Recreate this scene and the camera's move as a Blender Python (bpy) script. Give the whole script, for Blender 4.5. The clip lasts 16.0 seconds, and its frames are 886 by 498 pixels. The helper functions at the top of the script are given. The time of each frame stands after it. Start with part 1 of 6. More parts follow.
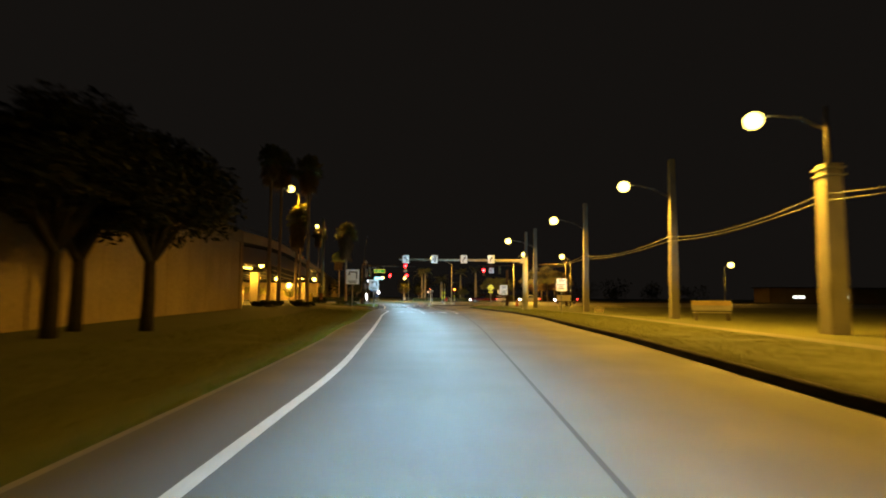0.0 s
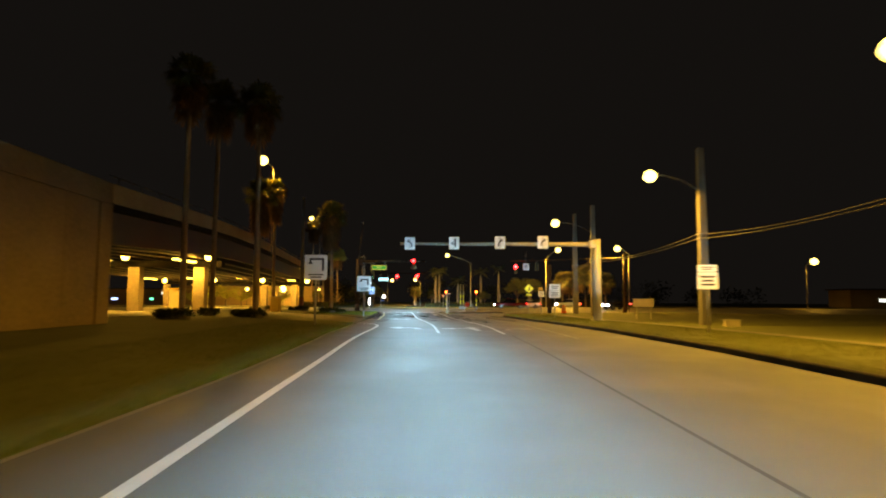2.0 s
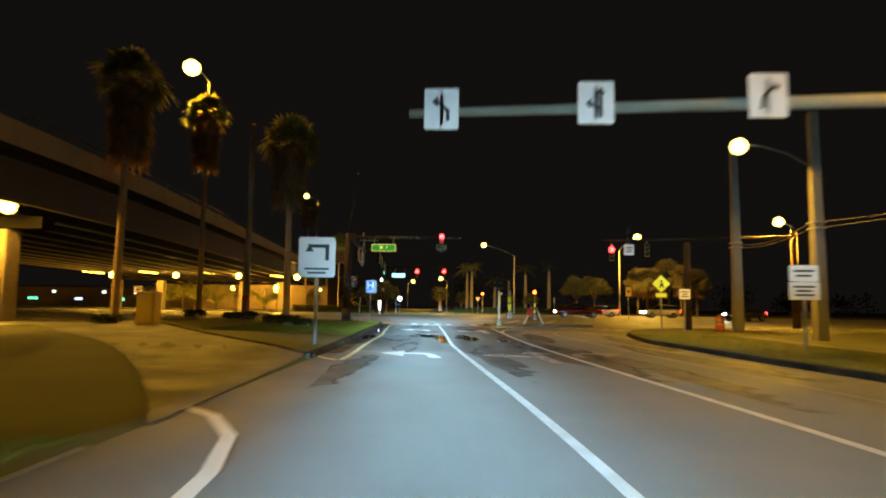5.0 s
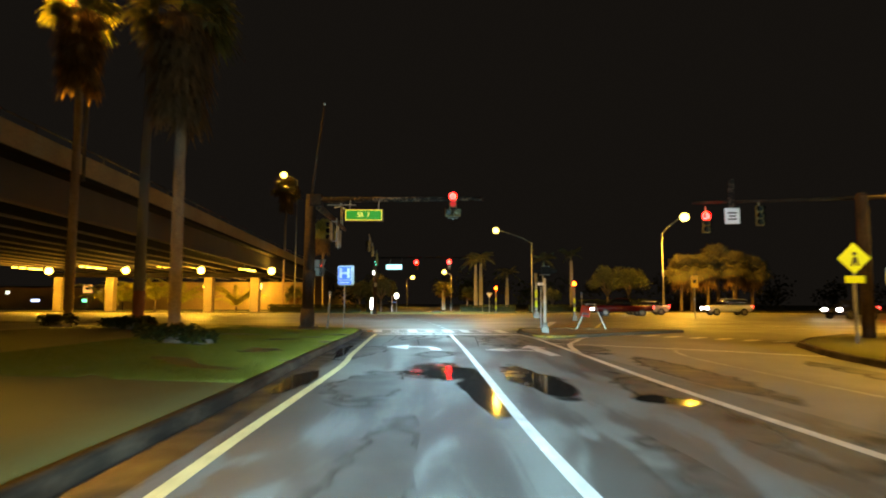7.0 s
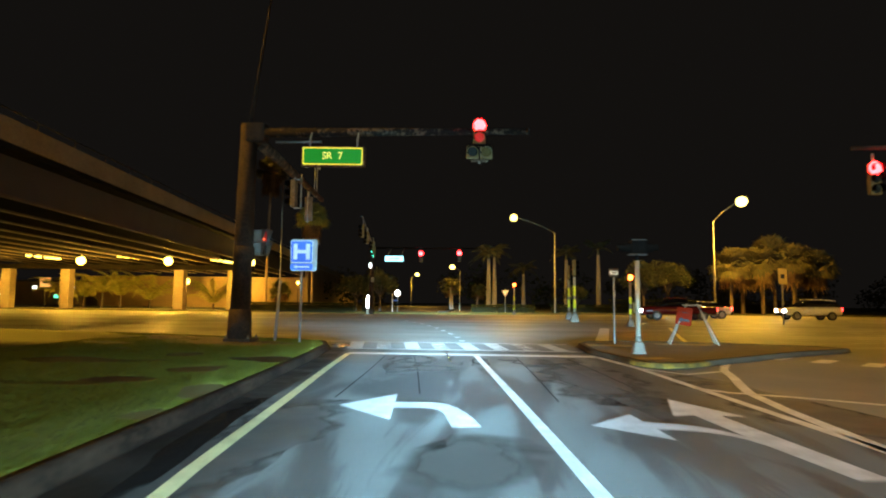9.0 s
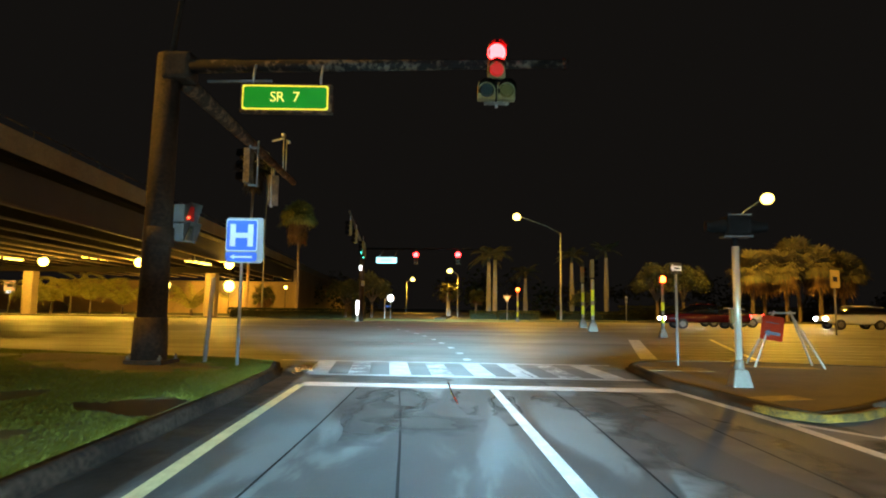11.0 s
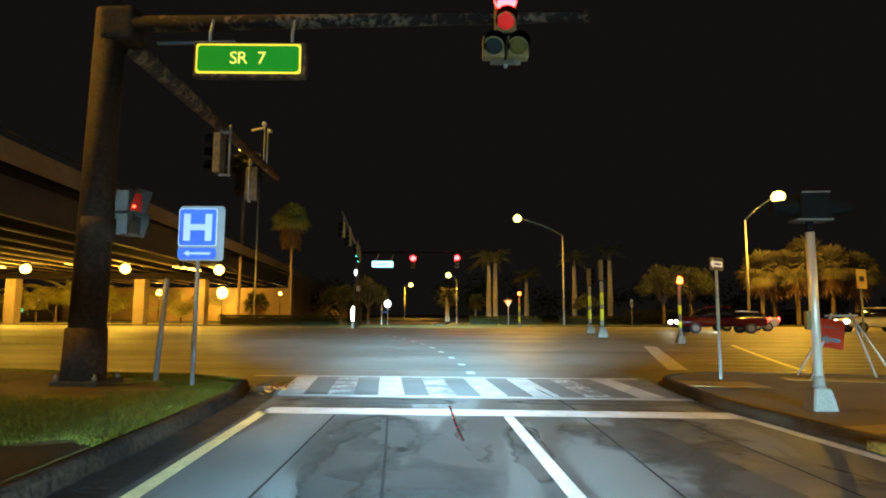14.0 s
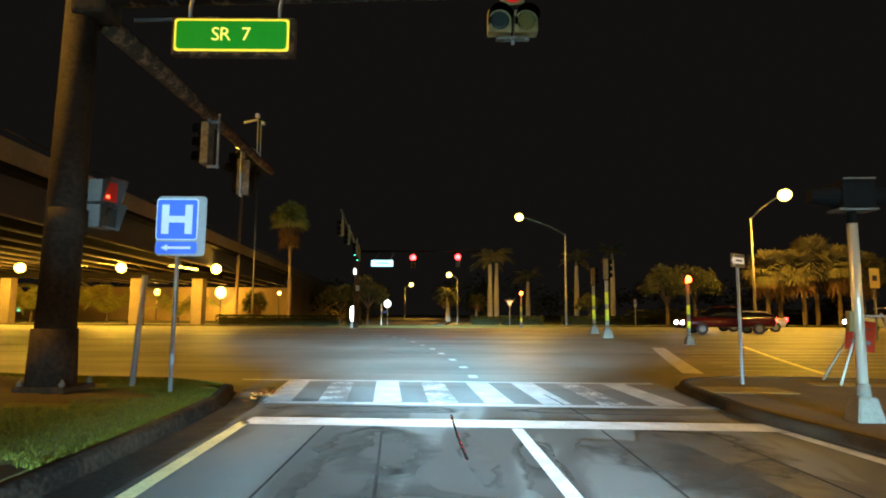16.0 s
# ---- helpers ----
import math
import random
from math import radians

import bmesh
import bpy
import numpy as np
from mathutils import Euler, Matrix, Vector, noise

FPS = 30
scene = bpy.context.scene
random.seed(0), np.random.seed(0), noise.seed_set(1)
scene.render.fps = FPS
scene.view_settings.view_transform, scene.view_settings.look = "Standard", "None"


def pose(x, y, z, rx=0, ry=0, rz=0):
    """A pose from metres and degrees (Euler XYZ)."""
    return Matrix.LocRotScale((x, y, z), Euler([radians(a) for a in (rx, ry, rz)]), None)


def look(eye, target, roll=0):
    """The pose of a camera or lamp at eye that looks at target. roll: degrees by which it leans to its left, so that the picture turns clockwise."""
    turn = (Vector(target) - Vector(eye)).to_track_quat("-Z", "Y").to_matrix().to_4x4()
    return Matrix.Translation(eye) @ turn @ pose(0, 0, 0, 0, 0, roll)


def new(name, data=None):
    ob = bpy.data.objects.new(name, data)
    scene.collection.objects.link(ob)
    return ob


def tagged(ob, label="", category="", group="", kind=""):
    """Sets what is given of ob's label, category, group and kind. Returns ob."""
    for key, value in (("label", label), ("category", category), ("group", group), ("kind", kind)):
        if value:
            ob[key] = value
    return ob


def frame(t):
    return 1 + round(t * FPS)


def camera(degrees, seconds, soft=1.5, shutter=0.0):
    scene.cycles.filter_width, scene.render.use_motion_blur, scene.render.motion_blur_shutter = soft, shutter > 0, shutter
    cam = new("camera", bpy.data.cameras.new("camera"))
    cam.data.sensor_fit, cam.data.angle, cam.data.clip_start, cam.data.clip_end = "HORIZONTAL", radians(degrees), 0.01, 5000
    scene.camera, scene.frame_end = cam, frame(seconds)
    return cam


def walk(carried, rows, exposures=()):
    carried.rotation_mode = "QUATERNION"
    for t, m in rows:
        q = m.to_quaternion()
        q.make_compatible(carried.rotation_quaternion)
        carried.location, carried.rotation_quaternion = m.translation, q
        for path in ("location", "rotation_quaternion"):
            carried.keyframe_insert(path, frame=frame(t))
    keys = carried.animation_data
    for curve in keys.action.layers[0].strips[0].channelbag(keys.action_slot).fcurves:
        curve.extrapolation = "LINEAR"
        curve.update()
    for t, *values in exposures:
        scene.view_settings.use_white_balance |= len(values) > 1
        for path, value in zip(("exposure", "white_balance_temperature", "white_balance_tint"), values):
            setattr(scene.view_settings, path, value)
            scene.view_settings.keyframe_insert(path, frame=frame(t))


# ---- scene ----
cam = camera(72.0, 16.0, soft=1.9, shutter=0.8)
# seconds, x, y, z, yaw, pitch, roll
PATH = [
    (0.0, 8.028, 37.304, 1.400, -0.70, 4.54, -0.42),
    (0.5, 7.940, 43.731, 1.400, -0.21, 4.68, -0.57),
    (1.0, 7.817, 49.972, 1.400, 0.04, 4.84, -0.39),
    (1.5, 7.671, 56.163, 1.400, 0.16, 4.93, -0.26),
    (2.0, 7.540, 62.100, 1.400, 0.60, 4.97, -0.27),
    (2.5, 7.316, 67.801, 1.400, 1.21, 5.27, -0.66),
    (3.0, 6.944, 73.588, 1.400, 1.81, 5.51, -0.98),
    (3.5, 6.590, 79.163, 1.400, 2.45, 5.54, -0.79),
    (4.0, 6.228, 84.458, 1.400, 2.81, 5.61, -0.98),
    (6.5, 4.109, 106.651, 1.400, 2.53, 4.97, -0.55),
    (7.0, 3.905, 110.297, 1.400, 2.78, 5.17, -0.18),
    (7.5, 3.628, 113.872, 1.400, 2.98, 5.29, -0.08),
    (8.0, 3.336, 117.008, 1.400, 3.28, 5.18, -0.39),
    (8.5, 3.121, 119.703, 1.400, 3.35, 5.03, -0.33),
    (9.0, 2.931, 121.999, 1.400, 3.25, 5.07, -0.65),
    (9.5, 2.795, 123.864, 1.400, 3.17, 5.11, -0.81),
    (12.0, 2.441, 128.807, 1.400, 2.71, 5.95, -0.67),
    (12.5, 2.418, 129.177, 1.400, 2.70, 5.98, -0.61),
    (13.0, 2.403, 129.458, 1.400, 2.73, 6.03, -0.54),
    (13.5, 2.402, 129.674, 1.400, 2.77, 6.09, -0.43),
    (14.0, 2.403, 129.842, 1.400, 2.76, 6.16, -0.29),
    (14.5, 2.392, 130.020, 1.400, 2.77, 6.18, -0.27),
    (15.0, 2.377, 130.220, 1.400, 2.78, 6.20, -0.27),
    (15.5, 2.367, 130.467, 1.400, 2.80, 6.19, -0.31),
    (16.0, 2.355, 130.726, 1.400, 2.81, 6.16, -0.34),
]
walk(cam, [(t, pose(x, y, z, 90 + pitch, roll, yaw)) for t, x, y, z, yaw, pitch, roll in PATH],
     exposures=[(0.0, 0.3, 7000, 13), (2.0, 0.22, 7150, 13), (4.0, 0.15, 7000, 12), (6.5, 0.02, 6950, 10), (7.3, 0.52, 8000, 13), (8.2, 0.46, 7700, 12),
                (8.7, 0.26, 6900, 10), (9.5, 0.18, 6600, 10), (12.0, 0.2, 6750, 10), (16.0, 0.22, 6750, 10)])

# ---------------------------------------------------------------- night sky
world = bpy.data.worlds.new("night_sky")
world.use_nodes = True
scene.world = world
wn = world.node_tree.nodes
bg = wn["Background"]
bg.inputs["Color"].default_value = (0.0052, 0.0046, 0.0041, 1)
bg.inputs["Strength"].default_value = 1.0

SODIUM = (1.0, 0.525, 0.055)
OLD_SODIUM = (1.0, 0.555, 0.055)
COOL = (0.35, 0.735, 1.0)


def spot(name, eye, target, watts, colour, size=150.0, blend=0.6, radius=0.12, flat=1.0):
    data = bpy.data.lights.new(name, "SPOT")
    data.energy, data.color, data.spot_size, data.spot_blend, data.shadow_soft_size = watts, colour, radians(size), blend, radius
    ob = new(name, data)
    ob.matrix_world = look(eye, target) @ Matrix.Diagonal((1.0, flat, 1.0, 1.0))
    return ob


# fixed spots standing in for the moving car's beams, at stations along its way
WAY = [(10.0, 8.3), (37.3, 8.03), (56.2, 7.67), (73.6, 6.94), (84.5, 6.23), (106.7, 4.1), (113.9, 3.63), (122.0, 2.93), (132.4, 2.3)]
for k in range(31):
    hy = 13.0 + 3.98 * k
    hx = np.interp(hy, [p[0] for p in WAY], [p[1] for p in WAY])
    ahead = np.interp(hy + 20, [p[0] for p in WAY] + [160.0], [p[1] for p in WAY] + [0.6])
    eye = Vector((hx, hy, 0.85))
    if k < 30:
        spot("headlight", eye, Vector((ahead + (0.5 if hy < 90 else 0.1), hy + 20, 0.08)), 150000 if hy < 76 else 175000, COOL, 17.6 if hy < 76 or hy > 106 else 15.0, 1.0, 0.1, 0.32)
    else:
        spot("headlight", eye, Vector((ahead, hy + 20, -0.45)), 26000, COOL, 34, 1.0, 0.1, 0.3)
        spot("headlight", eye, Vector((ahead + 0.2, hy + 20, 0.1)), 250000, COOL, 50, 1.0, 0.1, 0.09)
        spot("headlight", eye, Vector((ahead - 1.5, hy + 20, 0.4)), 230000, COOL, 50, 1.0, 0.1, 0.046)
    # wide fill spots added to lift the grass and lanes beside the beams
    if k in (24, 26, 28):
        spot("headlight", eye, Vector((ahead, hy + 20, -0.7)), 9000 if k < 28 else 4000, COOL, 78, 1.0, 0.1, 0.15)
    # spot aimed at the hospital sign, in place of its retroreflection
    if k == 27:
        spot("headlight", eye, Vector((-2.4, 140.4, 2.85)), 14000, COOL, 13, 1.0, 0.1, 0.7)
    # raised fill spots that make up for signs that cannot retroreflect
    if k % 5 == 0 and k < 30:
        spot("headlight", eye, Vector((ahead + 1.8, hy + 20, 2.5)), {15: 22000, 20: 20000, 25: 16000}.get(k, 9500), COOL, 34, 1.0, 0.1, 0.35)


# added fill spots, which brighten the tall signs beside the right lane
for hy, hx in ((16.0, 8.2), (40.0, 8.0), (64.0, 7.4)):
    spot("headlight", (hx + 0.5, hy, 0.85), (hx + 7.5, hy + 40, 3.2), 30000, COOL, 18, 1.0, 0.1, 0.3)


# ---------------------------------------------------------------- materials
def shade(name, c1, c2=None, rough=0.7, metal=0.0, scale=1.0, fine=40.0, bump=0.15, gap=0.5, rough2=None, emit=None, power=0.0,
          spec=0.5, vary=0.0, island=0.0):
    """A surface of two colours mixed at two scales, with fine relief."""
    m = bpy.data.materials.new(name)
    m.use_nodes = True
    nt = m.node_tree
    b = nt.nodes["Principled BSDF"]
    b.inputs["Roughness"].default_value, b.inputs["Metallic"].default_value = rough, metal
    b.inputs["Specular IOR Level"].default_value = spec
    if emit:
        b.inputs["Emission Color"].default_value = (*emit, 1)
        b.inputs["Emission Strength"].default_value = power
    c2 = c2 or tuple(0.8 * c for c in c1)
    tc = nt.nodes.new("ShaderNodeTexCoord")
    big, small = nt.nodes.new("ShaderNodeTexNoise"), nt.nodes.new("ShaderNodeTexNoise")
    big.inputs["Scale"].default_value, big.inputs["Detail"].default_value = scale, 5
    small.inputs["Scale"].default_value, small.inputs["Detail"].default_value = fine, 3
    for n in (big, small):
        nt.links.new(tc.outputs["Object"], n.inputs["Vector"])
    ramp = nt.nodes.new("ShaderNodeValToRGB")
    ramp.color_ramp.elements[0].position, ramp.color_ramp.elements[1].position = 0.5 - gap / 2, 0.5 + gap / 2
    ramp.color_ramp.elements[0].color, ramp.color_ramp.elements[1].color = (*c1, 1), (*c2, 1)
    add = nt.nodes.new("ShaderNodeMath")
    add.operation = "MULTIPLY_ADD"
    nt.links.new(small.outputs["Fac"], add.inputs[0])
    add.inputs[1].default_value = 0.5
    mul = nt.nodes.new("ShaderNodeMath")
    mul.operation = "MULTIPLY"
    mul.inputs[1].default_value = 0.6
    nt.links.new(big.outputs["Fac"], mul.inputs[0])
    nt.links.new(mul.outputs[0], add.inputs[2])
    nt.links.new(add.outputs[0], ramp.inputs["Fac"])
    col = ramp.outputs["Color"]
    if vary or island:
        hue = nt.nodes.new("ShaderNodeHueSaturation")
        rng = nt.nodes.new("ShaderNodeMapRange")
        k = vary or island
        rng.inputs["To Min"].default_value, rng.inputs["To Max"].default_value = 1 - k, 1 + k
        src = nt.nodes.new("ShaderNodeObjectInfo").outputs["Random"] if vary else nt.nodes.new("ShaderNodeNewGeometry").outputs["Random Per Island"]
        nt.links.new(src, rng.inputs["Value"])
        nt.links.new(rng.outputs[0], hue.inputs["Value"])
        nt.links.new(col, hue.inputs["Color"])
        col = hue.outputs["Color"]
    nt.links.new(col, b.inputs["Base Color"])
    if rough2 is not None:
        rr = nt.nodes.new("ShaderNodeMapRange")
        rr.inputs["From Min"].default_value, rr.inputs["From Max"].default_value = 0.35, 0.65
        rr.inputs["To Min"].default_value, rr.inputs["To Max"].default_value = rough, rough2
        nt.links.new(big.outputs["Fac"], rr.inputs["Value"])
        nt.links.new(rr.outputs[0], b.inputs["Roughness"])
    if bump:
        bm_ = nt.nodes.new("ShaderNodeBump")
        bm_.inputs["Strength"].default_value, bm_.inputs["Distance"].default_value = bump, 0.02
        nt.links.new(small.outputs["Fac"], bm_.inputs["Height"])
        nt.links.new(bm_.outputs[0], b.inputs["Normal"])
    return m


def glow(name, colour, power):
    m = bpy.data.materials.new(name)
    m.use_nodes = True
    b = m.node_tree.nodes["Principled BSDF"]
    b.inputs["Base Color"].default_value = (*[0.4 * c for c in colour], 1)
    b.inputs["Emission Color"].default_value, b.inputs["Emission Strength"].default_value = (*colour, 1), power
    return m


def soft_edged(m, soft, ragged):
    """Lets a stain fade out unevenly towards the rim of its own outline."""
    nt = m.node_tree
    tc, noise_, sub, ln = (nt.nodes.new(n) for n in ("ShaderNodeTexCoord", "ShaderNodeTexNoise", "ShaderNodeVectorMath", "ShaderNodeVectorMath"))
    sub.operation, ln.operation = "SUBTRACT", "LENGTH"
    sub.inputs[1].default_value = (0.5, 0.5, 0.0)
    noise_.inputs["Scale"].default_value, noise_.inputs["Detail"].default_value = 1.3, 7
    nt.links.new(tc.outputs["Object"], noise_.inputs["Vector"])
    nt.links.new(tc.outputs["Generated"], sub.inputs[0])
    flat_ = nt.nodes.new("ShaderNodeVectorMath")
    flat_.operation = "MULTIPLY"
    flat_.inputs[1].default_value = (2, 2, 0)
    nt.links.new(sub.outputs[0], flat_.inputs[0])
    nt.links.new(flat_.outputs[0], ln.inputs[0])
    mix = nt.nodes.new("ShaderNodeMath")
    mix.operation = "MULTIPLY_ADD"
    nt.links.new(noise_.outputs["Fac"], mix.inputs[0])
    mix.inputs[1].default_value = ragged
    nt.links.new(ln.outputs["Value"], mix.inputs[2])
    rng = nt.nodes.new("ShaderNodeMapRange")
    hi = 0.88 + ragged * 0.46
    rng.inputs["From Min"].default_value, rng.inputs["From Max"].default_value = hi - soft, hi
    rng.inputs["To Min"].default_value, rng.inputs["To Max"].default_value = 1.0, 0.0
    nt.links.new(mix.outputs[0], rng.inputs["Value"])
    nt.links.new(rng.outputs[0], nt.nodes["Principled BSDF"].inputs["Alpha"])
    return m


def streaked(m, dark, sx, sy, lo=0.45, hi=0.62):
    """Darker traffic-worn patches, drawn out along the lanes."""
    nt = m.node_tree
    b = nt.nodes["Principled BSDF"]
    src = b.inputs["Base Color"].links[0].from_socket
    tc, mp, no, rg, mx = (nt.nodes.new("ShaderNode" + n) for n in ("TexCoord", "Mapping", "TexNoise", "MapRange", "Mix"))
    mp.inputs["Scale"].default_value = (sx, sy, 1)
    no.inputs["Scale"].default_value, no.inputs["Detail"].default_value, no.inputs["Distortion"].default_value = 1.0, 6, 0.5
    rg.inputs["From Min"].default_value, rg.inputs["From Max"].default_value = lo, hi
    mx.data_type, mx.blend_type = "RGBA", "MULTIPLY"
    nt.links.new(tc.outputs["Object"], mp.inputs["Vector"])
    nt.links.new(mp.outputs[0], no.inputs["Vector"])
    nt.links.new(no.outputs["Fac"], rg.inputs["Value"])
    nt.links.new(rg.outputs[0], mx.inputs["Factor"])
    nt.links.new(src, mx.inputs[6])
    mx.inputs[7].default_value = (dark, dark, dark, 1)
    nt.links.new(mx.outputs[2], b.inputs["Base Color"])
    return m


ASPHALT = shade("asphalt", (0.118, 0.118, 0.115), (0.15, 0.15, 0.146), 0.62, scale=0.35, fine=60, bump=0.25, rough2=0.85)
ASPHALT = streaked(ASPHALT, 0.92, 0.75, 0.11)
CROSS_ASPHALT = shade("cross_asphalt", (0.11, 0.105, 0.095), (0.17, 0.165, 0.15), 0.5, scale=0.3, fine=60, bump=0.2, rough2=0.75)
CROSS_ASPHALT = streaked(CROSS_ASPHALT, 0.6, 0.05, 0.6)
OLD_TAR = shade("old_tar_seam", (0.04, 0.04, 0.039), (0.085, 0.085, 0.082), 0.85, scale=0.5, fine=20)
TAR = shade("tar_seam", (0.012, 0.012, 0.012), (0.03, 0.03, 0.03), 0.95, scale=2, spec=0.05)
WET = soft_edged(shade("standing_water", (0.012, 0.012, 0.012), (0.02, 0.02, 0.02), 0.09, scale=1, fine=5, bump=0.06), 0.16, 0.75)
DAMP = soft_edged(shade("damp_asphalt", (0.024, 0.025, 0.023), (0.046, 0.047, 0.043), 0.55, scale=1.5, fine=50, bump=0.12, rough2=0.75), 0.3, 1.2)
SHINY = shade("shining_wet_joint", (0.012, 0.012, 0.012), (0.02, 0.02, 0.02), 0.14, scale=1, fine=40, bump=0.12, spec=0.9)
OILY = soft_edged(shade("oily_wheel_track", (0.014, 0.0135, 0.011), (0.032, 0.031, 0.026), 0.75, scale=1.5, fine=50, bump=0.15), 0.5, 1.2)
SLIP_ASPHALT = streaked(shade("slip_road_asphalt", (0.06, 0.058, 0.052), (0.11, 0.105, 0.095), 0.6, scale=0.8, fine=60, bump=0.25, rough2=0.85), 0.6, 0.5, 0.3)
def leafy(m, share):
    """A thin leaf, which also passes on the light that falls on its other side."""
    nt = m.node_tree
    b, out = nt.nodes["Principled BSDF"], nt.nodes["Material Output"]
    tr, mx = nt.nodes.new("ShaderNodeBsdfTranslucent"), nt.nodes.new("ShaderNodeMixShader")
    nt.links.new(b.inputs["Base Color"].links[0].from_socket, tr.inputs["Color"])
    mx.inputs["Fac"].default_value = share
    nt.links.new(b.outputs[0], mx.inputs[1])
    nt.links.new(tr.outputs[0], mx.inputs[2])
    nt.links.new(mx.outputs[0], out.inputs["Surface"])
    return m


def wet_patches(m, damp, sx, sy, lo, hi, gloss):
    """Ragged damp patches, darker and smoother than the dry surface between them."""
    nt = m.node_tree
    b = nt.nodes["Principled BSDF"]
    src, rgh = b.inputs["Base Color"].links[0].from_socket, b.inputs["Roughness"].links[0].from_socket
    tc, mp, no, rg, mx, mr = (nt.nodes.new("ShaderNode" + n) for n in ("TexCoord", "Mapping", "TexNoise", "MapRange", "Mix", "Mix"))
    mp.inputs["Scale"].default_value = (sx, sy, 1)
    no.inputs["Scale"].default_value, no.inputs["Detail"].default_value = 1.0, 9
    no.inputs["Roughness"].default_value, no.inputs["Distortion"].default_value = 0.58, 0.7
    rg.inputs["From Min"].default_value, rg.inputs["From Max"].default_value = lo, hi
    mx.data_type, mx.blend_type = "RGBA", "MULTIPLY"
    nt.links.new(tc.outputs["Object"], mp.inputs["Vector"])
    nt.links.new(mp.outputs[0], no.inputs["Vector"])
    nt.links.new(no.outputs["Fac"], rg.inputs["Value"])
    nt.links.new(rg.outputs[0], mx.inputs["Factor"])
    nt.links.new(rg.outputs[0], mr.inputs["Factor"])
    nt.links.new(src, mx.inputs[6])
    mx.inputs[7].default_value = (damp, damp, damp, 1)
    nt.links.new(mx.outputs[2], b.inputs["Base Color"])
    nt.links.new(rgh, mr.inputs[2])
    mr.inputs[3].default_value = gloss
    nt.links.new(mr.outputs[0], b.inputs["Roughness"])
    return m


DAMP_APPROACH = shade("damp_approach_asphalt", (0.064, 0.068, 0.065), (0.12, 0.125, 0.118), 0.65, scale=0.8, fine=60, bump=0.25, rough2=0.85, spec=0.4)
DAMP_APPROACH = wet_patches(DAMP_APPROACH, 0.42, 1.25, 0.2, 0.48, 0.525, 0.6)
WET_FILM = soft_edged(shade("wet_film", (0.014, 0.013, 0.012), (0.028, 0.026, 0.024), 0.2, scale=1.2, fine=40, bump=0.08, rough2=0.32, spec=0.35), 0.25, 0.9)
GUTTER = shade("wet_unlit_gutter", (0.006, 0.005, 0.004), (0.022, 0.018, 0.013), 0.4, scale=1.2, fine=14, bump=0.3, rough2=0.75, spec=0.3, gap=0.3)
NOSE_PAINT = shade("faded_kerb_paint", (0.17, 0.095, 0.01), (0.03, 0.021, 0.01), 0.8, scale=3, fine=25, bump=0.2, gap=0.3, spec=0.05)
DULL_WHITE = shade("dull_white_tube", (0.36, 0.33, 0.28), (0.22, 0.2, 0.17), 0.7, scale=4)
ISLE_KERB = shade("dark_island_kerb", (0.055, 0.04, 0.026), (0.018, 0.014, 0.01), 0.9, scale=2, fine=30, bump=0.3, spec=0.1)
WHITE_PAINT = shade("white_road_paint", (0.7, 0.71, 0.72), (0.38, 0.385, 0.39), 0.65, scale=3, fine=25, bump=0.2, gap=0.35)
WORN_PAINT = shade("worn_crosswalk_paint", (0.68, 0.69, 0.7), (0.17, 0.17, 0.17), 0.6, scale=2.2, fine=14, bump=0.2, gap=0.14)
FRESH_PAINT = shade("bright_edge_line_paint", (0.84, 0.84, 0.82), (0.62, 0.62, 0.6), 0.6, scale=3, fine=25, bump=0.2, gap=0.4)
FAINT_PAINT = shade("faint_road_paint", (0.34, 0.34, 0.32), (0.14, 0.14, 0.135), 0.7, scale=2.5, fine=14, bump=0.2, gap=0.25)
YELLOW_PAINT = shade("yellow_road_paint", (0.82, 0.77, 0.4), (0.5, 0.46, 0.23), 0.55, scale=3, fine=25, bump=0.2, gap=0.4)
GRASS = shade("grass_turf", (0.052, 0.057, 0.009), (0.094, 0.096, 0.019), 0.9, scale=0.6, fine=30, bump=0.8)
BLADE = shade("grass_blade", (0.07, 0.085, 0.011), (0.125, 0.13, 0.022), 0.9, spec=0.05, scale=2, fine=9, bump=0, island=0.2)
MUD = shade("bare_wet_mud", (0.022, 0.016, 0.01), (0.05, 0.037, 0.022), 0.7, scale=3, fine=22, bump=0.5, spec=0.3)
KERB = shade("kerb_concrete", (0.06, 0.048, 0.034), (0.009, 0.0075, 0.006), 0.9, scale=1.1, fine=16, bump=0.4, gap=0.26, spec=0.15)
# darker copy of the sidewalk concrete, to offset strong lamplight on it
PATH_WALK = shade("darkened_sidewalk", (0.15, 0.14, 0.12), (0.1, 0.095, 0.085), 0.88, scale=0.7, fine=30, bump=0.25)
WALK = shade("sidewalk_concrete", (0.34, 0.32, 0.28), (0.22, 0.21, 0.19), 0.85, scale=0.7, fine=30, bump=0.2)
CONCRETE = shade("weathered_concrete", (0.42, 0.37, 0.29), (0.26, 0.23, 0.18), 0.85, scale=0.4, fine=14, bump=0.25)
# brown lamplight on the parapet is put into its concrete colour
PARAPET = shade("lamp_tinted_parapet", (0.56, 0.42, 0.235), (0.36, 0.26, 0.14), 0.9, scale=0.35, fine=7, bump=0.3, gap=0.4, spec=0.2)
RAMP_WALL = shade("brown_stained_ramp_wall", (0.36, 0.26, 0.145), (0.21, 0.15, 0.085), 0.9, scale=0.28, fine=6, bump=0.3, gap=0.4, spec=0.2)
STAINED = shade("stained_wall_concrete", (0.46, 0.34, 0.19), (0.27, 0.19, 0.105), 0.9, scale=0.28, fine=6, bump=0.3, gap=0.4)
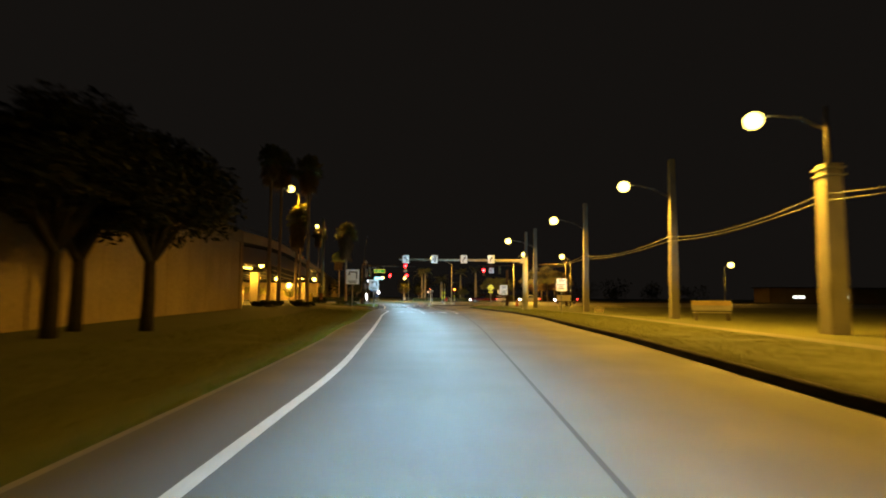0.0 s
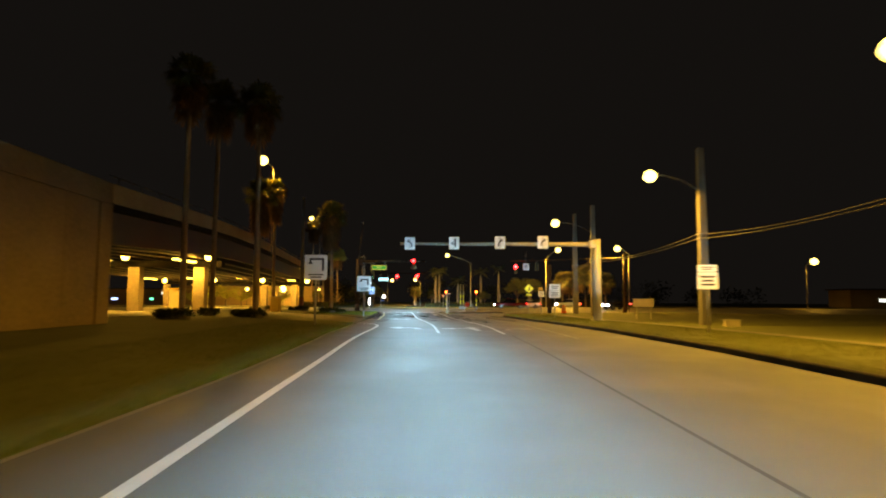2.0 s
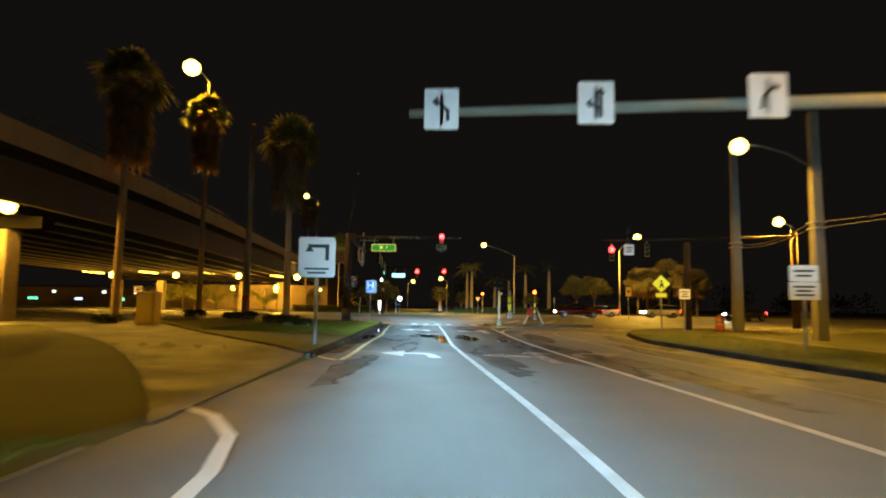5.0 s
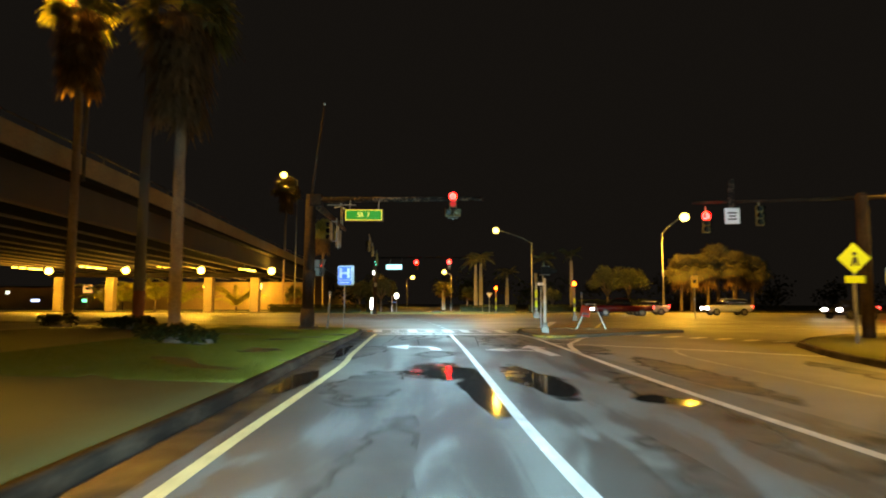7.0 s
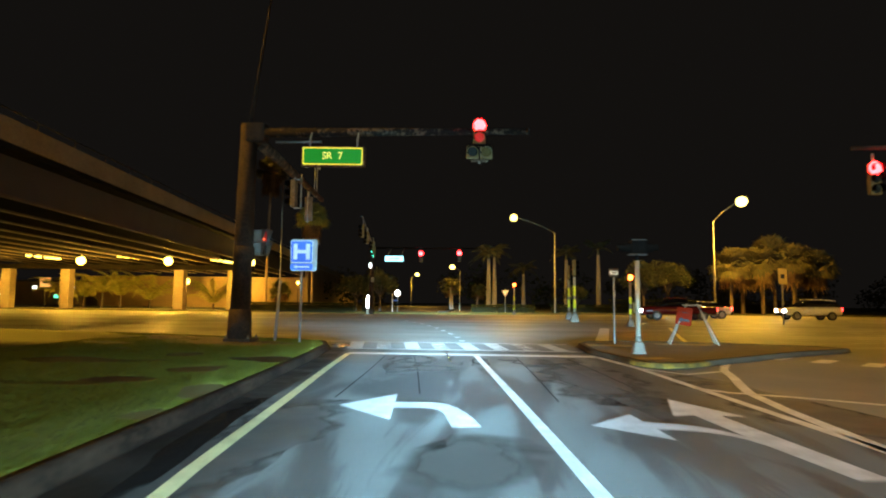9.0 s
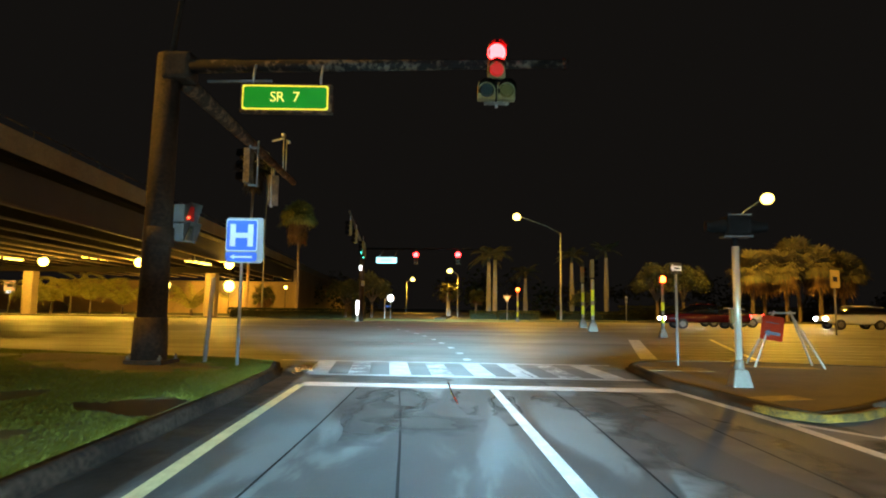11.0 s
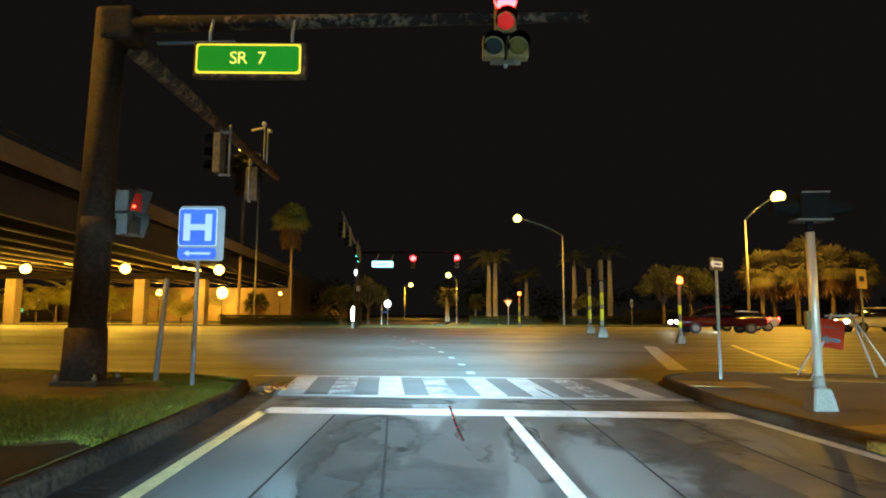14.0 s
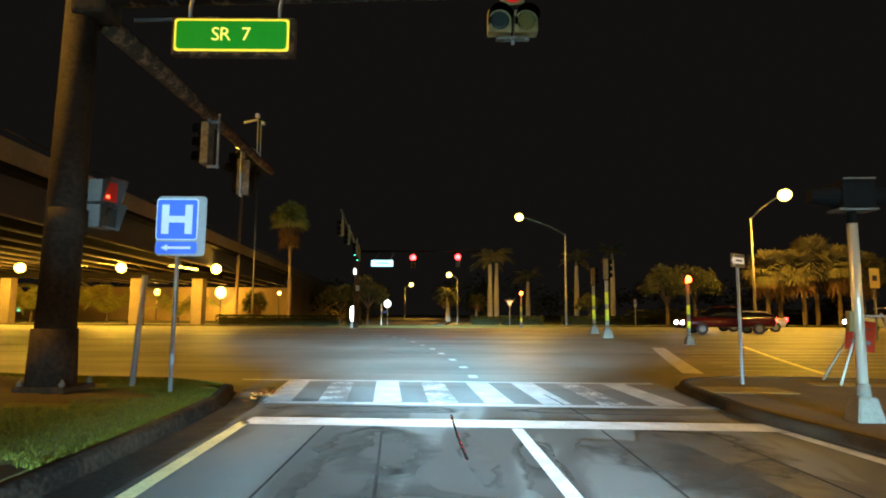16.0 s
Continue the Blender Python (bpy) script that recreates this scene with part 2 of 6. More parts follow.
POLE_CONC = shade("pole_concrete", (0.22, 0.2, 0.165), (0.14, 0.13, 0.11), 0.85, scale=1.2, fine=30, bump=0.2)
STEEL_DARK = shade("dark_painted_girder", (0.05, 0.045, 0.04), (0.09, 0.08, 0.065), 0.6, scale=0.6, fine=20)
# near-black on purpose: the shade below the deck is put into this colour
SHADED_UNDERSIDE = shade("shaded_bridge_underside", (0.02, 0.016, 0.012), (0.01, 0.008, 0.006), 0.8, scale=0.7, fine=20, spec=0.1)
PIER = shade("dull_pier_concrete", (0.24, 0.195, 0.135), (0.14, 0.11, 0.075), 0.9, scale=0.5, fine=8, bump=0.3, gap=0.4)
# paler than the webs, to paint in lamplight from below
LIT_FLANGE = shade("lit_look_girder_flange", (0.2, 0.15, 0.09), (0.08, 0.062, 0.04), 0.7, scale=0.8, fine=20)
GIRDER = shade("dimmed_steel", (0.065, 0.052, 0.04), (0.032, 0.027, 0.021), 0.6, scale=0.7, fine=20)
GALV = shade("galvanised_steel", (0.36, 0.36, 0.355), (0.22, 0.22, 0.22), 0.55, 0.6, scale=4, fine=60, bump=0.05)
PAINTED_TAN = shade("tan_painted_steel", (0.4, 0.37, 0.28), (0.29, 0.27, 0.2), 0.55, 0.0, scale=1.5, fine=40, bump=0.05)
POST_METAL = shade("bright_spun_aluminium", (0.6, 0.54, 0.42), (0.48, 0.43, 0.33), 0.38, 0.5, scale=2, fine=50, bump=0.05)
RUST_ARM = shade("mottled_mast_arm", (0.12, 0.085, 0.056), (0.014, 0.01, 0.008), 0.85, scale=3.0, fine=11, bump=0.2, gap=0.1, spec=0.1)
MAST = shade("brown_mast", (0.062, 0.037, 0.021), (0.022, 0.014, 0.009), 0.8, 0.0, spec=0.15, scale=1.6, fine=14, bump=0.25, gap=0.3)
CAST_FOOT = shade("grey_cast_foot", (0.15, 0.135, 0.11), (0.085, 0.076, 0.062), 0.85, spec=0.15, scale=3, fine=30, bump=0.3)
ARM_BROWN = shade("brown_mottled_arm", (0.2, 0.1, 0.048), (0.05, 0.028, 0.016), 0.85, spec=0.1, scale=3.0, fine=11, bump=0.2, gap=0.14)
TAN_HOUSING = shade("weathered_tan_housing", (0.16, 0.125, 0.075), (0.055, 0.043, 0.028), 0.7, scale=5, fine=20, gap=0.25)
SIGN_EDGE = glow("lit_yellow_border", (1.0, 0.83, 0.06), 0.85)
BLACK = shade("black_housing", (0.0045, 0.004, 0.0035), (0.009, 0.008, 0.007), 0.85, scale=6, spec=0.04)
OLIVE = shade("olive_signal_housing", (0.24, 0.17, 0.06), (0.12, 0.09, 0.035), 0.7, spec=0.2, scale=5)
SIGN_WHITE = shade("white_sign_sheeting", (0.85, 0.86, 0.87), (0.76, 0.77, 0.78), 0.4, scale=3, bump=0.0)
SIGN_BACK = shade("bare_sign_back", (0.42, 0.42, 0.41), (0.3, 0.3, 0.3), 0.5, 0.5, scale=4)
SIGN_BLACK = shade("sign_black", (0.015, 0.015, 0.015), None, 0.5, bump=0)
SIGN_BLUE = shade("blue_sign_sheeting", (0.06, 0.19, 0.85), (0.05, 0.16, 0.75), 0.4, scale=3, bump=0)
SIGN_ORANGE = shade("orange_sign_sheeting", (0.3, 0.022, 0.006), (0.2, 0.018, 0.006), 0.9, spec=0.1, scale=3, bump=0)
LIME = shade("lime_sign_sheeting", (0.62, 0.8, 0.04), (0.52, 0.7, 0.04), 0.4, scale=3, bump=0)
YELLOW_SHEET = shade("yellow_reflective_band", (0.8, 0.92, 0.05), (0.7, 0.82, 0.05), 0.4, bump=0)
RAMP_YELLOW = shade("tactile_yellow", (0.3, 0.2, 0.04), (0.14, 0.1, 0.04), 0.7, scale=3)
BARK = shade("palm_bark", (0.4, 0.28, 0.17), (0.22, 0.155, 0.1), 0.9, scale=3, fine=12, bump=0.5)
TREE_BARK = shade("tree_bark", (0.13, 0.1, 0.075), (0.07, 0.055, 0.045), 0.9, scale=4, fine=16, bump=0.6)
# darker copy of the tree bark, for trunks that should look unlit
SHADED_BARK = shade("shaded_bark", (0.035, 0.027, 0.019), (0.018, 0.014, 0.01), 0.9, scale=4, fine=16, bump=0.6, spec=0.1)
# brighter than living fronds, to paint in the lamplight on them
BRIGHT_FROND = shade("lit_look_frond", (0.27, 0.3, 0.06), (0.46, 0.43, 0.12), 0.6, scale=1, fine=6, bump=0, island=0.3)
DULL_FROND = shade("dull_palm_frond", (0.055, 0.054, 0.02), (0.105, 0.092, 0.036), 0.75, scale=1, fine=6, bump=0, island=0.3)
FROND = shade("palm_frond", (0.09, 0.1, 0.025), (0.17, 0.16, 0.05), 0.6, scale=1, fine=6, bump=0, island=0.3)
DEAD_FROND = shade("dead_palm_frond", (0.3, 0.18, 0.075), (0.16, 0.1, 0.045), 0.85, scale=1, fine=8, bump=0, island=0.3)
DRY_LEAF = shade("dry_orange_leaf", (0.3, 0.08, 0.004), (0.15, 0.045, 0.004), 0.7, scale=2, fine=9, bump=0, island=0.3)
# darker copy of the leaf colour, with the shade painted in
SHADED_LEAF = shade("shaded_leaf", (0.009, 0.009, 0.003), (0.02, 0.019, 0.007), 0.75, spec=0.15, scale=1, fine=5, bump=0, island=0.35)
for leaf_ in (BRIGHT_FROND, FROND, DEAD_FROND):
    leafy(leaf_, 0.45)
# darkened frond colour, as these crowns should look less lit
ROYAL = shade("royal_palm_frond", (0.03, 0.036, 0.012), (0.06, 0.06, 0.024), 0.7, scale=1, fine=6, bump=0, island=0.3)
BARREL = shade("orange_barrel_plastic", (0.42, 0.07, 0.01), (0.3, 0.05, 0.01), 0.5, scale=3, bump=0.05)
LEAF = shade("broad_leaf", (0.022, 0.031, 0.008), (0.05, 0.054, 0.016), 0.6, scale=1, fine=5, bump=0, island=0.35)
HEDGE = shade("hedge_leaf", (0.016, 0.022, 0.005), (0.036, 0.04, 0.01), 0.8, spec=0.08, scale=1, fine=6, bump=0, island=0.35)
GLASS_DARK = shade("dark_car_glass", (0.01, 0.01, 0.012), None, 0.05, bump=0)
RUBBER = shade("tyre_rubber", (0.02, 0.02, 0.02), (0.03, 0.03, 0.03), 0.8)
ALLOY = shade("alloy_rim", (0.2, 0.2, 0.205), None, 0.45, 0.9, bump=0)
CAR_WHITE = shade("white_car_paint", (0.75, 0.75, 0.74), (0.7, 0.7, 0.69), 0.2, bump=0)
CAR_RED = shade("dark_red_car_paint", (0.10, 0.008, 0.008), (0.08, 0.007, 0.007), 0.22, bump=0)
BOX_CREAM = shade("cream_cabinet_paint", (0.66, 0.58, 0.4), (0.52, 0.45, 0.3), 0.6, scale=3)
BOX_YELLOW = shade("yellow_cabinet_paint", (0.7, 0.5, 0.1), (0.55, 0.38, 0.09), 0.6, scale=3)
ROCK = shade("landscape_boulder", (0.2, 0.17, 0.13), (0.1, 0.085, 0.065), 0.9, scale=2.5, fine=14, bump=0.6)
LAMP_GLOW = glow("sodium_lens", (1.0, 0.76, 0.17), 6.0)
GLOBE_GLOW = glow("sodium_globe", (1.0, 0.74, 0.15), 8.0)
PANEL_GLOW = glow("underdeck_lens", (1.0, 0.7, 0.09), 9.0)
PALE_LENS = glow("pale_white_lens", (0.8, 0.92, 1.0), 7)
RED_GLOW = glow("red_signal_lens", (1.0, 0.0055, 0.0065), 110)
RED_DIM = glow("red_signal_arrow", (1.0, 0.02, 0.01), 0.3)
AMBER_RED = glow("amber_red_lens", (1.0, 0.045, 0.006), 70)
GREEN_GLOW = glow("green_signal_lens", (0.05, 1.0, 0.7), 8)
TAIL_GLOW = glow("tail_light", (1.0, 0.02, 0.02), 30)
HEAD_GLOW = glow("car_headlight_lens", (0.9, 0.95, 1.0), 90)
CYAN_SIGN = glow("lit_street_name_panel", (0.35, 0.85, 1.0), 2.4)
GREEN_SIGN = glow("lit_green_sign_face", (0.001, 0.3, 0.006), 0.55)
SIGN_TEXT = glow("lit_sign_letters", (1.0, 0.88, 0.16), 0.95)
LENS_OFF = shade("unlit_yellow_lens", (0.12, 0.085, 0.02), None, 0.25, bump=0)
LENS_BLACK = shade("unlit_lens", (0.03, 0.035, 0.03), None, 0.2, bump=0)


# ---------------------------------------------------------------- small mesh kit
def ob_from(name, bm, mat):
    me = bpy.data.meshes.new(name)
    bm.to_mesh(me)
    bm.free()
    me.materials.append(mat)
    return new(name, me)


def part(name, bm, mat, parent, label=""):
    ob = ob_from(name, bm, mat)
    ob.parent = parent
    if label:
        ob["label"] = label
    return ob


def thing(name, at, label, category, group="", kind="", turn=0.0):
    ob = new(name)
    ob.empty_display_size = 0.2
    ob.matrix_world = pose(*at, 0, 0, turn)
    return tagged(ob, label, category, group, kind)


def structure(name, bm, mat, label, category="", kind="structure", smooth=False):
    ob = ob_from(name, bm, mat)
    if smooth:
        for f in ob.data.polygons:
            f.use_smooth = True
    return tagged(ob, label, category or name.split("_")[0], "", kind)


def box(bm, c, s, m=None, bevel=0.0):
    got = bmesh.ops.create_cube(bm, size=1.0, matrix=(m or Matrix()) @ Matrix.Translation(c) @ Matrix.Diagonal((*s, 1)))
    if bevel:
        vs = set(got["verts"])
        bmesh.ops.bevel(bm, geom=[e for e in bm.edges if e.verts[0] in vs], offset=bevel, segments=2, affect="EDGES", profile=0.7)
    return bm


def tube(bm, p0, p1, r0, r1=None, n=10, cap=True):
    p0, p1 = Vector(p0), Vector(p1)
    r1 = r0 if r1 is None else r1
    way = (p1 - p0).normalized()
    side = way.orthogonal().normalized()
    up = way.cross(side)
    rings = []
    for p, r in ((p0, r0), (p1, r1)):
        rings.append([bm.verts.new(p + (side * math.cos(a) + up * math.sin(a)) * r) for a in (2 * math.pi * k / n for k in range(n))])
    for k in range(n):
        f = bm.faces.new((rings[0][k], rings[0][(k + 1) % n], rings[1][(k + 1) % n], rings[1][k]))
        f.smooth = True
    if cap:
        bm.faces.new(rings[0][::-1])
        bm.faces.new(rings[1])
    return bm


def bent(bm, pts, r, n=8):
    """A pipe through several points; r may be a list."""
    rs = r if isinstance(r, (list, tuple)) else [r] * len(pts)
    pts = [Vector(p) for p in pts]
    rings = []
    side = None
    for i, p in enumerate(pts):
        way = (pts[min(i + 1, len(pts) - 1)] - pts[max(i - 1, 0)]).normalized()
        side = way.orthogonal().normalized() if side is None else (side - way * side.dot(way)).normalized()
        up = way.cross(side)
        rings.append([bm.verts.new(p + (side * math.cos(2 * math.pi * k / n) + up * math.sin(2 * math.pi * k / n)) * rs[i]) for k in range(n)])
    for a, b in zip(rings, rings[1:]):
        for k in range(n):
            bm.faces.new((a[k], a[(k + 1) % n], b[(k + 1) % n], b[k])).smooth = True
    bm.faces.new(rings[0][::-1])
    bm.faces.new(rings[-1])
    return bm


def ball(bm, c, r, sx=1, sy=1, sz=1, n=14):
    bmesh.ops.create_uvsphere(bm, u_segments=n, v_segments=max(6, n * 2 // 3), radius=1.0,
                              matrix=Matrix.Translation(c) @ Matrix.Diagonal((r * sx, r * sy, r * sz, 1)))
    for f in bm.faces:
        f.smooth = True
    return bm


def plate(bm, cx, cz, w, h, y, thick=0.01, corner=0.0):
    """An upright panel facing -y with rounded corners."""
    pts = []
    if corner:
        for sx, sz, a0 in ((1, 1, 0), (-1, 1, 90), (-1, -1, 180), (1, -1, 270)):
            for k in range(5):
                a = radians(a0 + 22.5 * k)
                pts.append((cx + sx * (w / 2 - corner) + corner * math.cos(a), cz + sz * (h / 2 - corner) + corner * math.sin(a)))
    else:
        pts = [(cx + w / 2, cz + h / 2), (cx - w / 2, cz + h / 2), (cx - w / 2, cz - h / 2), (cx + w / 2, cz - h / 2)]
    return prism(bm, pts, y, thick)


def prism(bm, pts, y, thick):
    f = [bm.verts.new((x, y, z)) for x, z in pts]
    b = [bm.verts.new((x, y + thick, z)) for x, z in pts]
    bm.faces.new(f)
    bm.faces.new(b[::-1])
    for k in range(len(f)):
        bm.faces.new((f[k], b[k], b[(k + 1) % len(f)], f[(k + 1) % len(f)]))
    return bm


def lerp_list(pts, v):
    """x at v on a line of (v, x) pairs."""
    if v <= pts[0][0]:
        return pts[0][1]
    for (a, xa), (b, xb) in zip(pts, pts[1:]):
        if v <= b:
            return xa + (xb - xa) * (v - a) / (b - a)
    return pts[-1][1]


def ease(a, b, v):
    k = min(1.0, max(0.0, (v - a) / (b - a)))
    return k * k * (3 - 2 * k)


def smooth_line(pts, step=1.0):
    """A Catmull-Rom line through plan points."""
    out = []
    p = [Vector(q) for q in pts]
    p = [p[0] * 2 - p[1]] + p + [p[-1] * 2 - p[-2]]
    for i in range(1, len(p) - 2):
        n = max(1, int((p[i + 1] - p[i]).length / step))
        for k in range(n):
            t = k / n
            out.append(0.5 * ((2 * p[i]) + (p[i + 1] - p[i - 1]) * t + (2 * p[i - 1] - 5 * p[i] + 4 * p[i + 1] - p[i + 2]) * t * t
                              + (3 * p[i] - p[i - 1] - 3 * p[i + 1] + p[i + 2]) * t ** 3))
    out.append(p[-2])
    return out


# ---------------------------------------------------------------- lie of the land
LEFT = [(-80, 8.0), (37, 5.1), (49, 4.75), (57, 4.4), (65, 3.8), (74, 3.45), (84, 2.7), (90, 2.15), (101, 1.6), (113, 0.95), (119, 0.5),
        (126, -0.2), (130, -0.5), (134, -0.85), (137, -1.1), (140, -1.45), (141.6, -1.9), (142.7, -3.6)]
RIGHT = [(-80, 12.0), (45, 13.5), (57, 14.4), (66, 14.7), (80, 15.3), (92, 15.1), (102, 14.3), (110, 13.4), (120, 12.6), (125, 13.1),
         (128, 13.7), (132, 15.0), (135, 17.0), (138, 20.0), (140, 24.0), (142.7, 36.0)]


def edge_l(y):
    return lerp_list(LEFT, y)


def edge_r(y):
    return lerp_list(RIGHT, y)


def road_z(x, y):
    return ease(146, 169, y) * (0.14 + 0.009 * min(30.0, max(0.0, x)))


def land_z(x, y):
    """The height of grass and paving beside the road."""
    if y > 142.7:
        return road_z(x, 200) + (0.13 if y > 190 else 0)
    if x < edge_l(y):
        d = edge_l(y) - x
        ramp = 1.0
        if 99 < y < 115:
            ramp = max(0.0, 1 - ease(99, 102, y) + ease(109.3, 111.8, y)) + ease(2, 9, d)
        if y < 99:
            return 0.02 + 0.03 * min(9.0, max(0.0, d - 0.4))
        return 0.14 * min(1.0, ramp) + 0.022 * min(10.0, max(0.0, d - 0.6))
    if x > edge_r(y):
        return 0.14 - 0.14 * ease(4, 9, x - edge_r(y))
    return road_z(x, y)


# ---------------------------------------------------------------- ground, roads, kerbs
def grid(bm, rows):
    vs = [[bm.verts.new(p) for p in row] for row in rows]
    for a, b in zip(vs, vs[1:]):
        for k in range(len(a) - 1):
            bm.faces.new((a[k], a[k + 1], b[k + 1], b[k])).smooth = True
    return bm


def land_row(y):
    l, r = edge_l(y), edge_r(y)
    left = [-2500, -500, -160, -90, -60, -45, -34, -26, -20, -16, -13, -10.5, -8, min(-6, l - 5), l - 4, l - 2.5, l - 1.2, l - 0.16]
    right = [r + 0.16, r + 1.2, r + 3, r + 5, r + 7, r + 10, r + 16, r + 26, 70, 110, 200, 600, 2500]
    row = [(x, y, land_z(x, y)) for x in sorted(left)]
    row += [(l - 0.08, y, -0.06), (r + 0.08, y, -0.06)]
    return row + [(x, y, land_z(x, y)) for x in right]


rows = [land_row(y) for y in (-1500, -300, -80, -40, -10, *range(10, 100, 3), *range(100, 142, 1), 142.6)]
wide = [p[0] for p in rows[-1]]
for y in (142.75, 146, 150, 155, 160, 165, 170, 180, 190.2):
    rows.append([(x, y, road_z(x, y) - 0.08) for x in wide])
for y in (190.35, 196, 205, 220, 240, 280, 400, 800, 3000):
    rows.append([(x, y, land_z(x, y)) for x in wide])
structure("ground", grid(bmesh.new(), rows), GRASS, "dark mown grass ground running out to the night horizon", "ground", smooth=True)

rows = []
for y in [-80, -40, 0, *range(20, 143, 2), 142.7]:
    l, r = edge_l(y), min(edge_r(y), 36)
    rows.append([(l + (r - l) * k / 6, y, 0.0) for k in range(7)])
structure("road", grid(bmesh.new(), rows), ASPHALT, "worn grey asphalt approach road with damp patches", "road", smooth=True)
rows = []
for y in (142.7, 145, 147, *range(149, 190, 3), 190.3):
    rows.append([(x, y, road_z(x, y)) for x in (-250, -120, -70, -40, -25, -15, -8, -4, 0, 3, 6, 9, 12, 16, 20, 25, 30, 36, 50, 90, 250)])
structure("cross_road", grid(bmesh.new(), rows), CROSS_ASPHALT, "wide smooth asphalt cross street under yellow light", "road", smooth=True)


def drape(bm, pts, w, lift=0.006, z=road_z, taper=None):
    """A painted ribbon along a plan line."""
    pts = [Vector((p[0], p[1])) for p in pts]
    prev = None
    for i, p in enumerate(pts):
        way = (pts[min(i + 1, len(pts) - 1)] - pts[max(i - 1, 0)]).normalized()
        n = Vector((way.y, -way.x)) * w / 2
        now = [bm.verts.new((*(p + s * n), z(*(p + s * n)) + lift)) for s in (-1, 1)]
        if prev:
            bm.faces.new((prev[0], prev[1], now[1], now[0]))
        prev = now
    return bm


def lay(name, pts, w, mat, label, step=1.0, lift=0.006, z=road_z):
    return structure(name, drape(bmesh.new(), smooth_line(pts, step), w, lift, z), mat, label, "road marking")


# slip road to the left and the paved yard below the bridge
south = smooth_line([(1.7, 101.0), (-0.6, 105.0), (-4.0, 109.8), (-8.0, 113.6), (-14.5, 119.6), (-30, 125)], 1.5)
north = smooth_line([(0.9, 110.45), (-1.6, 113.0), (-5.3, 117.4), (-11.0, 125.0), (-17, 131.0), (-34, 136)], 1.5)
rows = []
for k in range(25):
    a, b = south[round(k * (len(south) - 1) / 24)], north[round(k * (len(north) - 1) / 24)]
    rows.append([((a + (b - a) * s / 6).x, (a + (b - a) * s / 6).y, land_z(*(a + (b - a) * s / 6)) + 0.035) for s in range(7)])
structure("slip_road", grid(bmesh.new(), rows), SLIP_ASPHALT, "worn asphalt slip road curving away below the bridge", "road", smooth=True)
rows = [[(x, y, land_z(x, y) + 0.02) for x in (-75, -60, -45, -34, -26, -20, -16, -13.5)] for y in range(96, 142, 3)]
structure("yard_paving", grid(bmesh.new(), rows), WALK, "broad concrete paving below the bridge lit yellow", "pavement", smooth=True)
rows = [[(x, y, land_z(x, y) + 0.02) for x in (-75, -60, -45, -34, -26, -20)] for y in (190.5, 193, 196, 199)]
structure("far_paving", grid(bmesh.new(), rows), WALK, "concrete apron before the far abutment", "pavement", smooth=True)

rows = []
for y in (-40, 0, 30, 50, 70, 80, 90, 100, 110, 118, 126):
    x = edge_r(y) + 5.4
    rows.append([(x + d, y, land_z(x + d, y) + 0.02) for d in (0, 0.75, 1.5)])
structure("sidewalk", grid(bmesh.new(), rows), PATH_WALK, "narrow pale concrete sidewalk through the verge", "pavement", smooth=True)


def kerb_run(bm, pts, side, z=road_z, high=0.15, gutter=0.0):
    """A rounded kerb; side +1: grass lies to the right of the way."""
    pts = [Vector((p[0], p[1])) for p in pts]
    rows = []
    for i, p in enumerate(pts):
        way = (pts[min(i + 1, len(pts) - 1)] - pts[max(i - 1, 0)]).normalized()
        n = Vector((way.y, -way.x)) * side
        base = z(p.x, p.y)
        prof = [(-0.02 - gutter, 0.008), (0.0, 0.012), (0.015, high - 0.04), (0.045, high), (0.17, high + 0.005), (0.19, high - 0.09)]
        rows.append([(*(p + n * a), base + b) for a, b in prof])
    return grid(bm, rows)


flat = lambda x, y: 0.0
kl = [(edge_l(y), y) for y in (110.15, *range(111, 141, 1))] + [(edge_l(y), y) for y in (141, 141.6, 142.1, 142.5, 142.7)] + [(-6, 142.8), (-12, 142.8), (-30, 142.8)]
kerb = structure("kerb_left", kerb_run(bmesh.new(), kl, -1, flat, gutter=0.04), KERB, "stained concrete kerb and gutter round the grass corner", "kerb", smooth=False)
lay("edging", [(edge_l(y) - 0.02, y) for y in (-40, 0, 37, 49, 57, 65, 74, 84, 90, 96, 100)], 0.1, WALK, "thin pale concrete edging beside the verge", lift=0.012)
nk = smooth_line([(1.08, 110.15), (0.6, 110.5), (-0.8, 112.1), (-1.8, 113.2), (-5.5, 117.6), (-11.2, 125.2)], 1.0)
structure("kerb_nose", kerb_run(bmesh.new(), nk, 1, lambda x, y: land_z(x, y) - 0.05, 0.12), KERB, "pale kerb round the nose of the grass island", "kerb")
rk = [(edge_r(y), y) for y in range(-40, 128, 2)] + [(edge_r(y), y) for y in (128, 130, 132, 133.5, 135, 136.5, 138, 139, 140, 141.5)]
structure("kerb_right", kerb_run(bmesh.new(), rk, 1, flat, gutter=0.04), KERB, "dark-faced concrete kerb beside the right verge", "kerb")
fk = [(x, 190.3) for x in range(-120, -8, 4)]
structure("kerb_far", kerb_run(bmesh.new(), fk, -1, road_z), KERB, "far kerb of the cross street lit yellow", "kerb")
fk = [(x, 190.3) for x in range(8, 120, 4)]
structure("kerb_far_side", kerb_run(bmesh.new(), fk, -1, road_z), KERB, "far kerb before the dark trees", "kerb")

# raised corner island
isle = smooth_line([(6.66, 136.3), (6.36, 138.2), (6.16, 139.5), (6.22, 141.8), (6.45, 143.3), (7.6, 144.3), (10.5, 144.2), (14.2, 142.9), (14.6, 142.0),
                    (12.2, 140.2), (9.6, 137.9), (7.8, 136.3), (7.0, 135.8), (6.66, 136.3)], 0.5)
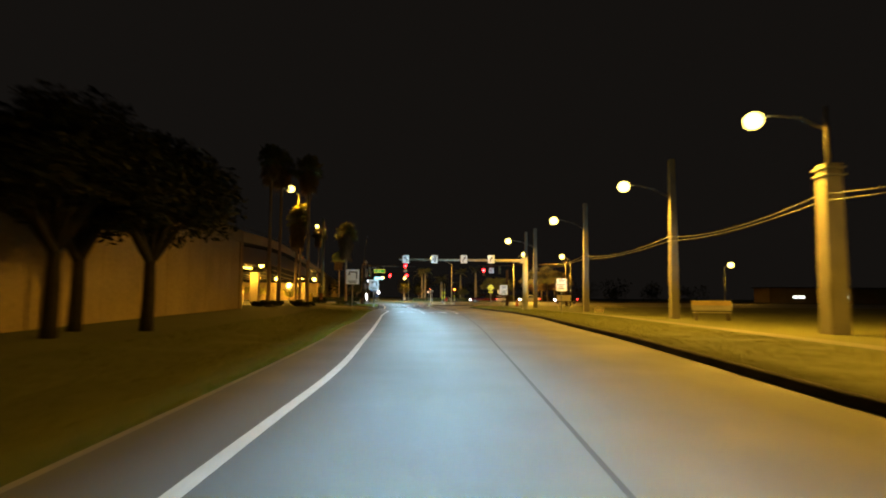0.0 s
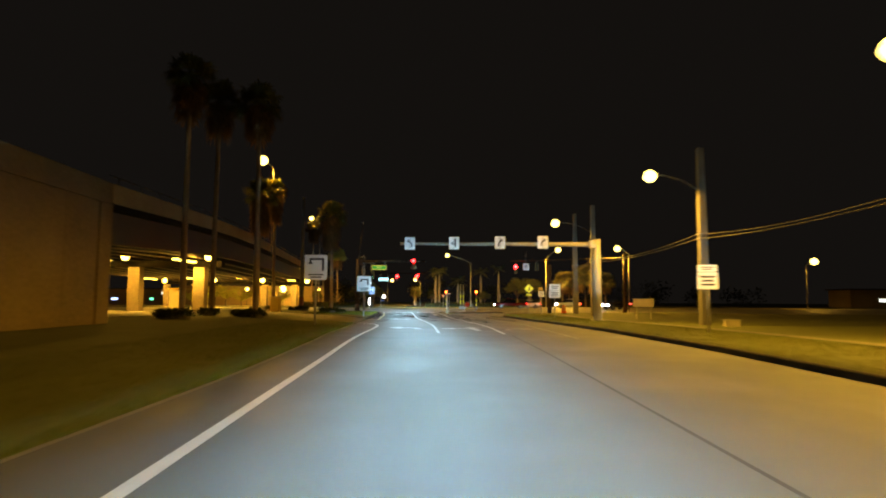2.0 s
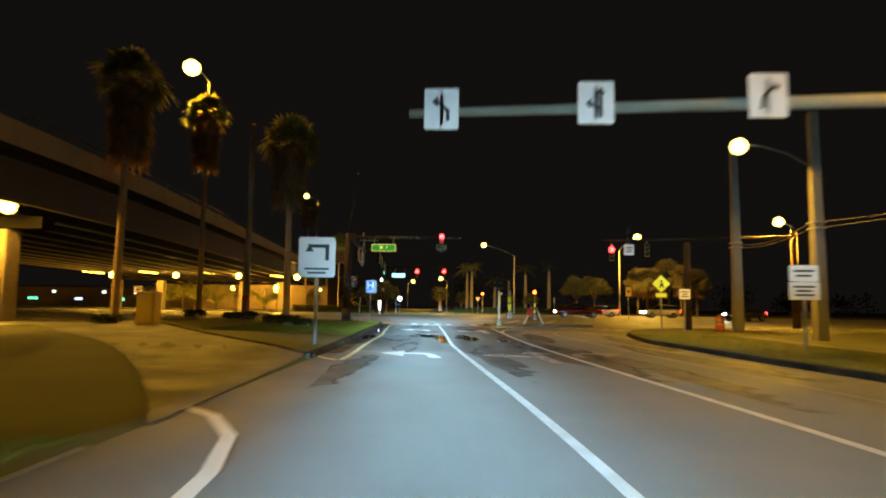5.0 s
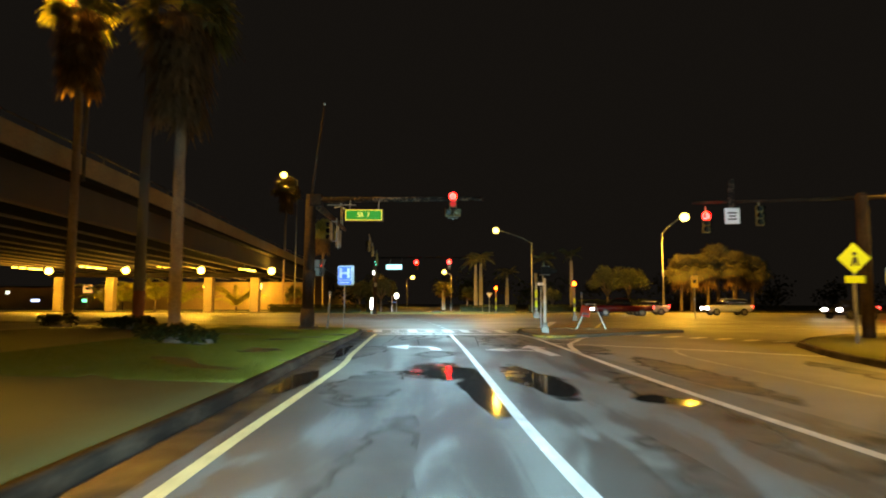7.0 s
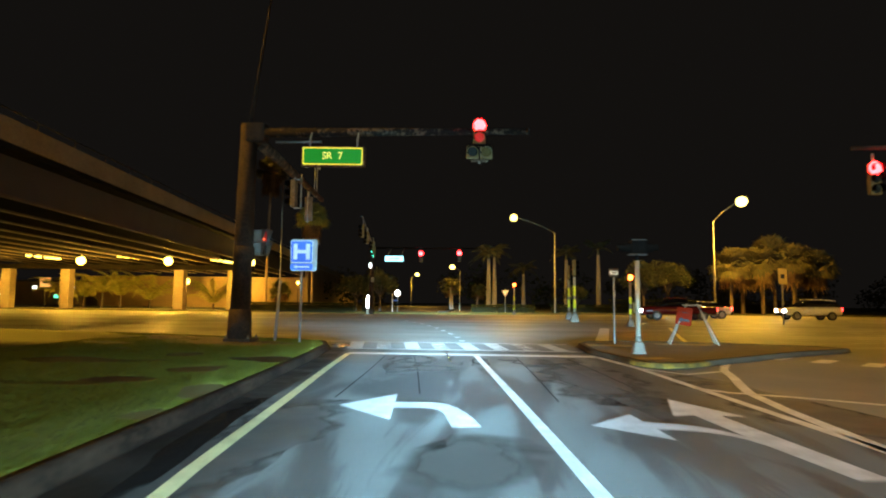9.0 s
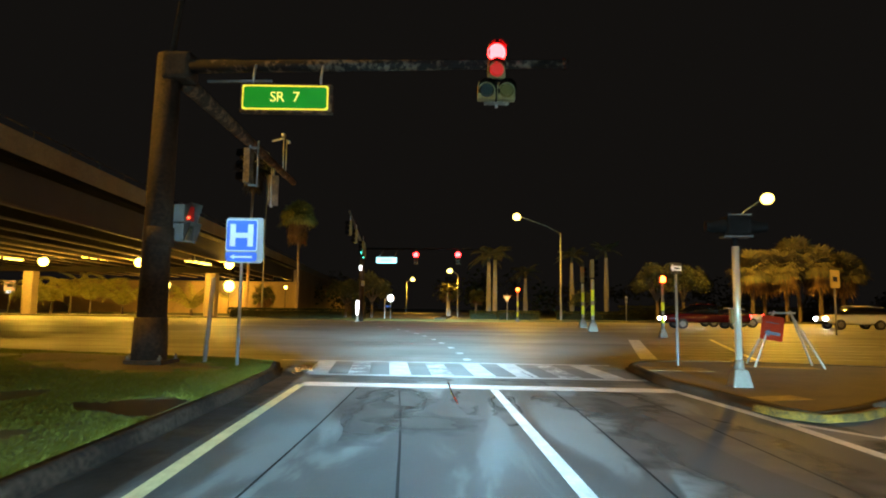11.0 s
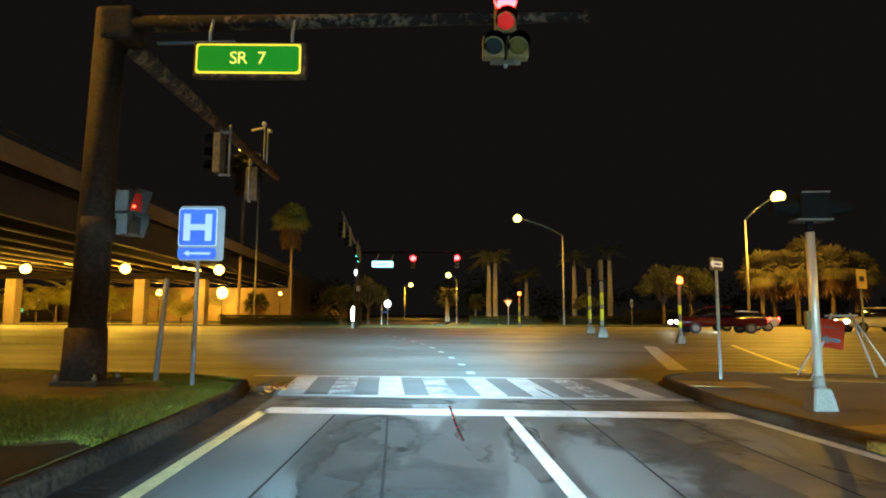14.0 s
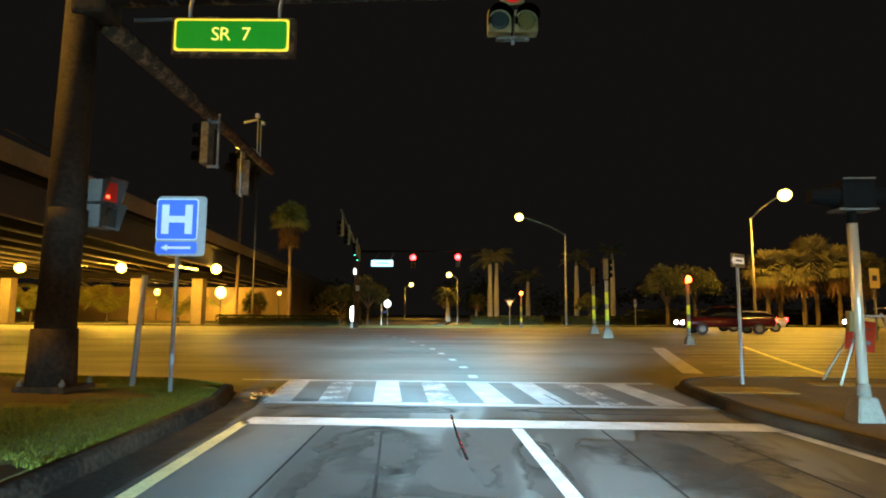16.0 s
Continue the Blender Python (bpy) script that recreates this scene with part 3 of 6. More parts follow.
bm = bmesh.new()
mid = Vector((9.0, 140.6))
rows = [[(*(mid + (Vector(p) - mid) * s), 0.115) for s in (0.0001, 0.3, 0.6, 0.85, 0.975)] for p in isle]
structure("island_paving", grid(bmesh.new(), rows), shade("island_dirt", (0.13, 0.1, 0.07), (0.07, 0.055, 0.042), 0.9, scale=1.5, fine=20, bump=0.4),
          "brown paved top of the raised corner island", "pavement")
structure("kerb_nose_paint", kerb_run(bmesh.new(), smooth_line([(6.62, 136.5), (6.68, 136.05), (7.0, 135.77), (7.5, 136.0), (8.1, 136.5)], 0.3), 1, road_z, 0.136, 0.06), NOSE_PAINT, "yellow painted nose of the island kerb", "kerb")
structure("kerb_island", kerb_run(bmesh.new(), isle, 1, road_z, 0.125, 0.06), ISLE_KERB, "scuffed concrete kerb round the corner island", "kerb")
for cx, cy, w, d, rz in ((7.1, 141.9, 1.5, 0.9, 0), (9.8, 142.9, 1.9, 0.55, -8), (7.2, 137.3, 0.9, 0.45, 20)):
    bm = bmesh.new()
    box(bm, (0, 0, 0), (w, d, 0.02), pose(cx, cy, 0.109, 0, 0, rz))
    structure("tactile_ramp", bm, RAMP_YELLOW, "faded yellow tactile paving on the island", "pavement")

# ---------------------------------------------------------------- markings
lay("edge_line", [(7.2, -40), (6.6, 15), (6.22, 40), (6.15, 49), (5.75, 56.5), (5.25, 65), (4.75, 72.4), (4.45, 77), (3.97, 83.8), (3.72, 89), (3.57, 94),
                  (3.36, 97.8), (3.15, 99.3), (2.75, 100.7), (2.1, 101.8), (0.8, 103.0), (-0.6, 104.2)], 0.16, FRESH_PAINT, "solid white edge line curving into the slip road")
lay("edge_line_yellow", [(0.75, 111.4), (1.35, 110.4), (1.8, 109.8), (1.97, 109.9), (1.93, 110.8), (1.82, 112.4), (1.5, 116), (0.95, 124), (0.58, 127), (0.2, 130.7), (-0.2, 134.5),
                         (-0.6, 138.7)], 0.15, YELLOW_PAINT, "solid pale yellow edge line beside the kerb")
lay("lane_line", [(7.08, 89.8), (6.45, 100), (5.08, 112.2), (4.55, 117.2), (4.1, 123.3), (3.6, 130), (2.9, 138.5)], 0.14, WHITE_PAINT, "solid white line between turn lanes")
lay("lane_line_outer", [(9.98, 89.4), (9.6, 98.8), (8.05, 112.8), (7.35, 120.5), (6.95, 128), (6.5, 135.9), (6.33, 137.1), (6.14, 138.5)], 0.16, WHITE_PAINT, "solid white line at the outer turn lane")
lay("lane_line_right", [(12.55, 86), (12.2, 100), (10.9, 112), (10.1, 121), (9.75, 127.6), (10.6, 131)], 0.13, FAINT_PAINT, "faint worn line of the right turn lane")
lay("gore_line", [(6.98, 128.3), (7.13, 130.7), (7.33, 132.3), (7.97, 134.5), (8.3, 135.8), (9.2, 137.9)], 0.18, WHITE_PAINT, "white gore line bending towards the island")
lay("gore_line", [(6.52, 135.9), (7.2, 134.9), (8.2, 135.6)], 0.16, WHITE_PAINT, "white gore line at the island nose")
lay("yield_line", [(6.63, 132.8), (7.0, 132.3), (7.9, 131.9), (11, 129.8), (13.6, 127.6)], 0.16, WHITE_PAINT, "white line across the right turn lane")
bm = bmesh.new()
for k in range(8):
    x, y = 10.0 + 0.78 * k, 139.6 - 0.78 * k
    drape(bm, [(x - 0.05, y), (x + 0.75, y + 0.95)], 0.42)
structure("turn_lane_crosswalk", bm, WHITE_PAINT, "worn white crosswalk bars over the turn lane", "road marking")

lay("stop_line", [(-0.62, 138.82), (2.9, 138.82), (6.32, 138.82)], 0.55, WHITE_PAINT, "thick white stop line before the crosswalk")
crosswalk = thing("crosswalk", (0, 0, 0), "white ladder crosswalk with worn bars across the approach", "crosswalk", "", "structure")
for pts, w in (([(-0.95, 140.5), (6.3, 140.45)], 0.24), ([(-2.55, 143.75), (6.05, 143.75)], 0.22)):
    part("border_line", drape(bmesh.new(), smooth_line(pts, 1), w), WHITE_PAINT, crosswalk)
for k in range(8):
    x0, x1 = 0.09 + 0.9 * (k - 1), -0.36 + 0.93 * (k - 1)
    part("bar", drape(bmesh.new(), [(x0, 140.64), ((x0 + x1) / 2, 142.1), (x1, 143.63)], 0.46, 0.005), WORN_PAINT if k in (1, 3, 6) else WHITE_PAINT, crosswalk)
guide = thing("turn_guide_line", (0, 0, 0), "dotted white guide line curving left through the crossing", "road marking", "", "structure")
path_g = smooth_line([(2.38, 144.6), (2.15, 146.9), (1.5, 151.2), (0.3, 157), (-1.2, 162.5), (-3.3, 168.5), (-5.6, 174)], 0.2)
for k in range(11):
    i = int(k * 2.55 / 0.2)
    if i + 4 < len(path_g):
        part("dash", drape(bmesh.new(), path_g[i:i + 4], 0.2), WHITE_PAINT, guide)
lay("cross_stop_line", [(7.75, 146.2), (9.95, 156.5)], 0.5, WHITE_PAINT, "white stop line of the cross street")
lay("median_line", [(11.0, 146.4), (13.8, 157.5)], 0.18, YELLOW_PAINT, "yellow line along the cross street median")
bm = bmesh.new()
for k in range(7):
    drape(bm, [(9.2 + 0.15 * k, 147.2 + 1.25 * k), (24, 147.0 + 1.5 * k)], 0.1)
structure("cross_lane_lines", bm, WHITE_PAINT, "thin worn lane lines of the cross street", "road marking")
lay("tar_seam", [(9.05, 30), (9.4, 41), (9.7, 50.3), (9.98, 60), (10.12, 66), (10.25, 79), (10.2, 88)], 0.06, OLD_TAR, "dark sealed seam along the asphalt", lift=0.004)
for a, b in (((0.48, 138.5), (0.85, 131.0)), ((1.22, 138.5), (2.05, 131.5)), ((3.93, 138.5), (4.1, 131)), ((3.62, 141.8), (3.94, 139.15)), ((5.2, 138.5), (5.6, 132))):
    lay("tar_seam", [a, ((a[0] + b[0]) / 2 + 0.03, (a[1] + b[1]) / 2), b], 0.027, TAR, "thin dark joint in the approach paving", lift=0.0052)


# wet gutter strip, its colour also darkened for the missing headlight there
structure("gutter", drape(bmesh.new(), [(edge_l(y) + 0.26, y) for y in range(112, 142)], 0.5, 0.003), GUTTER, "wet gutter along the kerb, darkened as if out of the beams", "gutter")


def flat_shape(name, pts, mat, label, turn, at, lift=0.006, parent=None):
    bm = bmesh.new()
    m = pose(at[0], at[1], 0, 0, 0, turn)
    vs = [bm.verts.new(m @ Vector((x, y, 0))) for x, y in pts]
    for v in vs:
        v.co.z = road_z(v.co.x, v.co.y) + lift
    bmesh.ops.triangulate(bm, faces=[bm.faces.new(vs)])
    return structure(name, bm, mat, label, "road marking")


def curve_pts(p, q, c, n=6):
    p, q, c = Vector(p), Vector(q), Vector(c)
    return [tuple(p * (1 - t) ** 2 + c * 2 * t * (1 - t) + q * t * t) for t in (k / n for k in range(n + 1))]


LEFT_ARROW = [(-0.95, 0.0), (-0.2, 1.02), (-0.2, 0.26), *curve_pts((0.3, 0.25), (0.86, -1.45), (0.72, 0.22)), (0.52, -1.5),
              *curve_pts((0.47, -0.75), (0.15, -0.2), (0.45, -0.22), 4), (-0.2, -0.2), (-0.2, -1.05)]
BOTH_ARROW = [(-1.0, 0.0), (-0.3, 0.75), (-0.3, 0.22), *curve_pts((-0.2, 0.2), (0.52, -0.55), (0.35, 0.1), 4), (0.52, 0.7), (0.22, 0.62), (0.7, 2.0),
              (1.15, 0.6), (0.85, 0.65), (0.88, -2.2), (0.58, -2.2), (0.52, -1.0), *curve_pts((0.45, -0.7), (-0.3, -0.2), (0.3, -0.25), 4), (-0.3, -0.75)]
for x, y, turn in ((5.15, 95.3, 5), (3.5, 112.4, 5), (2.0, 130.45, 5)):
    flat_shape("left_turn_arrow", LEFT_ARROW, WHITE_PAINT, "white painted left turn arrow on the lane", turn, (x, y))
for x, y, turn in ((8.1, 94.6, 5), (6.6, 112.2, 5), (5.25, 129.4, 5)):
    flat_shape("through_left_arrow", BOTH_ARROW, WORN_PAINT if 100 < y < 120 else WHITE_PAINT, "worn white painted straight and left arrow", turn, (x, y))
mirror = [(-x, y) for x, y in LEFT_ARROW][::-1]
flat_shape("right_turn_arrow", mirror, FAINT_PAINT, "faint white right turn arrow", 5, (11.1, 94.4))
flat_shape("right_turn_arrow", mirror, FAINT_PAINT, "faint white right turn arrow", 5, (9.0, 113.5))


def pool(name, at, rx, ry, turn, mat, seed, label, lift=0.0035):
    rnd = random.Random(seed)
    ph = [rnd.uniform(0, 6.3) for _ in range(4)]
    pts = []
    for k in range(40):
        a = 2 * math.pi * k / 40
        r = 1 + 0.2 * math.sin(2 * a + ph[0]) + 0.16 * math.sin(3 * a + ph[1]) + 0.1 * math.sin(5 * a + ph[2]) + 0.06 * math.sin(9 * a + ph[3])
        pts.append((rx * r * math.cos(a), ry * r * math.sin(a)))
    return flat_shape(name, pts, mat, label, turn, at, lift)


PUDDLES = [(3.55, 122.9, 0.62, 1.7, 8, "dark ragged rain puddle on the worn lane"), (4.02, 120.6, 0.34, 2.9, 9, "long dark rain puddle beside the lane line"),
           (5.25, 121.3, 0.3, 2.9, 8, "dark rain puddle in a wheel rut"), (0.72, 121.4, 0.24, 2.5, 8, "rainwater standing in the gutter"),
           (6.7, 119.6, 0.42, 0.7, 30, "small puddle beside the lane line"),
           (0.05, 128.6, 0.2, 2.6, 8, "rainwater standing in the gutter")]
for n, (x, y, rx, ry, turn, lab) in enumerate(PUDDLES):
    pool("puddle", (x, y), rx, ry, turn, WET, n + 1, lab, lift=0.0045 + 0.0004 * n)
for n, (x, y, rx, ry, turn) in enumerate(((3.15, 123.2, 0.7, 2.4, 6), (5.0, 122.4, 0.5, 2.6, 8))):
    pool("wet_patch", (x, y), rx, ry, turn, WET_FILM, 80 + n, "thin film of rainwater round the puddles", lift=0.004 + 0.0002 * n)
TRACKS = [(2.1, 120.9, 0.75, 2.6, 10), (3.1, 115.0, 0.4, 3.6, 5), (6.9, 119.8, 0.55, 4.2, 7), (2.55, 108.0, 0.45, 4.0, 5), (5.9, 112.0, 0.6, 5.5, 6),
          (8.3, 112.0, 0.7, 7.5, 8), (9.6, 109.5, 0.6, 7.0, 8), (11.6, 113.0, 0.7, 7.0, 8), (8.4, 123.5, 0.6, 5.0, 6), (12.2, 120.0, 0.8, 6.0, 0)]
for n, (x, y, rx, ry, turn) in enumerate(TRACKS):
    pool("damp_patch", (x, y), rx, ry, turn, DAMP, 20 + n, "dark damp wheel track drying on the lane")
rows = []
for y in (113.0, 114, 116, 119, 122, 125, 128, 131, 134, 136, 138, 140.3):
    l, r = edge_l(y) + 0.02, (8.9 - (y - 113) * 0.115 if y < 133 else 6.6 - 0.05 * (y - 133))
    rows.append([(l + (r - l) * k / 8, y + (0.5 * math.sin(7 * k) if y < 114 else 0), 0.0012) for k in range(9)])
structure("approach_paving", grid(bmesh.new(), rows), DAMP_APPROACH, "damp patchy resurfaced asphalt before the stop line", "road")
for n, (x, y, rx, ry) in enumerate(((5.0, 134.4, 0.9, 4.8), (7.2, 131.5, 0.8, 4.5), (0.6, 128.6, 0.8, 2.8))):
    pool("damp_patch", (x, y), rx, ry, 4, DAMP, 60 + n, "broad damp area darkening the approach", lift=0.002)
pool("oily_track", (4.85, 133.8), 0.42, 5.0, 7, OILY, 5, "dark oily wheel track along the right lane", lift=0.0045)
pool("oily_track", (1.3, 136.2), 0.55, 2.6, 5, OILY, 15, "dark oily wheel track along the turn lane", lift=0.0045)
pool("wet_patch", (2.4, 137.0), 0.14, 1.7, 9, DAMP, 71, "wet film beside the paving joint shining", lift=0.006)
lay("wet_joint", [(2.05, 139.45), (2.17, 138.0), (2.3, 136.8)], 0.032, SHINY, "wet joint in the paving shining", lift=0.0085)
pool("damp_patch", (2.95, 127.4), 0.75, 1.6, 5, OILY, 72, "dark damp area round the paving joint", lift=0.0032)
# oily stains; the widest also paints in the unlit road before the beams
for n, (x, y, rx, ry) in enumerate(((1.55, 137.1, 0.5, 1.3), (1.9, 135.2, 0.8, 0.9), (2.95, 136.9, 0.22, 1.2))):
    pool("oily_stain", (x, y), rx, ry, 4, OILY, 100 + n, "dark oily stain before the stop line, also painting the unlit near road", lift=0.0047 + 0.0002 * n)
pool("damp_patch", (3.0, 136.6), 0.3, 1.6, 4, DAMP, 6, "dark damp stain beside the paving joint")
for n, (x, y, rx, ry) in enumerate(((1.1, 139.9, 1.7, 0.4), (4.4, 139.95, 1.9, 0.35), (1.3, 137.0, 0.75, 1.7), (4.6, 137.2, 1.15, 1.5), (-1.5, 142.0, 0.35, 0.5))):
    pool("damp_patch", (x, y), rx, ry, 2, DAMP, 40 + n, "damp dark stain before the crosswalk")

# ---------------------------------------------------------------- bridge and its retaining wall
def deck_x(y):
    return -9.3 - 0.1245 * (y - 92)


def top_z(y):
    return lerp_list([(-60, 3.0), (60, 6.3), (92, 7.2), (101, 7.66), (110, 8.08), (120, 8.4), (130, 8.55), (145, 8.6), (210, 8.6)], y)


def run_section(bm, ys, prof):
    """Sweep a closed section of (across, down from the parapet top) along the deck's edge."""
    rows = []
    for y in ys:
        row = [(deck_x(y) + a, y, top_z(y) + b + 0.015 * max(0.0, -0.4 - a)) for a, b in prof]
        rows.append(row + [row[0]])
    vs = [[bm.verts.new(p) for p in r[:-1]] for r in rows]
    n = len(prof)
    for a, b in zip(vs, vs[1:]):
        for k in range(n):
            bm.faces.new((a[k], a[(k + 1) % n], b[(k + 1) % n], b[k]))
    bm.faces.new(vs[0][::-1])
    bm.faces.new(vs[-1])
    return bm


ramp = thing("retaining_wall", (0, 0, 0), "tall stained beige concrete retaining wall of the bridge ramp", "wall", "", "structure")
ys_w = [-60, -20, 10, 30, 50, 70, 91.8]
part("parapet", run_section(bmesh.new(), ys_w, [(0.05, 0), (0.09, -0.86), (-0.35, -0.86), (-0.3, 0)]), RAMP_WALL, ramp)
part("coping", run_section(bmesh.new(), ys_w, [(0.16, -0.865), (0.16, -1.05), (-0.4, -1.05), (-0.4, -0.865)]), RAMP_WALL, ramp)
PANEL = 4.2
for k in range(19):
    y0, y1 = 91.8 - PANEL * (k + 1), 91.8 - PANEL * k
    bm = bmesh.new()
    run_section(bm, (y0 + 0.012, y1 - 0.012), [(0.02, -1.055), (0.02, -8.4), (-0.6, -8.4), (-0.6, -1.055)])
    part("panel", bm, RAMP_WALL, ramp)
bm = bmesh.new()
box(bm, (0, 0, 0), (26, 0.6, 9.0), pose(-22.4, 91.6, 1.6, 0, 0, 0))
part("end_wall", bm, RAMP_WALL, ramp)
part("corner_pilaster", run_section(bmesh.new(), (90.6, 91.9), [(0.12, -1.06), (0.12, -8.0), (-0.7, -8.0), (-0.7, -1.06)]), RAMP_WALL, ramp)

bridge = thing("bridge", (0, 0, 0), "long concrete highway bridge with dark girders over the street", "bridge", "", "structure")
ys_b = [91.95, 101, 110, 120, 130, 145, 160, 180, 200, 223.6]
part("parapet", run_section(bmesh.new(), ys_b, [(0.05, 0), (0.09, -0.98), (-0.35, -0.98), (-0.3, 0)]), PARAPET, bridge, "concrete parapet with lamp warmth put into its colour")
# concrete deck takes the shaded colour, so its underside looks unlit
part("deck", run_section(bmesh.new(), ys_b, [(0.02, -0.985), (0.02, -1.22), (-36, -1.22), (-36, -0.985)]), SHADED_UNDERSIDE, bridge)
part("far_parapet", run_section(bmesh.new(), ys_b, [(-35.6, -0.98), (-35.6, 0), (-36, 0), (-36, -0.98)]), CONCRETE, bridge)
for k in range(12):
    x = -0.9 - 3.1 * k
    bm = bmesh.new()
    run_section(bm, ys_b, [(x + 0.04, -1.225), (x + 0.04, -2.88), (x - 0.04, -2.88), (x - 0.04, -1.225)])
    web = part("girder", bm, STEEL_DARK if k == 0 else SHADED_UNDERSIDE, bridge)
    part("flange", run_section(bmesh.new(), ys_b, [(x + 0.19, -2.885), (x + 0.19, -2.98), (x - 0.19, -2.98), (x - 0.19, -2.885)]), LIT_FLANGE, web, "bottom flange, coloured pale as if lit from below")
for y in range(93, 223, 3):
    bm = bmesh.new()
    x, z = deck_x(y) - 0.12, top_z(y)
    tube(bm, (x, y, z - 0.02), (x, y, z + 0.42), 0.03, n=6)
    part("rail_post", bm, STEEL_DARK, bridge)
part("rail", run_section(bmesh.new(), ys_b, [(-0.09, 0.4), (-0.09, 0.44), (-0.15, 0.44), (-0.15, 0.4)]), STEEL_DARK, bridge)
for y, xs in ((121.8, (-16.9, -23.3, -29.7, -36)), (190.9, (-25.2, -31.5, -45.1, -52.3))):
    zt = top_z(y) - 3.11
    bm = bmesh.new()
    box(bm, ((xs[0] + xs[-1]) / 2 + 0.4, y, zt - 0.32), (xs[0] - xs[-1] + 3.6, 0.9, 0.6), None, 0.05)
    # black stands in for the shade on this concrete cap
    part("pier_cap", bm, BLACK, bridge)
    for x in xs:
        bm = bmesh.new()
        box(bm, (x, y, (zt - 0.62) / 2 - 0.2), (1.15, 1.0, zt - 0.62 + 0.4), None, 0.12)
        part("column", bm, PIER, bridge)

far_wall = thing("abutment_wall", (0, 0, 0), "beige abutment wall closing the far end of the bridge", "wall", "", "structure")
for k in range(9):
    x1 = -25.75 - 4.1 * k
    part("panel", prism(bmesh.new(), [(x1 - 4.08, -1), (x1 - 4.08, 5.45), (x1, 5.45), (x1, -1)], 224.0, 0.7), STAINED, far_wall)
ys_f = [223.65, 250, 290, 340]
part("ramp_parapet", run_section(bmesh.new(), ys_f, [(0.05, 0), (0.09, -0.98), (-0.35, -0.98), (-0.3, 0)]), CONCRETE, far_wall)
part("ramp_wall", run_section(bmesh.new(), ys_f, [(0.0, -0.985), (0.0, -9.0), (-0.6, -9.0), (-0.6, -0.985)]), STAINED, far_wall)

# road beyond the crossing, with its median
rows = [[(x - 0.03 * (y - 190), y, land_z(0, y) - 0.10) for x in (-8.5, -4, 0, 4, 8)] for y in (190.3, 200, 215, 240, 300, 420)]
for r in rows[1:]:
    r[:] = [(x, y, z + 0.13) for x, y, z in r]
structure("road_beyond", grid(bmesh.new(), rows), CROSS_ASPHALT, "narrowing road on the far side of the crossing", "road")
bm = bmesh.new()
box(bm, (0, 0, 0), (1.3, 26, 0.2), pose(-1.2, 208, 0.36), 0.05)
structure("median_kerb", bm, KERB, "raised concrete median in the far road", "kerb")


# ---------------------------------------------------------------- street lamps and poles
def luminaire(bm_house, bm_lens, at, yaw, big=1.0):
    """A cobra-head lamp that points along yaw from the end of its arm."""
    m = pose(*at, 0, 0, yaw)
    box(bm_house, (0, 0, 0.05), (0.30 * big, 0.72 * big, 0.13), m, 0.04)
    # lens larger than a real one, to take in the lamp's bloom
    bmesh.ops.create_uvsphere(bm_lens, u_segments=14, v_segments=10, radius=1,
                              matrix=m @ pose(0, -0.05, -0.03) @ Matrix.Diagonal((0.42 * big, 0.44 * big, 0.4 * big, 1)))


def lamp_light(at, watts, colour=SODIUM, size=150, big=1.0):
    spot("street_lamp_light", (at[0], at[1], at[2] - 0.2 - 0.3 * big), (at[0], at[1], 0), watts * 1.0, colour, size, 1.0, 0.15)
    spot("street_lamp_light", (at[0], at[1], at[2] - 0.22 - 0.3 * big), (at[0], at[1], 0), watts * 0.9, colour, 174, 0.25, 0.15)


def utility_pole(at, lamp, tall=11.5, group="utility poles", thick=False):
    x, y, z = at
    t = thing("utility_pole", at, "square tapered concrete utility pole with a sodium lamp arm" if lamp else "plain concrete utility pole carrying cables",
              "utility pole", group)
    bm = bmesh.new()
    w0, w1 = (0.85, 0.7) if thick else (0.6, 0.4)
    top = 7.1 if thick else tall
    bmesh.ops.create_cone(bm, cap_ends=True, segments=4, radius1=w0 * 0.707, radius2=w1 * 0.707, depth=top + 0.5,
                          matrix=Matrix.Translation((0, 0, top / 2 - 0.25)) @ Matrix.Rotation(radians(45), 4, "Z"))
    if thick:
        part("lamp_mast", tube(bmesh.new(), (0, 0, 7.05), (0, 0, 9.6), 0.09, 0.07, 10), STEEL_DARK, t)
    bmesh.ops.bevel(bm, geom=bm.edges[:], offset=0.03, segments=1, affect="EDGES")
    part("shaft", bm, POLE_CONC, t)
    for k in ((6.6, 6.9) if thick else (5.55, 5.85)):
        bm = bmesh.new()
        box(bm, (0, 0, k), (0.9, 0.9, 0.07) if thick else (0.66, 0.66, 0.07), None, 0.01)
        part("cable_band", bm, GALV, t)
    if lamp:
        lx, ly, lz = lamp[0] - x, lamp[1] - y, lamp[2] - z
        n = Vector((lx, ly, 0)).normalized()
        pts = [(0.1 * n.x, 0.1 * n.y, lz - 0.9), (lx * 0.35, ly * 0.35, lz - 0.25), (lx * 0.7, ly * 0.7, lz + 0.05), (lx - 0.3 * n.x, ly - 0.3 * n.y, lz + 0.08)]
        part("arm", bent(bmesh.new(), pts, 0.035), GALV, t)
        house, lens = bmesh.new(), bmesh.new()
        luminaire(house, lens, (lx, ly, lz), math.degrees(math.atan2(-n.x, n.y)))
        h = part("lamp_head", house, GALV, t)
        part("lens", lens, LAMP_GLOW, h, "glowing sodium lens")
    return t


ROW = [((24.5, 62.4, 0.0), (22.4, 64.4, 9.55)), ((25.0, 80.6, 0.0), (21.6, 81.0, 9.55)), ((23.85, 101.4, 0.0), (20.35, 100.9, 9.55)), ((22.4, 125.2, 0.0), (18.35, 124.45, 9.55))]
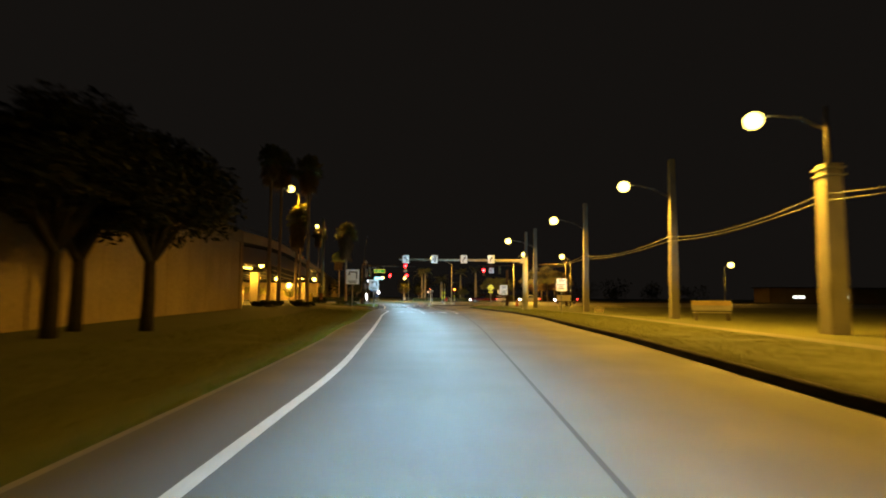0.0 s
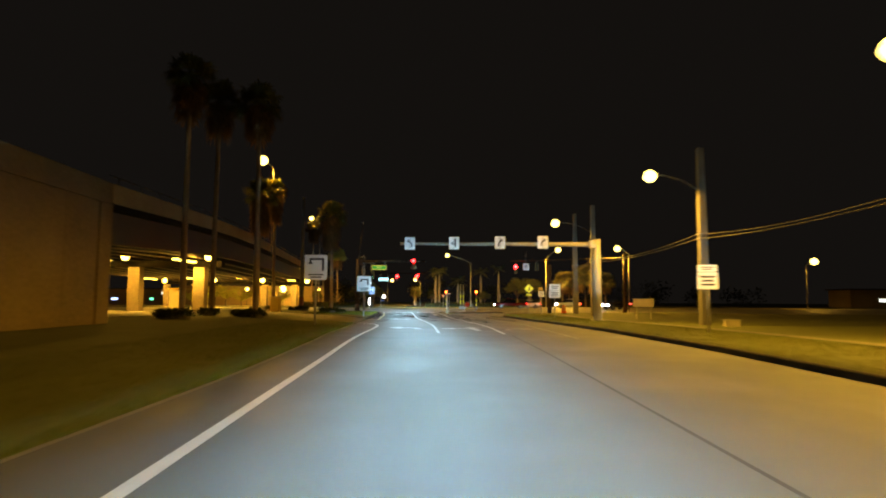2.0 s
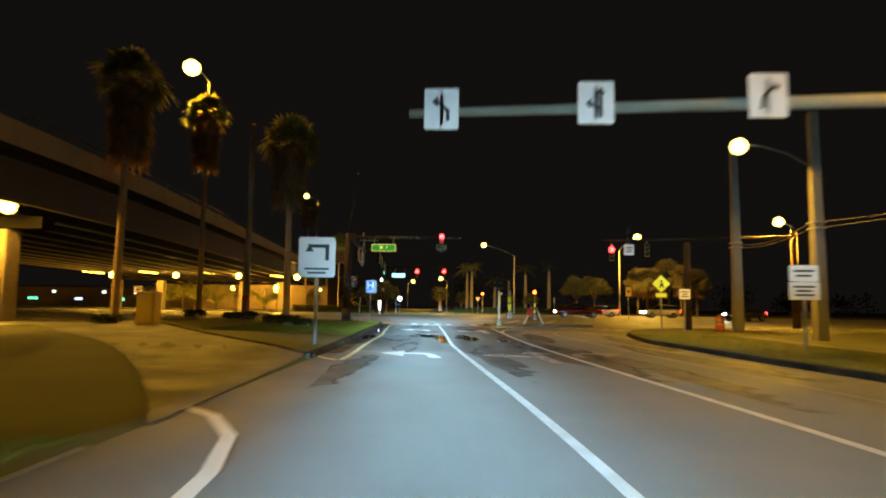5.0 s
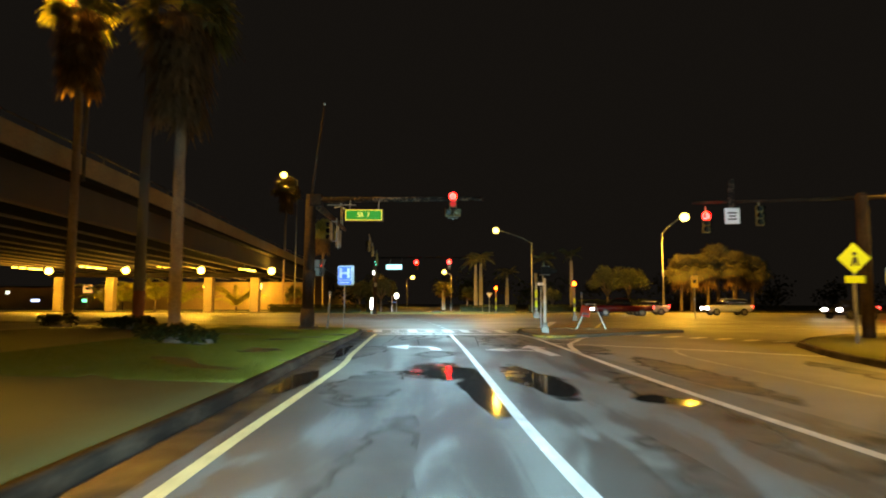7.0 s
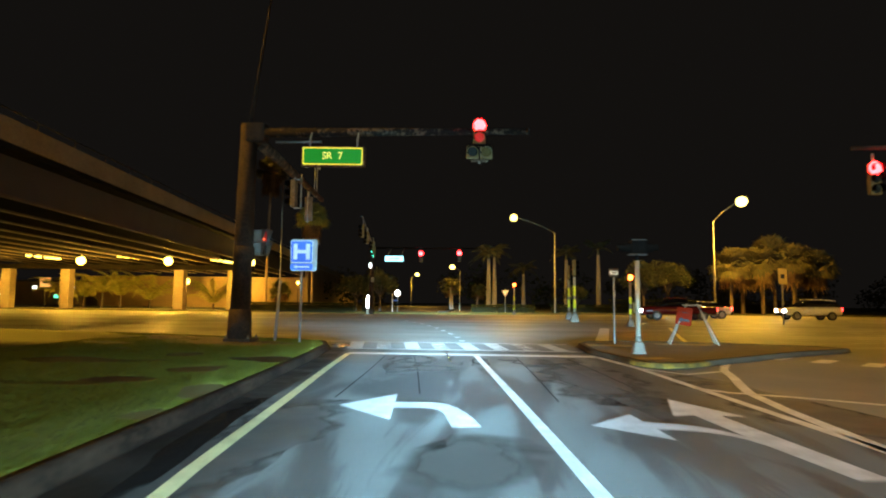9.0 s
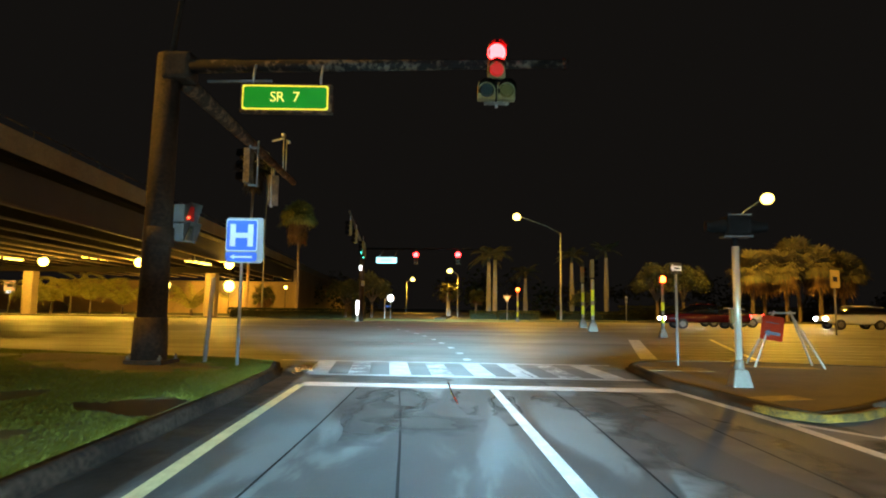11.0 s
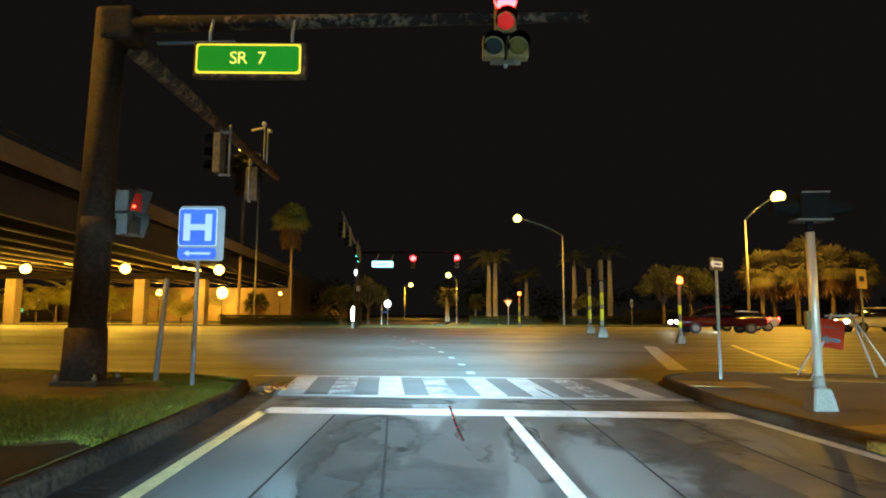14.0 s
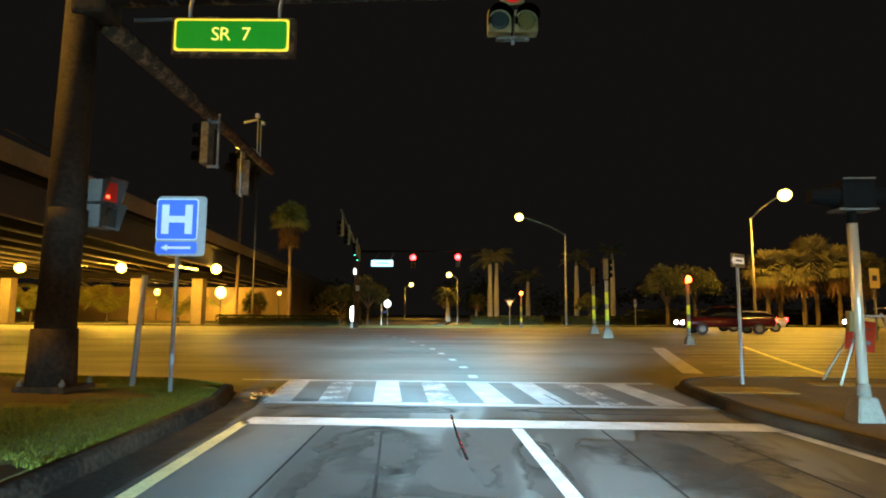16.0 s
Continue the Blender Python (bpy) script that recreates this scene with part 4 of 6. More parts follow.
for base, lamp in ROW:
    utility_pole(base, lamp, thick=base[1] < 70)
    lamp_light(lamp, {62.4: 6600, 80.6: 5000, 101.4: 4100, 125.2: 3000}[base[1]], OLD_SODIUM)
# unseen pole and lamp, added outside the view before the row
lamp_light((23.6, 46.0, 9.55), 7200, OLD_SODIUM)
utility_pole((25.6, 45.6, 0.0), (23.6, 46.0, 9.55))
utility_pole((22.5, 134.8, 0.0), None, 12.0)


def cable(p, q, sag, group="cables"):
    pts = [Vector(p).lerp(Vector(q), k / 14) - Vector((0, 0, sag * 4 * (k / 14) * (1 - k / 14))) for k in range(15)]
    return tagged(ob_from("overhead_cable", bent(bmesh.new(), pts, 0.022, 5), CABLE_LIT), "slack black communication cable between the poles", "cable", group)


CABLE_LIT = shade("grey_brown_cable", (0.12, 0.11, 0.09), None, 0.6, bump=0)
line = [(25.6, 45.6), (24.5, 62.4), (25.0, 80.6), (23.85, 101.4), (22.4, 125.2), (22.5, 134.8)]
for dz, sag in ((5.55, 0.35), (5.85, 0.5)):
    for a, b in zip(line, line[1:]):
        cable((a[0] - 0.3, a[1], dz), (b[0] - 0.3, b[1], dz), sag)


def arm_lamp(name, base, head, label, watts, r=0.11, rise=1.0, glowing=LAMP_GLOW, colour=SODIUM, big=1.0):
    t = thing(name, base, label, "street lamp")
    hx, hy, hz = (head[i] - base[i] for i in range(3))
    top = hz - rise
    bm = bmesh.new()
    tube(bm, (0, 0, -0.3), (0, 0, top), r, r * 0.6, 10)
    # dimmed steel on some poles, so their own lamp leaves them looking unlit
    part("pole", bm, PAINTED_TAN if base[2] < 4 and base[1] > 150 else GIRDER, t)
    n = Vector((hx, hy, 0)).normalized()
    pts = [(0, 0, top - 0.1), (hx * 0.3, hy * 0.3, top + rise * 0.45), (hx * 0.65, hy * 0.65, top + rise * 0.8), (hx - 0.3 * n.x, hy - 0.3 * n.y, hz + 0.06)]
    part("arm", bent(bmesh.new(), pts, 0.05), PAINTED_TAN, t)
    house, lens = bmesh.new(), bmesh.new()
    luminaire(house, lens, (hx, hy, hz), math.degrees(math.atan2(-n.x, n.y)), big)
    h = part("lamp_head", house, GALV, t)
    part("lens", lens, glowing, h, "glowing lens")
    if watts:
        lamp_light(head, watts, colour, big=big)
    return t


arm_lamp("street_lamp", (27.0, 185.6, 0.3), (29.3, 184.0, 11.9), "tan street lamp with an upswept arm over the crossing", 14000, 0.12, 1.8, big=1.3)
arm_lamp("street_lamp", (12.2, 196.2, 0.2), (7.0, 192.6, 11.4), "grey street lamp with a long arm before the palms", 5800, 0.12, 1.3)
arm_lamp("street_lamp", (-15.0, 138.6, 7.6), (-16.35, 138.3, 19.3), "tall lamp standing on the bridge parapet", 17500, 0.1, 1.0, big=1.5)
arm_lamp("street_lamp", (-20.6, 193.4, 0.3), (-22.6, 193.4, 19.4), "tall slim lamp standing beside the far ramp", 12000, 0.1, 0.8, big=1.1)
arm_lamp("street_lamp", (32.0, 145.6, 0.0), (30.4, 145.3, 8.8), "street lamp beside the far sidewalk", 8500, 0.09, 0.6)
arm_lamp("street_lamp", (75.2, 178.5, 0.2), (76.6, 178.0, 9.4), "distant parking lot lamp", 1500, 0.1, 0.6, big=1.6)
arm_lamp("street_lamp", (-16.6, 300.4, 0.3), (-14.8, 300.0, 9.7), "distant lamp beside the far road", 9000, 0.1, 0.8, big=1.4)
arm_lamp("street_lamp", (0.2, 215, 0.3), (-1.0, 214.3, 6.9), "small lamp on the far median", 1800, 0.07, 0.5, big=0.9)


def globe_lamp(at, h, watts, label="post lamp with a bright sodium globe below the bridge", r=0.38):
    t = thing("post_lamp", at, label, "lamp", "post lamps")
    # post coloured dark to look less lit by its globe
    part("post", tube(bmesh.new(), (0, 0, -0.3), (0, 0, h - r), 0.07, 0.05), GIRDER, t)
    part("collar", tube(bmesh.new(), (0, 0, h - r - 0.12), (0, 0, h - r + 0.04), 0.1, 0.13), BLACK, t)
    part("globe", ball(bmesh.new(), (0, 0, h), r, 1, 1, 1.1), GLOBE_GLOW, t, "glowing frosted globe")
    lamp_point((at[0] + 0.2, at[1] - r - 0.5, at[2] + h - 0.2), watts)
    return t


def lamp_point(at, watts):
    data = bpy.data.lights.new("globe_light", "POINT")
    data.energy, data.color, data.shadow_soft_size = watts * 1.3, SODIUM, 0.1
    new("globe_light", data).location = at


def pier_lamp(x, y, z, watts):
    """A flood lamp on an arm that juts out from the pier cap."""
    cap = 190.9 if y > 150 else 121.8
    t = thing("pier_lamp", (x, y, z), "round sodium flood lamp on an arm from the pier cap", "lamp", "pier lamps")
    part("arm", bent(bmesh.new(), [(0, cap - 0.4 - y, 0.15), (0, (cap - y) * 0.5, 0.55), (0, 0.1, 0.5), (0, 0, 0.3)], 0.035, 8), GALV, t)
    part("hood", tube(bmesh.new(), (0, 0, 0.2), (0, 0, 0.42), 0.26, 0.1, 14), GIRDER, t)
    # globe enlarged so its shape includes the glare round it
    part("globe", ball(bmesh.new(), (0, 0, 0), 0.46 if y > 150 else 0.36, 1, 1, 1.0), GLOBE_GLOW, t, "glowing round lens")
    lamp_point((x + 0.1, y - 0.75, z - (0.75 if y > 150 else 0.15)), watts)
    return t


for x, y, z, w in ((-15.66, 120.4, 5.6, 800), (-23.4, 119.8, 5.55, 1000), (-50.6, 186.2, 5.5, 1500), (-40.44, 186.2, 5.59, 2800), (-30.6, 186.2, 5.6, 2800), (-21.5, 186.2, 5.51, 1300)):
    pier_lamp(x, y, z, w)
# oversized globe, its glare built into the radius
globe_lamp((-36.28, 222.6, 0.3), 4.3, 1500, "post lamp glaring before the abutment wall", 0.8)
globe_lamp((-44.95, 220.1, 0.3), 4.2, 1100, "post lamp among the palms below the bridge", 0.45)
globe_lamp((-26.1, 219.2, 0.3), 4.1, 300, "small post lamp beside the end of the wall", 0.25)

for x, y, z in ((-17.4, 118.6, 5.2), (-26.0, 118.6, 5.3), (-24.9, 186.0, 5.72), (-35.1, 186.0, 6.0), (-45.2, 186.0, 6.0), (-54.0, 186.0, 5.9)):
    for dy, ln in ((-1.4, 0.45), (0.0, 0.6), (2.3, 2.2)):
        t = thing("underdeck_light", (x, y + dy, z), "flat luminaire glowing below the bridge deck", "light", "underdeck lights")
        part("housing", box(bmesh.new(), (0, 0, 0.1), (0.5, ln + 0.1, 0.12), None, 0.03), GALV, t)
        part("lens", box(bmesh.new(), (0, 0, -0.04), (0.42, ln, 0.16), None, 0.07), PANEL_GLOW, t)
        part("stem", tube(bmesh.new(), (0, 0, 0.15), (0, 0, top_z(y) - 1.1 - z), 0.04, n=8), GALV, t)
    spot("underdeck_lamp", (x, y + 1.75, z - 0.2), (x, y + 1.5, 0), 2800, SODIUM, 168, 0.5, 0.3)


# ---------------------------------------------------------------- signs
def post(t, x, h, r=0.035, mat=GALV, y=0.0, square=False):
    bm = bmesh.new()
    if square:
        box(bm, (x, y, h / 2 - 0.2), (2 * r, 2 * r, h + 0.4), None, 0.006)
    else:
        tube(bm, (x, y, -0.3), (x, y, h), r, n=10)
    return part("post", bm, mat, t)


def bars(bm, cx, cz, w, h, y, n):
    for k in range(n):
        ww = w * (0.95, 0.7, 0.85, 0.6)[k % 4]
        plate(bm, cx, cz + h / 2 - (k + 0.5) * h / n, ww, h / n * 0.45, y, 0.003)
    return bm


def turn_sign(at, turn, w=1.27, h=1.42, low=2.55, arrow=(0.62, 0.5), text=2):
    t = thing("turn_sign", at, "large white lane sign with a black turning arrow", "road sign", "lane signs", turn=turn)
    post(t, 0, low + h - 0.1, 0.06)
    face = part("panel", plate(bmesh.new(), 0, low + h / 2, w, h, -0.085, 0.02, 0.09), SIGN_WHITE, t)
    cz = low + h * 0.62
    aw, ah = arrow[0] * w / 2, arrow[1] * h / 2
    bm = bmesh.new()
    prism(bm, [(aw + 0.06, cz - ah), (aw + 0.06, cz + ah), (-aw + 0.12, cz + ah), (-aw + 0.12, cz + ah - 0.11), (aw - 0.06, cz + ah - 0.11), (aw - 0.06, cz - ah)], -0.089, 0.003)
    prism(bm, [(-aw - 0.06, cz + 0.02), (-aw + 0.08, cz + 0.25), (-aw + 0.22, cz + 0.02)], -0.089, 0.003)
    prism(bm, [(-aw + 0.03, cz + 0.2), (-aw + 0.03, cz + ah), (-aw + 0.13, cz + ah), (-aw + 0.13, cz + 0.2)], -0.0885, 0.003)
    part("arrow", bm, SIGN_BLACK, face)
    if text:
        part("writing", bars(bmesh.new(), 0, low + h * 0.16, w * 0.7, h * 0.2, -0.089, text), SIGN_BLACK, face)
    return t


turn_sign((-0.03, 96.6, land_z(-0.03, 96.6)), 4)
turn_sign((0.35, 113.4, land_z(0.35, 113.4)), 3, 1.17, 1.28, 2.12, (0.55, 0.4))

hs = thing("hospital_sign", (-2.36, 140.4, 0.31), "blue hospital sign with white letter and arrow plate", "road sign", turn=3)
post(hs, -0.1, 2.95, 0.035)
face = part("panel", plate(bmesh.new(), -0.03, 2.5, 0.8, 0.98, -0.075, 0.012, 0.06), SIGN_BACK, hs, "bare grey backing panel")
part("blue_face", plate(bmesh.new(), -0.1, 2.61, 0.68, 0.68, -0.081, 0.005, 0.05), SIGN_WHITE, face)
part("blue_field", plate(bmesh.new(), -0.1, 2.61, 0.645, 0.645, -0.084, 0.004, 0.04), SIGN_BLUE, face)
part("arrow_plate", plate(bmesh.new(), -0.1, 2.145, 0.68, 0.2, -0.081, 0.005, 0.05), SIGN_BLUE, face)
bm = bmesh.new()
prism(bm, [(-0.34, 2.145), (-0.24, 2.2), (-0.24, 2.165), (0.14, 2.165), (0.14, 2.125), (-0.24, 2.125), (-0.24, 2.09)], -0.0845, 0.003)
part("white_arrow", bm, SIGN_WHITE, face)


def letters(body, size, at, mat, parent, turn=0.0, space=1.0):
    c = bpy.data.curves.new("writing", "FONT")
    c.body, c.size, c.extrude, c.align_x, c.align_y, c.space_character, c.resolution_u = body, size, 0.002, "CENTER", "CENTER", space, 3
    tmp = bpy.data.objects.new("writing", c)
    me = bpy.data.meshes.new_from_object(tmp)
    bpy.data.objects.remove(tmp)
    me.materials.append(mat)
    ob = new("letter", me)
    ob.parent = parent
    ob.matrix_local = pose(*at, 90, 0, turn)
    return ob


bm = bmesh.new()
for x in (-0.29, 0.09):
    plate(bm, x, 2.61, 0.12, 0.48, -0.088, 0.003)
plate(bm, -0.1, 2.61, 0.3, 0.11, -0.0884, 0.003)
part("letter_h", bm, SIGN_WHITE, face, "white letter H")

for at, w, h, z0, two, lab in (((18.55, 88.3, 0.1), 0.86, 0.72, 1.9, 0.3, "white regulatory sign with a narrow plate above"),
                               ((16.8, 116.0, 0.1), 1.0, 0.62, 1.72, 0.56, "white double regulatory sign beside the road"),
                               ((17.9, 131.2, 0.1), 0.62, 0.6, 1.95, 0.0, "small white regulatory sign on a post")):
    t = thing("regulatory_sign", at, lab, "road sign", "regulatory signs", turn=-4)
    post(t, 0, z0 + h + two, 0.045)
    f = part("panel", plate(bmesh.new(), 0, z0 + h / 2, w, h, -0.06, 0.012, 0.05), SIGN_WHITE, t)
    part("writing", bars(bmesh.new(), 0, z0 + h / 2, w * 0.75, h * 0.7, -0.064, 3), SIGN_BLACK, f)
    if two:
        f = part("upper_plate", plate(bmesh.new(), 0, z0 + h + two / 2 + 0.02, w * 0.95, two, -0.06, 0.012, 0.05), SIGN_WHITE, t)
        part("writing", bars(bmesh.new(), 0, z0 + h + two / 2 + 0.02, w * 0.7, two * 0.6, -0.064, 2), SIGN_BLACK, f)

t = thing("warning_sign", (16.5, 131.1, 0.1), "lime diamond warning sign above a small lime plate", "road sign", turn=-4)
post(t, 0, 3.2, 0.045)
prismed = bmesh.new()
prism(prismed, [(0.52, 2.85), (0, 3.37), (-0.52, 2.85), (0, 2.33)], -0.06, 0.012)
f = part("panel", prismed, LIME, t)
bm = bmesh.new()
tube(bm, (0.02, -0.064, 3.0), (0.02, -0.062, 3.0), 0.07, n=10)
prism(bm, [(-0.12, 2.6), (-0.02, 2.9), (0.09, 2.9), (0.16, 2.6), (0.08, 2.6), (0.03, 2.75), (-0.04, 2.6)], -0.064, 0.003)
part("symbol", bm, SIGN_BLACK, f)
part("plate", plate(bmesh.new(), 0, 2.16, 0.62, 0.24, -0.06, 0.012, 0.03), LIME, t)

t = thing("one_way_sign", (7.5, 142.85, 0.12), "small black one way sign with white arrow on a post", "road sign", turn=38)
post(t, 0, 2.5, 0.022, square=True)
f = part("panel", plate(bmesh.new(), -0.06, 2.36, 0.5, 0.27, -0.05, 0.01, 0.03), SIGN_BLACK, t)
bm = bmesh.new()
prism(bm, [(-0.29, 2.36), (-0.2, 2.46), (-0.2, 2.42), (0.15, 2.42), (0.15, 2.3), (-0.2, 2.3), (-0.2, 2.26)], -0.055, 0.003)
part("white_arrow", bm, SIGN_WHITE, f)
part("writing", bars(bmesh.new(), -0.03, 2.36, 0.24, 0.08, -0.058, 1), SIGN_BLACK, f)

t = thing("bare_post", (-3.42, 141.0, 0.33), "bare leaning metal sign post in the grass", "post", turn=0)
t.rotation_euler = (0, radians(3.5), 0)
post(t, 0, 1.72, 0.048, GALV)

t = thing("yield_sign", (6.2, 195.3, 0.3), "white and red yield triangle on a post", "road sign")
post(t, 0, 2.9, 0.04)
bm = bmesh.new()
prism(bm, [(-0.46, 2.7), (0.46, 2.7), (0, 1.9)], -0.05, 0.012)
f = part("panel", bm, SIGN_WHITE, t)
bm = bmesh.new()
for a, b in (((-0.4, 2.66), (0.4, 2.66)), ((0.4, 2.66), (0, 1.97)), ((0, 1.97), (-0.4, 2.66))):
    tube(bm, (a[0], -0.052, a[1]), (b[0], -0.052, b[1]), 0.02, n=6)
part("red_border", bm, SIGN_ORANGE, f)

t = thing("keep_right_sign", (-6.7, 195.2, 0.3), "white round sign beside the far road, with an added glowing ball", "road sign")
post(t, 0, 2.4, 0.045)
part("panel", tube(bmesh.new(), (0, -0.05, 2.25), (0, -0.04, 2.25), 0.42, n=20), SIGN_WHITE, t)
# no lamp here: glow added for the sign's reflected headlight
part("lamp", ball(bmesh.new(), (0, -0.2, 2.25), 0.3, 1, 0.5, 1.1, 14), PALE_LENS, t, "added glowing ball for the headlight the disc throws back")
part("small_plate", plate(bmesh.new(), -0.3, 1.35, 0.6, 0.2, -0.05, 0.01), SIGN_BLUE, t)
t = thing("sign_post", (-7.4, 195.6, 0.3), "slim white sign post beside the far road", "post")
post(t, 0, 2.2, 0.05, SIGN_WHITE)

t = thing("reflective_marker", (-8.75, 186.6, 0.2), "slim white reflective marker beside the far corner, made to glow", "lamp")
part("foot", tube(bmesh.new(), (0, 0, -0.2), (0, 0, 0.5), 0.16, 0.12), CONCRETE, t)
# glow added in place of headlight thrown back by the marker
part("lens", ball(bmesh.new(), (0, 0, 1.25), 0.24, 0.8, 0.8, 3.0), glow("marker_glow", (0.9, 0.97, 1.0), 9), t)

t = thing("folding_sign", (10.18, 143.2, 0.12), "orange folding road work sign on white trestle legs", "work sign", turn=-14)
for sx in (-0.75, 0.75):
    for sy, top in ((-0.55, 0.06), (0.55, -0.06)):
        part("leg", tube(bmesh.new(), (sx * 1.0, sy, 0), (sx * 0.22, top * 0.3, 1.35), 0.024, n=6), DULL_WHITE, t)
part("rail", tube(bmesh.new(), (-0.3, 0, 1.3), (0.3, 0, 1.3), 0.025, n=6), DULL_WHITE, t)
bm = bmesh.new()
plate(bm, -0.26, 0.93, 0.5, 0.6, -0.2, 0.015, 0.03)
bmesh.ops.rotate(bm, cent=(-0.28, -0.2, 1.0), matrix=Matrix.Rotation(radians(9), 3, "Y") @ Matrix.Rotation(radians(-10), 3, "X"), verts=bm.verts)
f = part("panel", bm, SIGN_ORANGE, t)
bm = bars(bmesh.new(), -0.26, 1.06, 0.3, 0.05, -0.206, 1)
prism(bm, [(-0.43, 0.8), (-0.31, 0.9), (-0.31, 0.84), (-0.08, 0.84), (-0.08, 0.76), (-0.31, 0.76), (-0.31, 0.7)], -0.212, 0.004)
bmesh.ops.rotate(bm, cent=(-0.28, -0.2, 1.0), matrix=Matrix.Rotation(radians(9), 3, "Y") @ Matrix.Rotation(radians(-10), 3, "X"), verts=bm.verts)
part("writing", bm, SIGN_BLACK, f)

t = thing("bus_bench", (26.3, 77.5, 0.0), "roadside bench with a printed backrest board behind the sidewalk", "bench", turn=-12)
for sx in (-1.0, 1.0):
    bm = box(bmesh.new(), (sx, 0.1, 0.22), (0.16, 0.55, 0.56), None, 0.02)
    box(bm, (sx, 0.34, 0.72), (0.14, 0.14, 0.9), None, 0.02)
    part("support", bm, CAST_FOOT, t, "dark concrete end support")
for k in range(3):
    part("seat_slat", box(bmesh.new(), (0, -0.08 + 0.17 * k, 0.53), (2.4, 0.15, 0.05), None, 0.01), PAINTED_TAN, t)
f = part("backrest", box(bmesh.new(), (0, 0.24, 0.98), (2.5, 0.05, 0.66), None, 0.01), WALK, t)
part("upper_band", box(bmesh.new(), (0, 0.211, 1.14), (2.44, 0.01, 0.28)), STAINED, f)
part("writing", bars(bmesh.new(), 0, 0.82, 1.9, 0.14, 0.204, 1), SIGN_BACK, f)
t = thing("utility_box", (24.75, 99.7, 0.0), "small pale ground utility box beside the sidewalk", "utility box", turn=-8)
part("body", box(bmesh.new(), (0, 0, 0.16), (0.84, 0.55, 0.4), None, 0.03), BOX_CREAM, t)
part("lid", box(bmesh.new(), (0, 0, 0.39), (0.92, 0.63, 0.06), None, 0.02), PAINTED_TAN, t)

t = thing("board_sign", (24.6, 116.1, 0.0), "low cream board sign beside the sidewalk", "sign", turn=-10)
for sx in (-0.6, 0.6):
    post(t, sx, 1.1, 0.05, PAINTED_TAN, square=True)
part("panel", box(bmesh.new(), (0, -0.08, 1.42), (1.75, 0.08, 0.72), None, 0.02), BOX_CREAM, t)

t = thing("utility_cabinet", (-9.3, 121.2, land_z(-9.3, 121.2)), "yellow lit utility cabinet on the grass", "cabinet")
part("body", box(bmesh.new(), (0, 0, 0.75), (0.85, 0.6, 1.4), None, 0.04), BOX_YELLOW, t)
part("lid", box(bmesh.new(), (0, 0, 1.49), (0.95, 0.7, 0.08), None, 0.02), BOX_CREAM, t)
part("door", box(bmesh.new(), (0, -0.31, 0.75), (0.66, 0.03, 1.15), None, 0.01), BOX_YELLOW, t)
t = thing("plain_pole", (-10.3, 135.7, land_z(-10.3, 135.7)), "tall plain tapered concrete pole with a reddish foot", "pole")
part("shaft", tube(bmesh.new(), (0, 0, -0.3), (0, 0, 13.6), 0.24, 0.15, 12), POLE_CONC, t)
part("foot", tube(bmesh.new(), (0, 0, -0.3), (0, 0, 1.6), 0.25, 0.243, 12), shade("reddish_pole_foot", (0.3, 0.1, 0.05), (0.2, 0.08, 0.05), 0.8, scale=2), t)
part("cap", tube(bmesh.new(), (0, 0, 13.6), (0, 0, 13.75), 0.17, 0.12, 12), GALV, t)
t = thing("utility_cabinet", (-18.9, 121.2, land_z(-18.9, 121.2)), "cream metal cabinet standing below the bridge", "cabinet")
part("body", box(bmesh.new(), (0, 0, 1.15), (1.25, 0.8, 2.0), None, 0.05), BOX_CREAM, t)
part("roof", box(bmesh.new(), (0, 0, 2.19), (1.4, 0.95, 0.1), None, 0.02), BOX_YELLOW, t)
part("door", box(bmesh.new(), (0, -0.41, 1.15), (1.0, 0.03, 1.7), None, 0.01), BOX_CREAM, t)

for at, w, h, z0, col, lab in (((-52.6, 197.5, 0.3), 1.4, 1.2, 2.6, glow("lit_orange_panel", (1.0, 0.5, 0.12), 0.9), "orange lit sign below the bridge"), ((22.4, 162.3, 0.25), 0.75, 1.0, 2.6, BOX_YELLOW, "yellow crossing sign on a slim post"),
                               ((18.2, 191.5, 0.3), 0.25, 0.7, 2.0, SIGN_BACK, "narrow sign seen edge on")):
    t = thing("sign", at, lab, "sign", turn=24 if at[0] > 20 else 0)
    post(t, 0, z0 + h, 0.05)
    part("panel", plate(bmesh.new(), 0, z0 + h / 2, w, h, -0.06, 0.012, 0.05), col, t)
    part("symbol", bars(bmesh.new(), 0, z0 + h / 2, w * 0.5, h * 0.6, -0.064, 1), SIGN_BLACK, t)

# ---------------------------------------------------------------- overhead sign gantry
g = thing("sign_gantry", (18.75, 106.7, 0.12), "tan steel cantilever gantry carrying four white lane signs", "gantry")
part("column", tube(bmesh.new(), (-0.65, -0.9, -0.2), (-0.65, -0.9, 5.75), 0.3, 0.26, 20), PAINTED_TAN, g)
part("cap", tube(bmesh.new(), (-0.65, -0.9, 5.75), (-0.65, -0.9, 5.83), 0.3, 0.26, 20), PAINTED_TAN, g)
part("base_plate", box(bmesh.new(), (-0.65, -0.9, 0.04), (0.9, 0.9, 0.07), None, 0.01), GALV, g)
part("knuckle", box(bmesh.new(), (-0.9, -0.88, 5.45), (0.6, 0.5, 0.55), None, 0.04), PAINTED_TAN, g)
part("arm", tube(bmesh.new(), (-1.05, -0.86, 5.45), (-14.9, 0.9, 5.62), 0.16, 0.09, 16), PAINTED_TAN, g)
